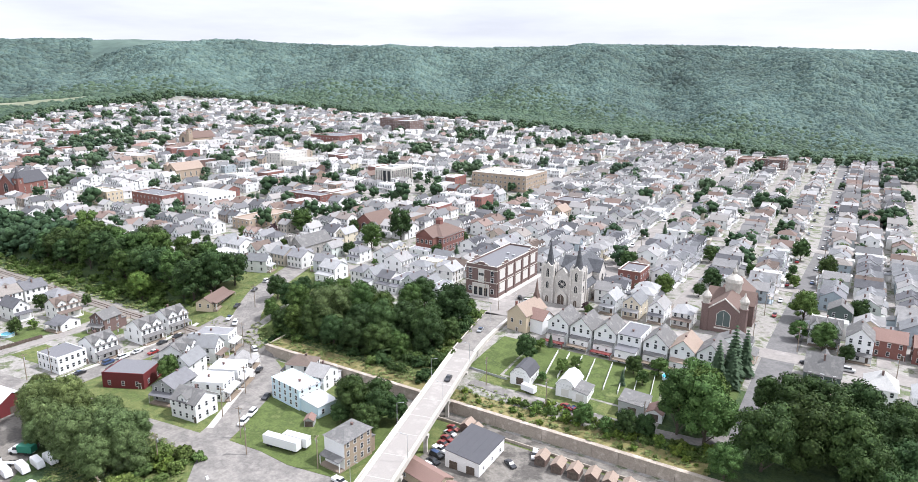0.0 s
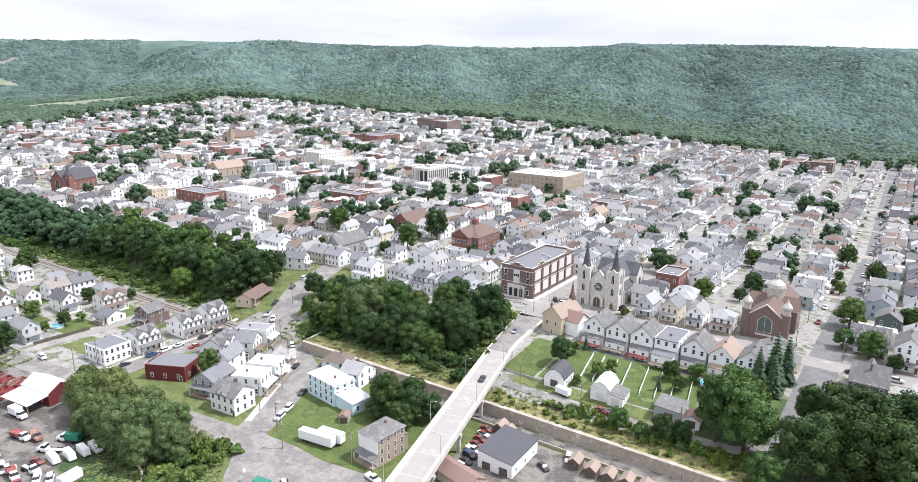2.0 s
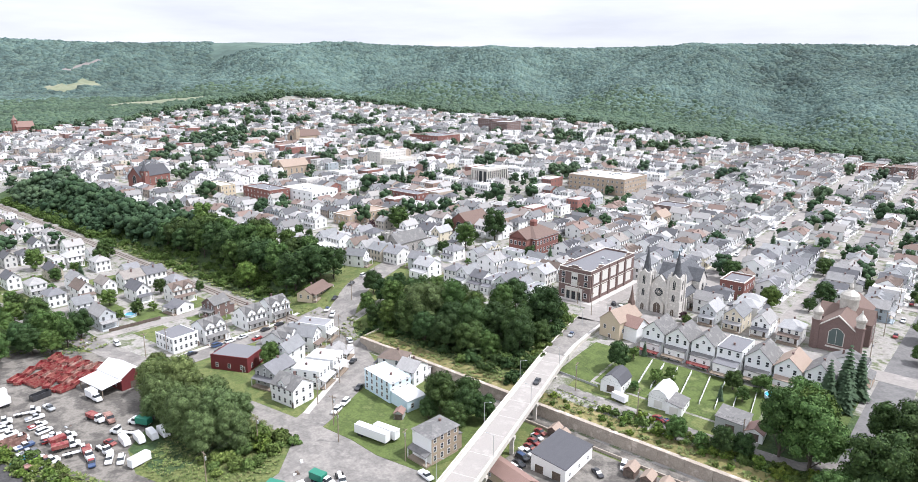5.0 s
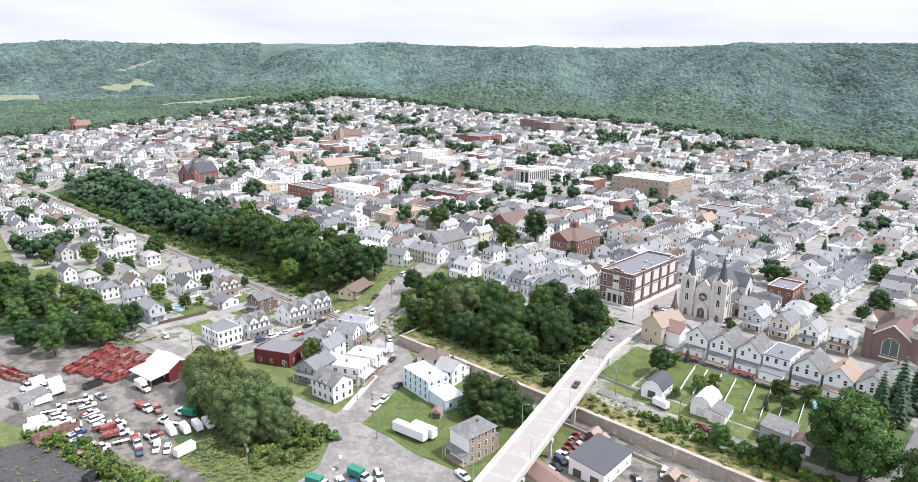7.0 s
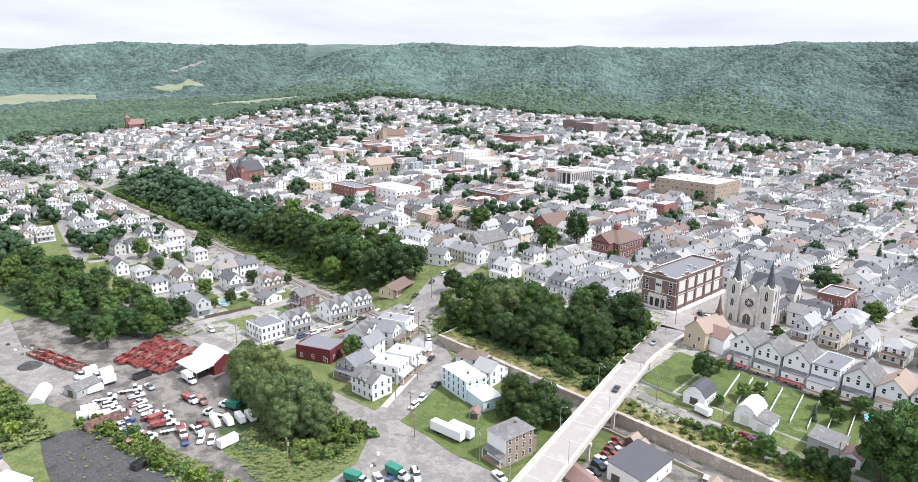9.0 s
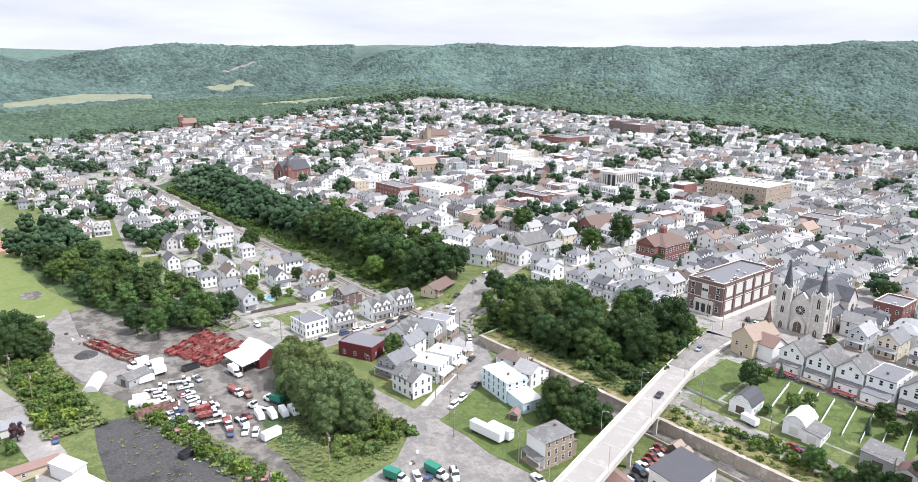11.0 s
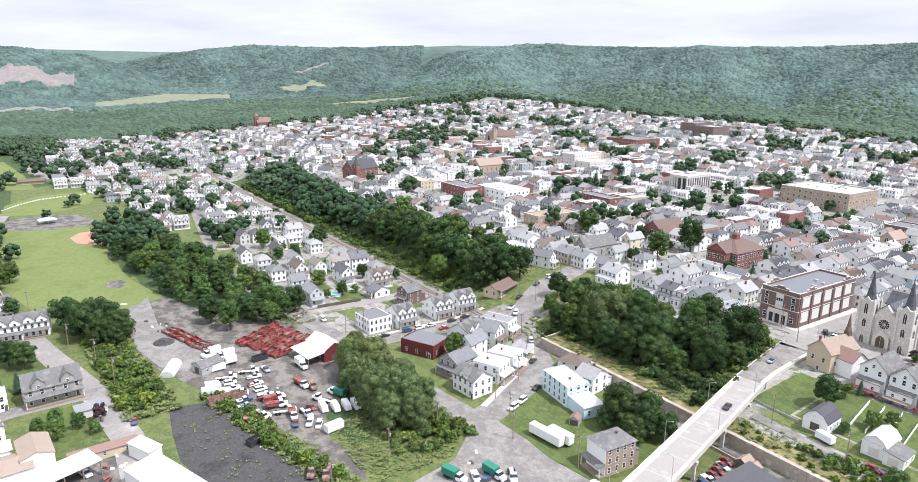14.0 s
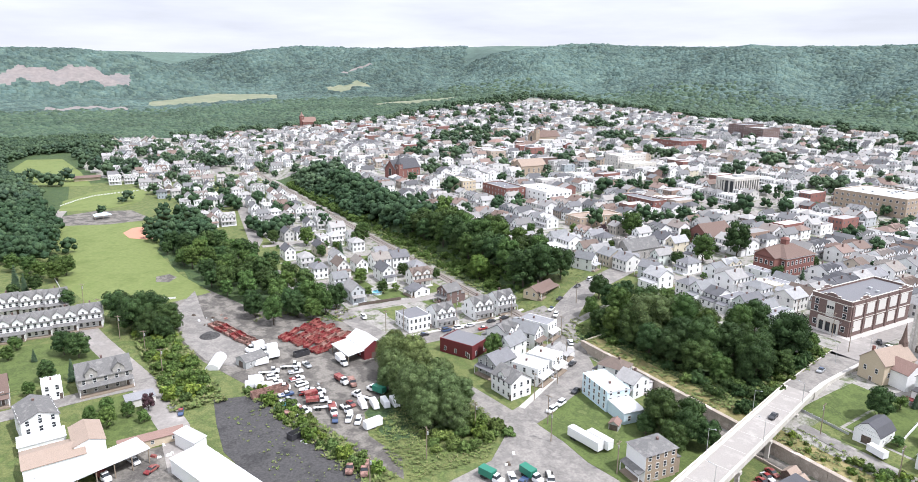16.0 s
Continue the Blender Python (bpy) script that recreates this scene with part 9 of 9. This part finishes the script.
tudor = house(17, 11, 6.2, "side", 4.0, walls="greystone", roofs="shinglegrey", cols=5, sidecols=3, dormers=2, label="grey stone double house with steep roof")
set_down(tudor, -249, -4, "E", 6)
brown_house = house(11, 10, 5.0, "side", 4.5, walls="greystone", roofs="shinglebrown", cols=3, dormers=1, label="stone house with brown steep roof")
set_down(brown_house, -252, -38, "E", 5)
slim = house(6, 9, 5.2, "flat", 0, walls="white", roofs="flatroof", cols=2, sidecols=2, porch=0, label="small white flat-roofed house")
set_down(slim, -249, -20, "E", 5)
PROTOS += [corner_big, tudor, brown_house, slim]
for i in range(5):
    set_down(row_porch, -315.5 - i * 0.9, -45 + i * 9.5, "E", -4, 0.1, "white row by the sports field")
for i in range(4):
    set_down(row_porch, -353 + i * 1.0, -50 + i * 9.7, "E", 4, 0.1, "white row by the sports field")
shed("garage", "low pale concrete garage block", pose(-228.5, 6, 0, 0, 0, 6), 5, 9, 2.6, 0.3, "boarded", "flatroof", lean=True, windows=0, doors=1)

# park pavilions and distant sheds
pav = thing("pavilion", "park shelter with a blue roof", "pavilion", pose(-565, 4, 0.05, 0, 0, 10))
part("roof", Shape().taper(-4, 4, -6, 6, 3.0, 4.4, 2.6), "paleblue", pav)
for x in (-3.5, 3.5):
    for y in (-5.4, 0, 5.4):
        part("post", Shape().box(x - 0.12, x + 0.12, y - 0.12, y + 0.12, 0, 3.02), "timber", pav)
pav2 = thing("pavilion", "long brown-roofed park pavilion", "pavilion", pose(-785, -4, 0.05, 0, 0, 4))
part("roof", Shape().prism(roof_outline(5, 3.2, 1.8, 0.4, 0.2), -13, 13), "shinglebrown", pav2)
part("wall", Shape().box(-4, 4, -12, 12, 0, 3.2), "cream", pav2)
for i in range(26):
    a = i / 25
    fx_, fy_ = float(np.interp(a, (0, 0.25, 0.5, 0.75, 1), (-636, -658, -677, -684, -690))), float(np.interp(a, (0, 0.25, 0.5, 0.75, 1), (-25, -14, 0, 17, 37)))
    m = pose(fx_, fy_, 0.1, 0, 0, 150 - 60 * a)
    fb = thing("barrier_block", "white concrete barrier block", "barrier", m, "white barrier blocks round the lawn") if i == 0 else copy_thing(fb, m)
    if i == 0:
        part("block", Shape().taper(-0.9, 0.9, -0.3, 0.3, 0, 0.8, 0.06), "whiteroof", fb)

# swimming pool
pool = thing("swimming_pool", "round blue above-ground swimming pool", "pool", on(-46, 214.5))
part("tank", Shape().turned(0, 0, [(2.6, 0), (2.6, 1.1), (2.72, 1.12), (2.72, 1.2), (2.5, 1.2), (2.5, 1.0)], 18), "paleblue", pool)
part("water", Shape().turned(0, 0, [(2.52, 0.9), (2.5, 1.02)], 18), "pool", pool)
pl2 = copy_thing(pool, on(-298, 121))


# garden fences: posts and boards, one thing each
def fence(label, a, b, hgt=1.1, mat="trim", gap=2.4):
    (ax, ay), (bx, by) = a, b
    n = max(2, int(math.hypot(bx - ax, by - ay) / gap))
    root = thing("fence", label, "fence", None, "garden fences")
    for i in range(n):
        x0, y0, x1, y1 = ax + (bx - ax) * i / n, ay + (by - ay) * i / n, ax + (bx - ax) * (i + 1) / n, ay + (by - ay) * (i + 1) / n
        z0, z1 = gz(x0, y0), gz(x1, y1)
        d = math.hypot(x1 - x0, y1 - y0)
        ox, oy = -(y1 - y0) / d * 0.06, (x1 - x0) / d * 0.06
        part("panel", Shape().block([(x0 - ox, y0 - oy, z0 + 0.1), (x1 - ox, y1 - oy, z1 + 0.1), (x1 + ox, y1 + oy, z1 + 0.1), (x0 + ox, y0 + oy, z0 + 0.1),
                                     (x0 - ox, y0 - oy, z0 + hgt), (x1 - ox, y1 - oy, z1 + hgt), (x1 + ox, y1 + oy, z1 + hgt), (x0 + ox, y0 + oy, z0 + hgt)]), mat, root)
        part("post", Shape().box(x0 - 0.08, x0 + 0.08, y0 - 0.08, y0 + 0.08, z0 - 0.3, z0 + hgt + 0.15), mat, root)
    return root


for x in (-87, -82.5, -77.5, -72.5, -66, -61, -56, -50.5):
    fence("white board fence between gardens", (x + 2.5, 197), (x - 0.5, 215), 1.2)
fence("dark board fence beside the pool", (-41, 197), (-43, 216), 1.6, "darkwood")
fence("low chain fence across the lawn", (-112, 189), (-95, 188), 0.9, "galv")
fence("board fence beside an alley", (-285, 106), (-284, 128), 1.5, "darkwood")
fence("white board fence of the sports field", (-352, -16), (-420, -26), 1.0)
fence("white board fence of the sports field", (-344, 2), (-338, 30), 0.9)


# ---------------------------------------------------------------- poles and wires
def utility_pole(m, hgt=10.5):
    root = thing("utility_pole", "weathered timber utility pole with a cross-arm", "utility pole", m, "utility poles")
    part("mast", Shape().rod((0, 0, -0.5), (0, 0, hgt), 0.17, 0.11, 8), "timber", root)
    arm = Shape().box(-1.2, 1.2, -0.06, 0.06, hgt - 0.7, hgt - 0.55)
    for x in (-1.05, -0.45, 0.45, 1.05):
        arm.rod((x, 0, hgt - 0.56), (x, 0, hgt - 0.35), 0.05, 0.04, 6)
    part("cross_arm", arm, "timber", root)
    part("transformer", Shape().rod((0.28, 0.25, hgt - 2.6), (0.28, 0.25, hgt - 1.6), 0.24, 0.24, 10), "galv", root)
    return root


first_pole = None
pole_tops = {}


def poles(line, turn, wires=True):
    global first_pole
    tops = []
    for x, y in line:
        m = on(x, y, turn, 0)
        ob = utility_pole(m) if first_pole is None else copy_thing(first_pole, m)
        first_pole = first_pole or ob
        tops.append((x, y, gz(x, y) + 9.9))
    if wires:
        root = thing("overhead_wires", "thin black overhead wires between poles", "wires", None, "overhead wires")
        ca, sa = math.cos(radians(turn)), math.sin(radians(turn))
        for off in (-1.05, 0.45, 1.05):
            pts = []
            for a, b in zip(tops, tops[1:]):
                va, vb, o = Vector(a), Vector(b), Vector((off * ca, off * sa, 0))
                pts += [va.lerp(vb, k / 6) + o - Vector((0, 0, 1.1 * (1 - (2 * k / 6 - 1) ** 2))) for k in range(6)]
            pts.append(Vector(tops[-1]) + o)
            w = Shape()
            for p in pts:
                w.v += [tuple(p + Vector((0.016 * math.cos(t) * ca, 0.016 * math.cos(t) * sa, 0.016 * math.sin(t)))) for t in (0.5, 2.6, 4.7)]
            for k in range(len(pts) - 1):
                w.f += [(3 * k + i, 3 * k + (i + 1) % 3, 3 * k + 3 + (i + 1) % 3, 3 * k + 3 + i) for i in range(3)]
                w.s += [0] * 3
            part("wire", w, "rubber", root)


poles([(-151, 119), (-166, 124.5), (-172.5, 139.5), (-187, 155), (-205, 166.5), (-224, 190), (-243, 222)], 20)
poles([(-142, 113.5), (-119.5, 119.5)], 100)
poles([(-158, 96), (-152, 76), (-146, 56)], 0)
poles([(-247, 104), (-290, 98.5), (-326, 95), (-365, 87), (-398, 84)], 80)
poles([(-246, 112), (-245, 138), (-236, 162)], 0, False)
poles([(-249, 15), (-271, 11), (-294, 3), (-322, -4), (-350, -10)], 70)
poles([(-100, 182), (-76, 178.5), (-45, 180)], 95)
poles([(-128, 243), (-140, 252), (-157, 254), (-185, 251)], 90)
poles([(-26.5, 262), (-27, 300), (-27, 340), (-26.5, 380), (-26, 420)], 0)
poles([(-11, 264), (-10, 310), (-10, 350), (-10, 400)], 0, False)
poles([(-101, 300), (-103, 340), (-105, 380)], 0, False)
poles([(2, 251), (20, 251), (40, 251)], 90, False)
lamp_tpl = None
for x, y in ((-124, 228), (-120.5, 243), (-135, 246)):
    lamp_tpl = lamp_post(on(x, y, 180, 0.2), 8.0) if lamp_tpl is None else copy_thing(lamp_tpl, on(x, y, 90, 0.2)) and lamp_tpl
sign = thing("lamp_standard", "tall dark lantern standard by the bridge head", "street lamp", on(-117, 241, 0, 0.2))
part("pole", Shape().rod((0, 0, 0), (0, 0, 8), 0.12, 0.09, 8), "darkpaint", sign)
part("lantern", Shape().taper(-0.7, 0.7, -0.7, 0.7, 8, 9.0, 0.2), "darkpaint", sign)

# debris in yards and gardens
drng = random.Random(4)
for k in range(60):
    x, y = drng.choice(((-140, 98, 10), (-284, 88, 9), (-300, 40, 12), (-210, 60, 16), (-196, 8, 6), (-330, 18, 8), (-150, 142, 5), (-86, 125, 8)))[:2]
    x, y = x + drng.uniform(-9, 9), y + drng.uniform(-7, 7)
    s = drng.uniform(0.35, 0.9)
    sh = Shape().taper(-s, s, -s * 0.6, s * 0.6, 0, s * drng.uniform(0.5, 1.0), s * 0.2)
    thing("scrap_piece", "loose lump of scrap on the ground", "scrap", pose(x, y, 0.05, 0, 0, drng.uniform(0, 180)), "loose scrap", sh, drng.choice(("rust", "whitepaint", "darkwood", "redpaint", "galv")))
heap = thing("cinder_heap", "small heap of black cinders", "heap", pose(-279, 36.5, 0.05, 0, 0, 0))
part("mound", Shape().turned(0, 0, [(4.5, -0.1), (3.2, 0.8), (1.5, 1.7), (0.2, 2.0)], 12), "coal", heap)
drop_unused()
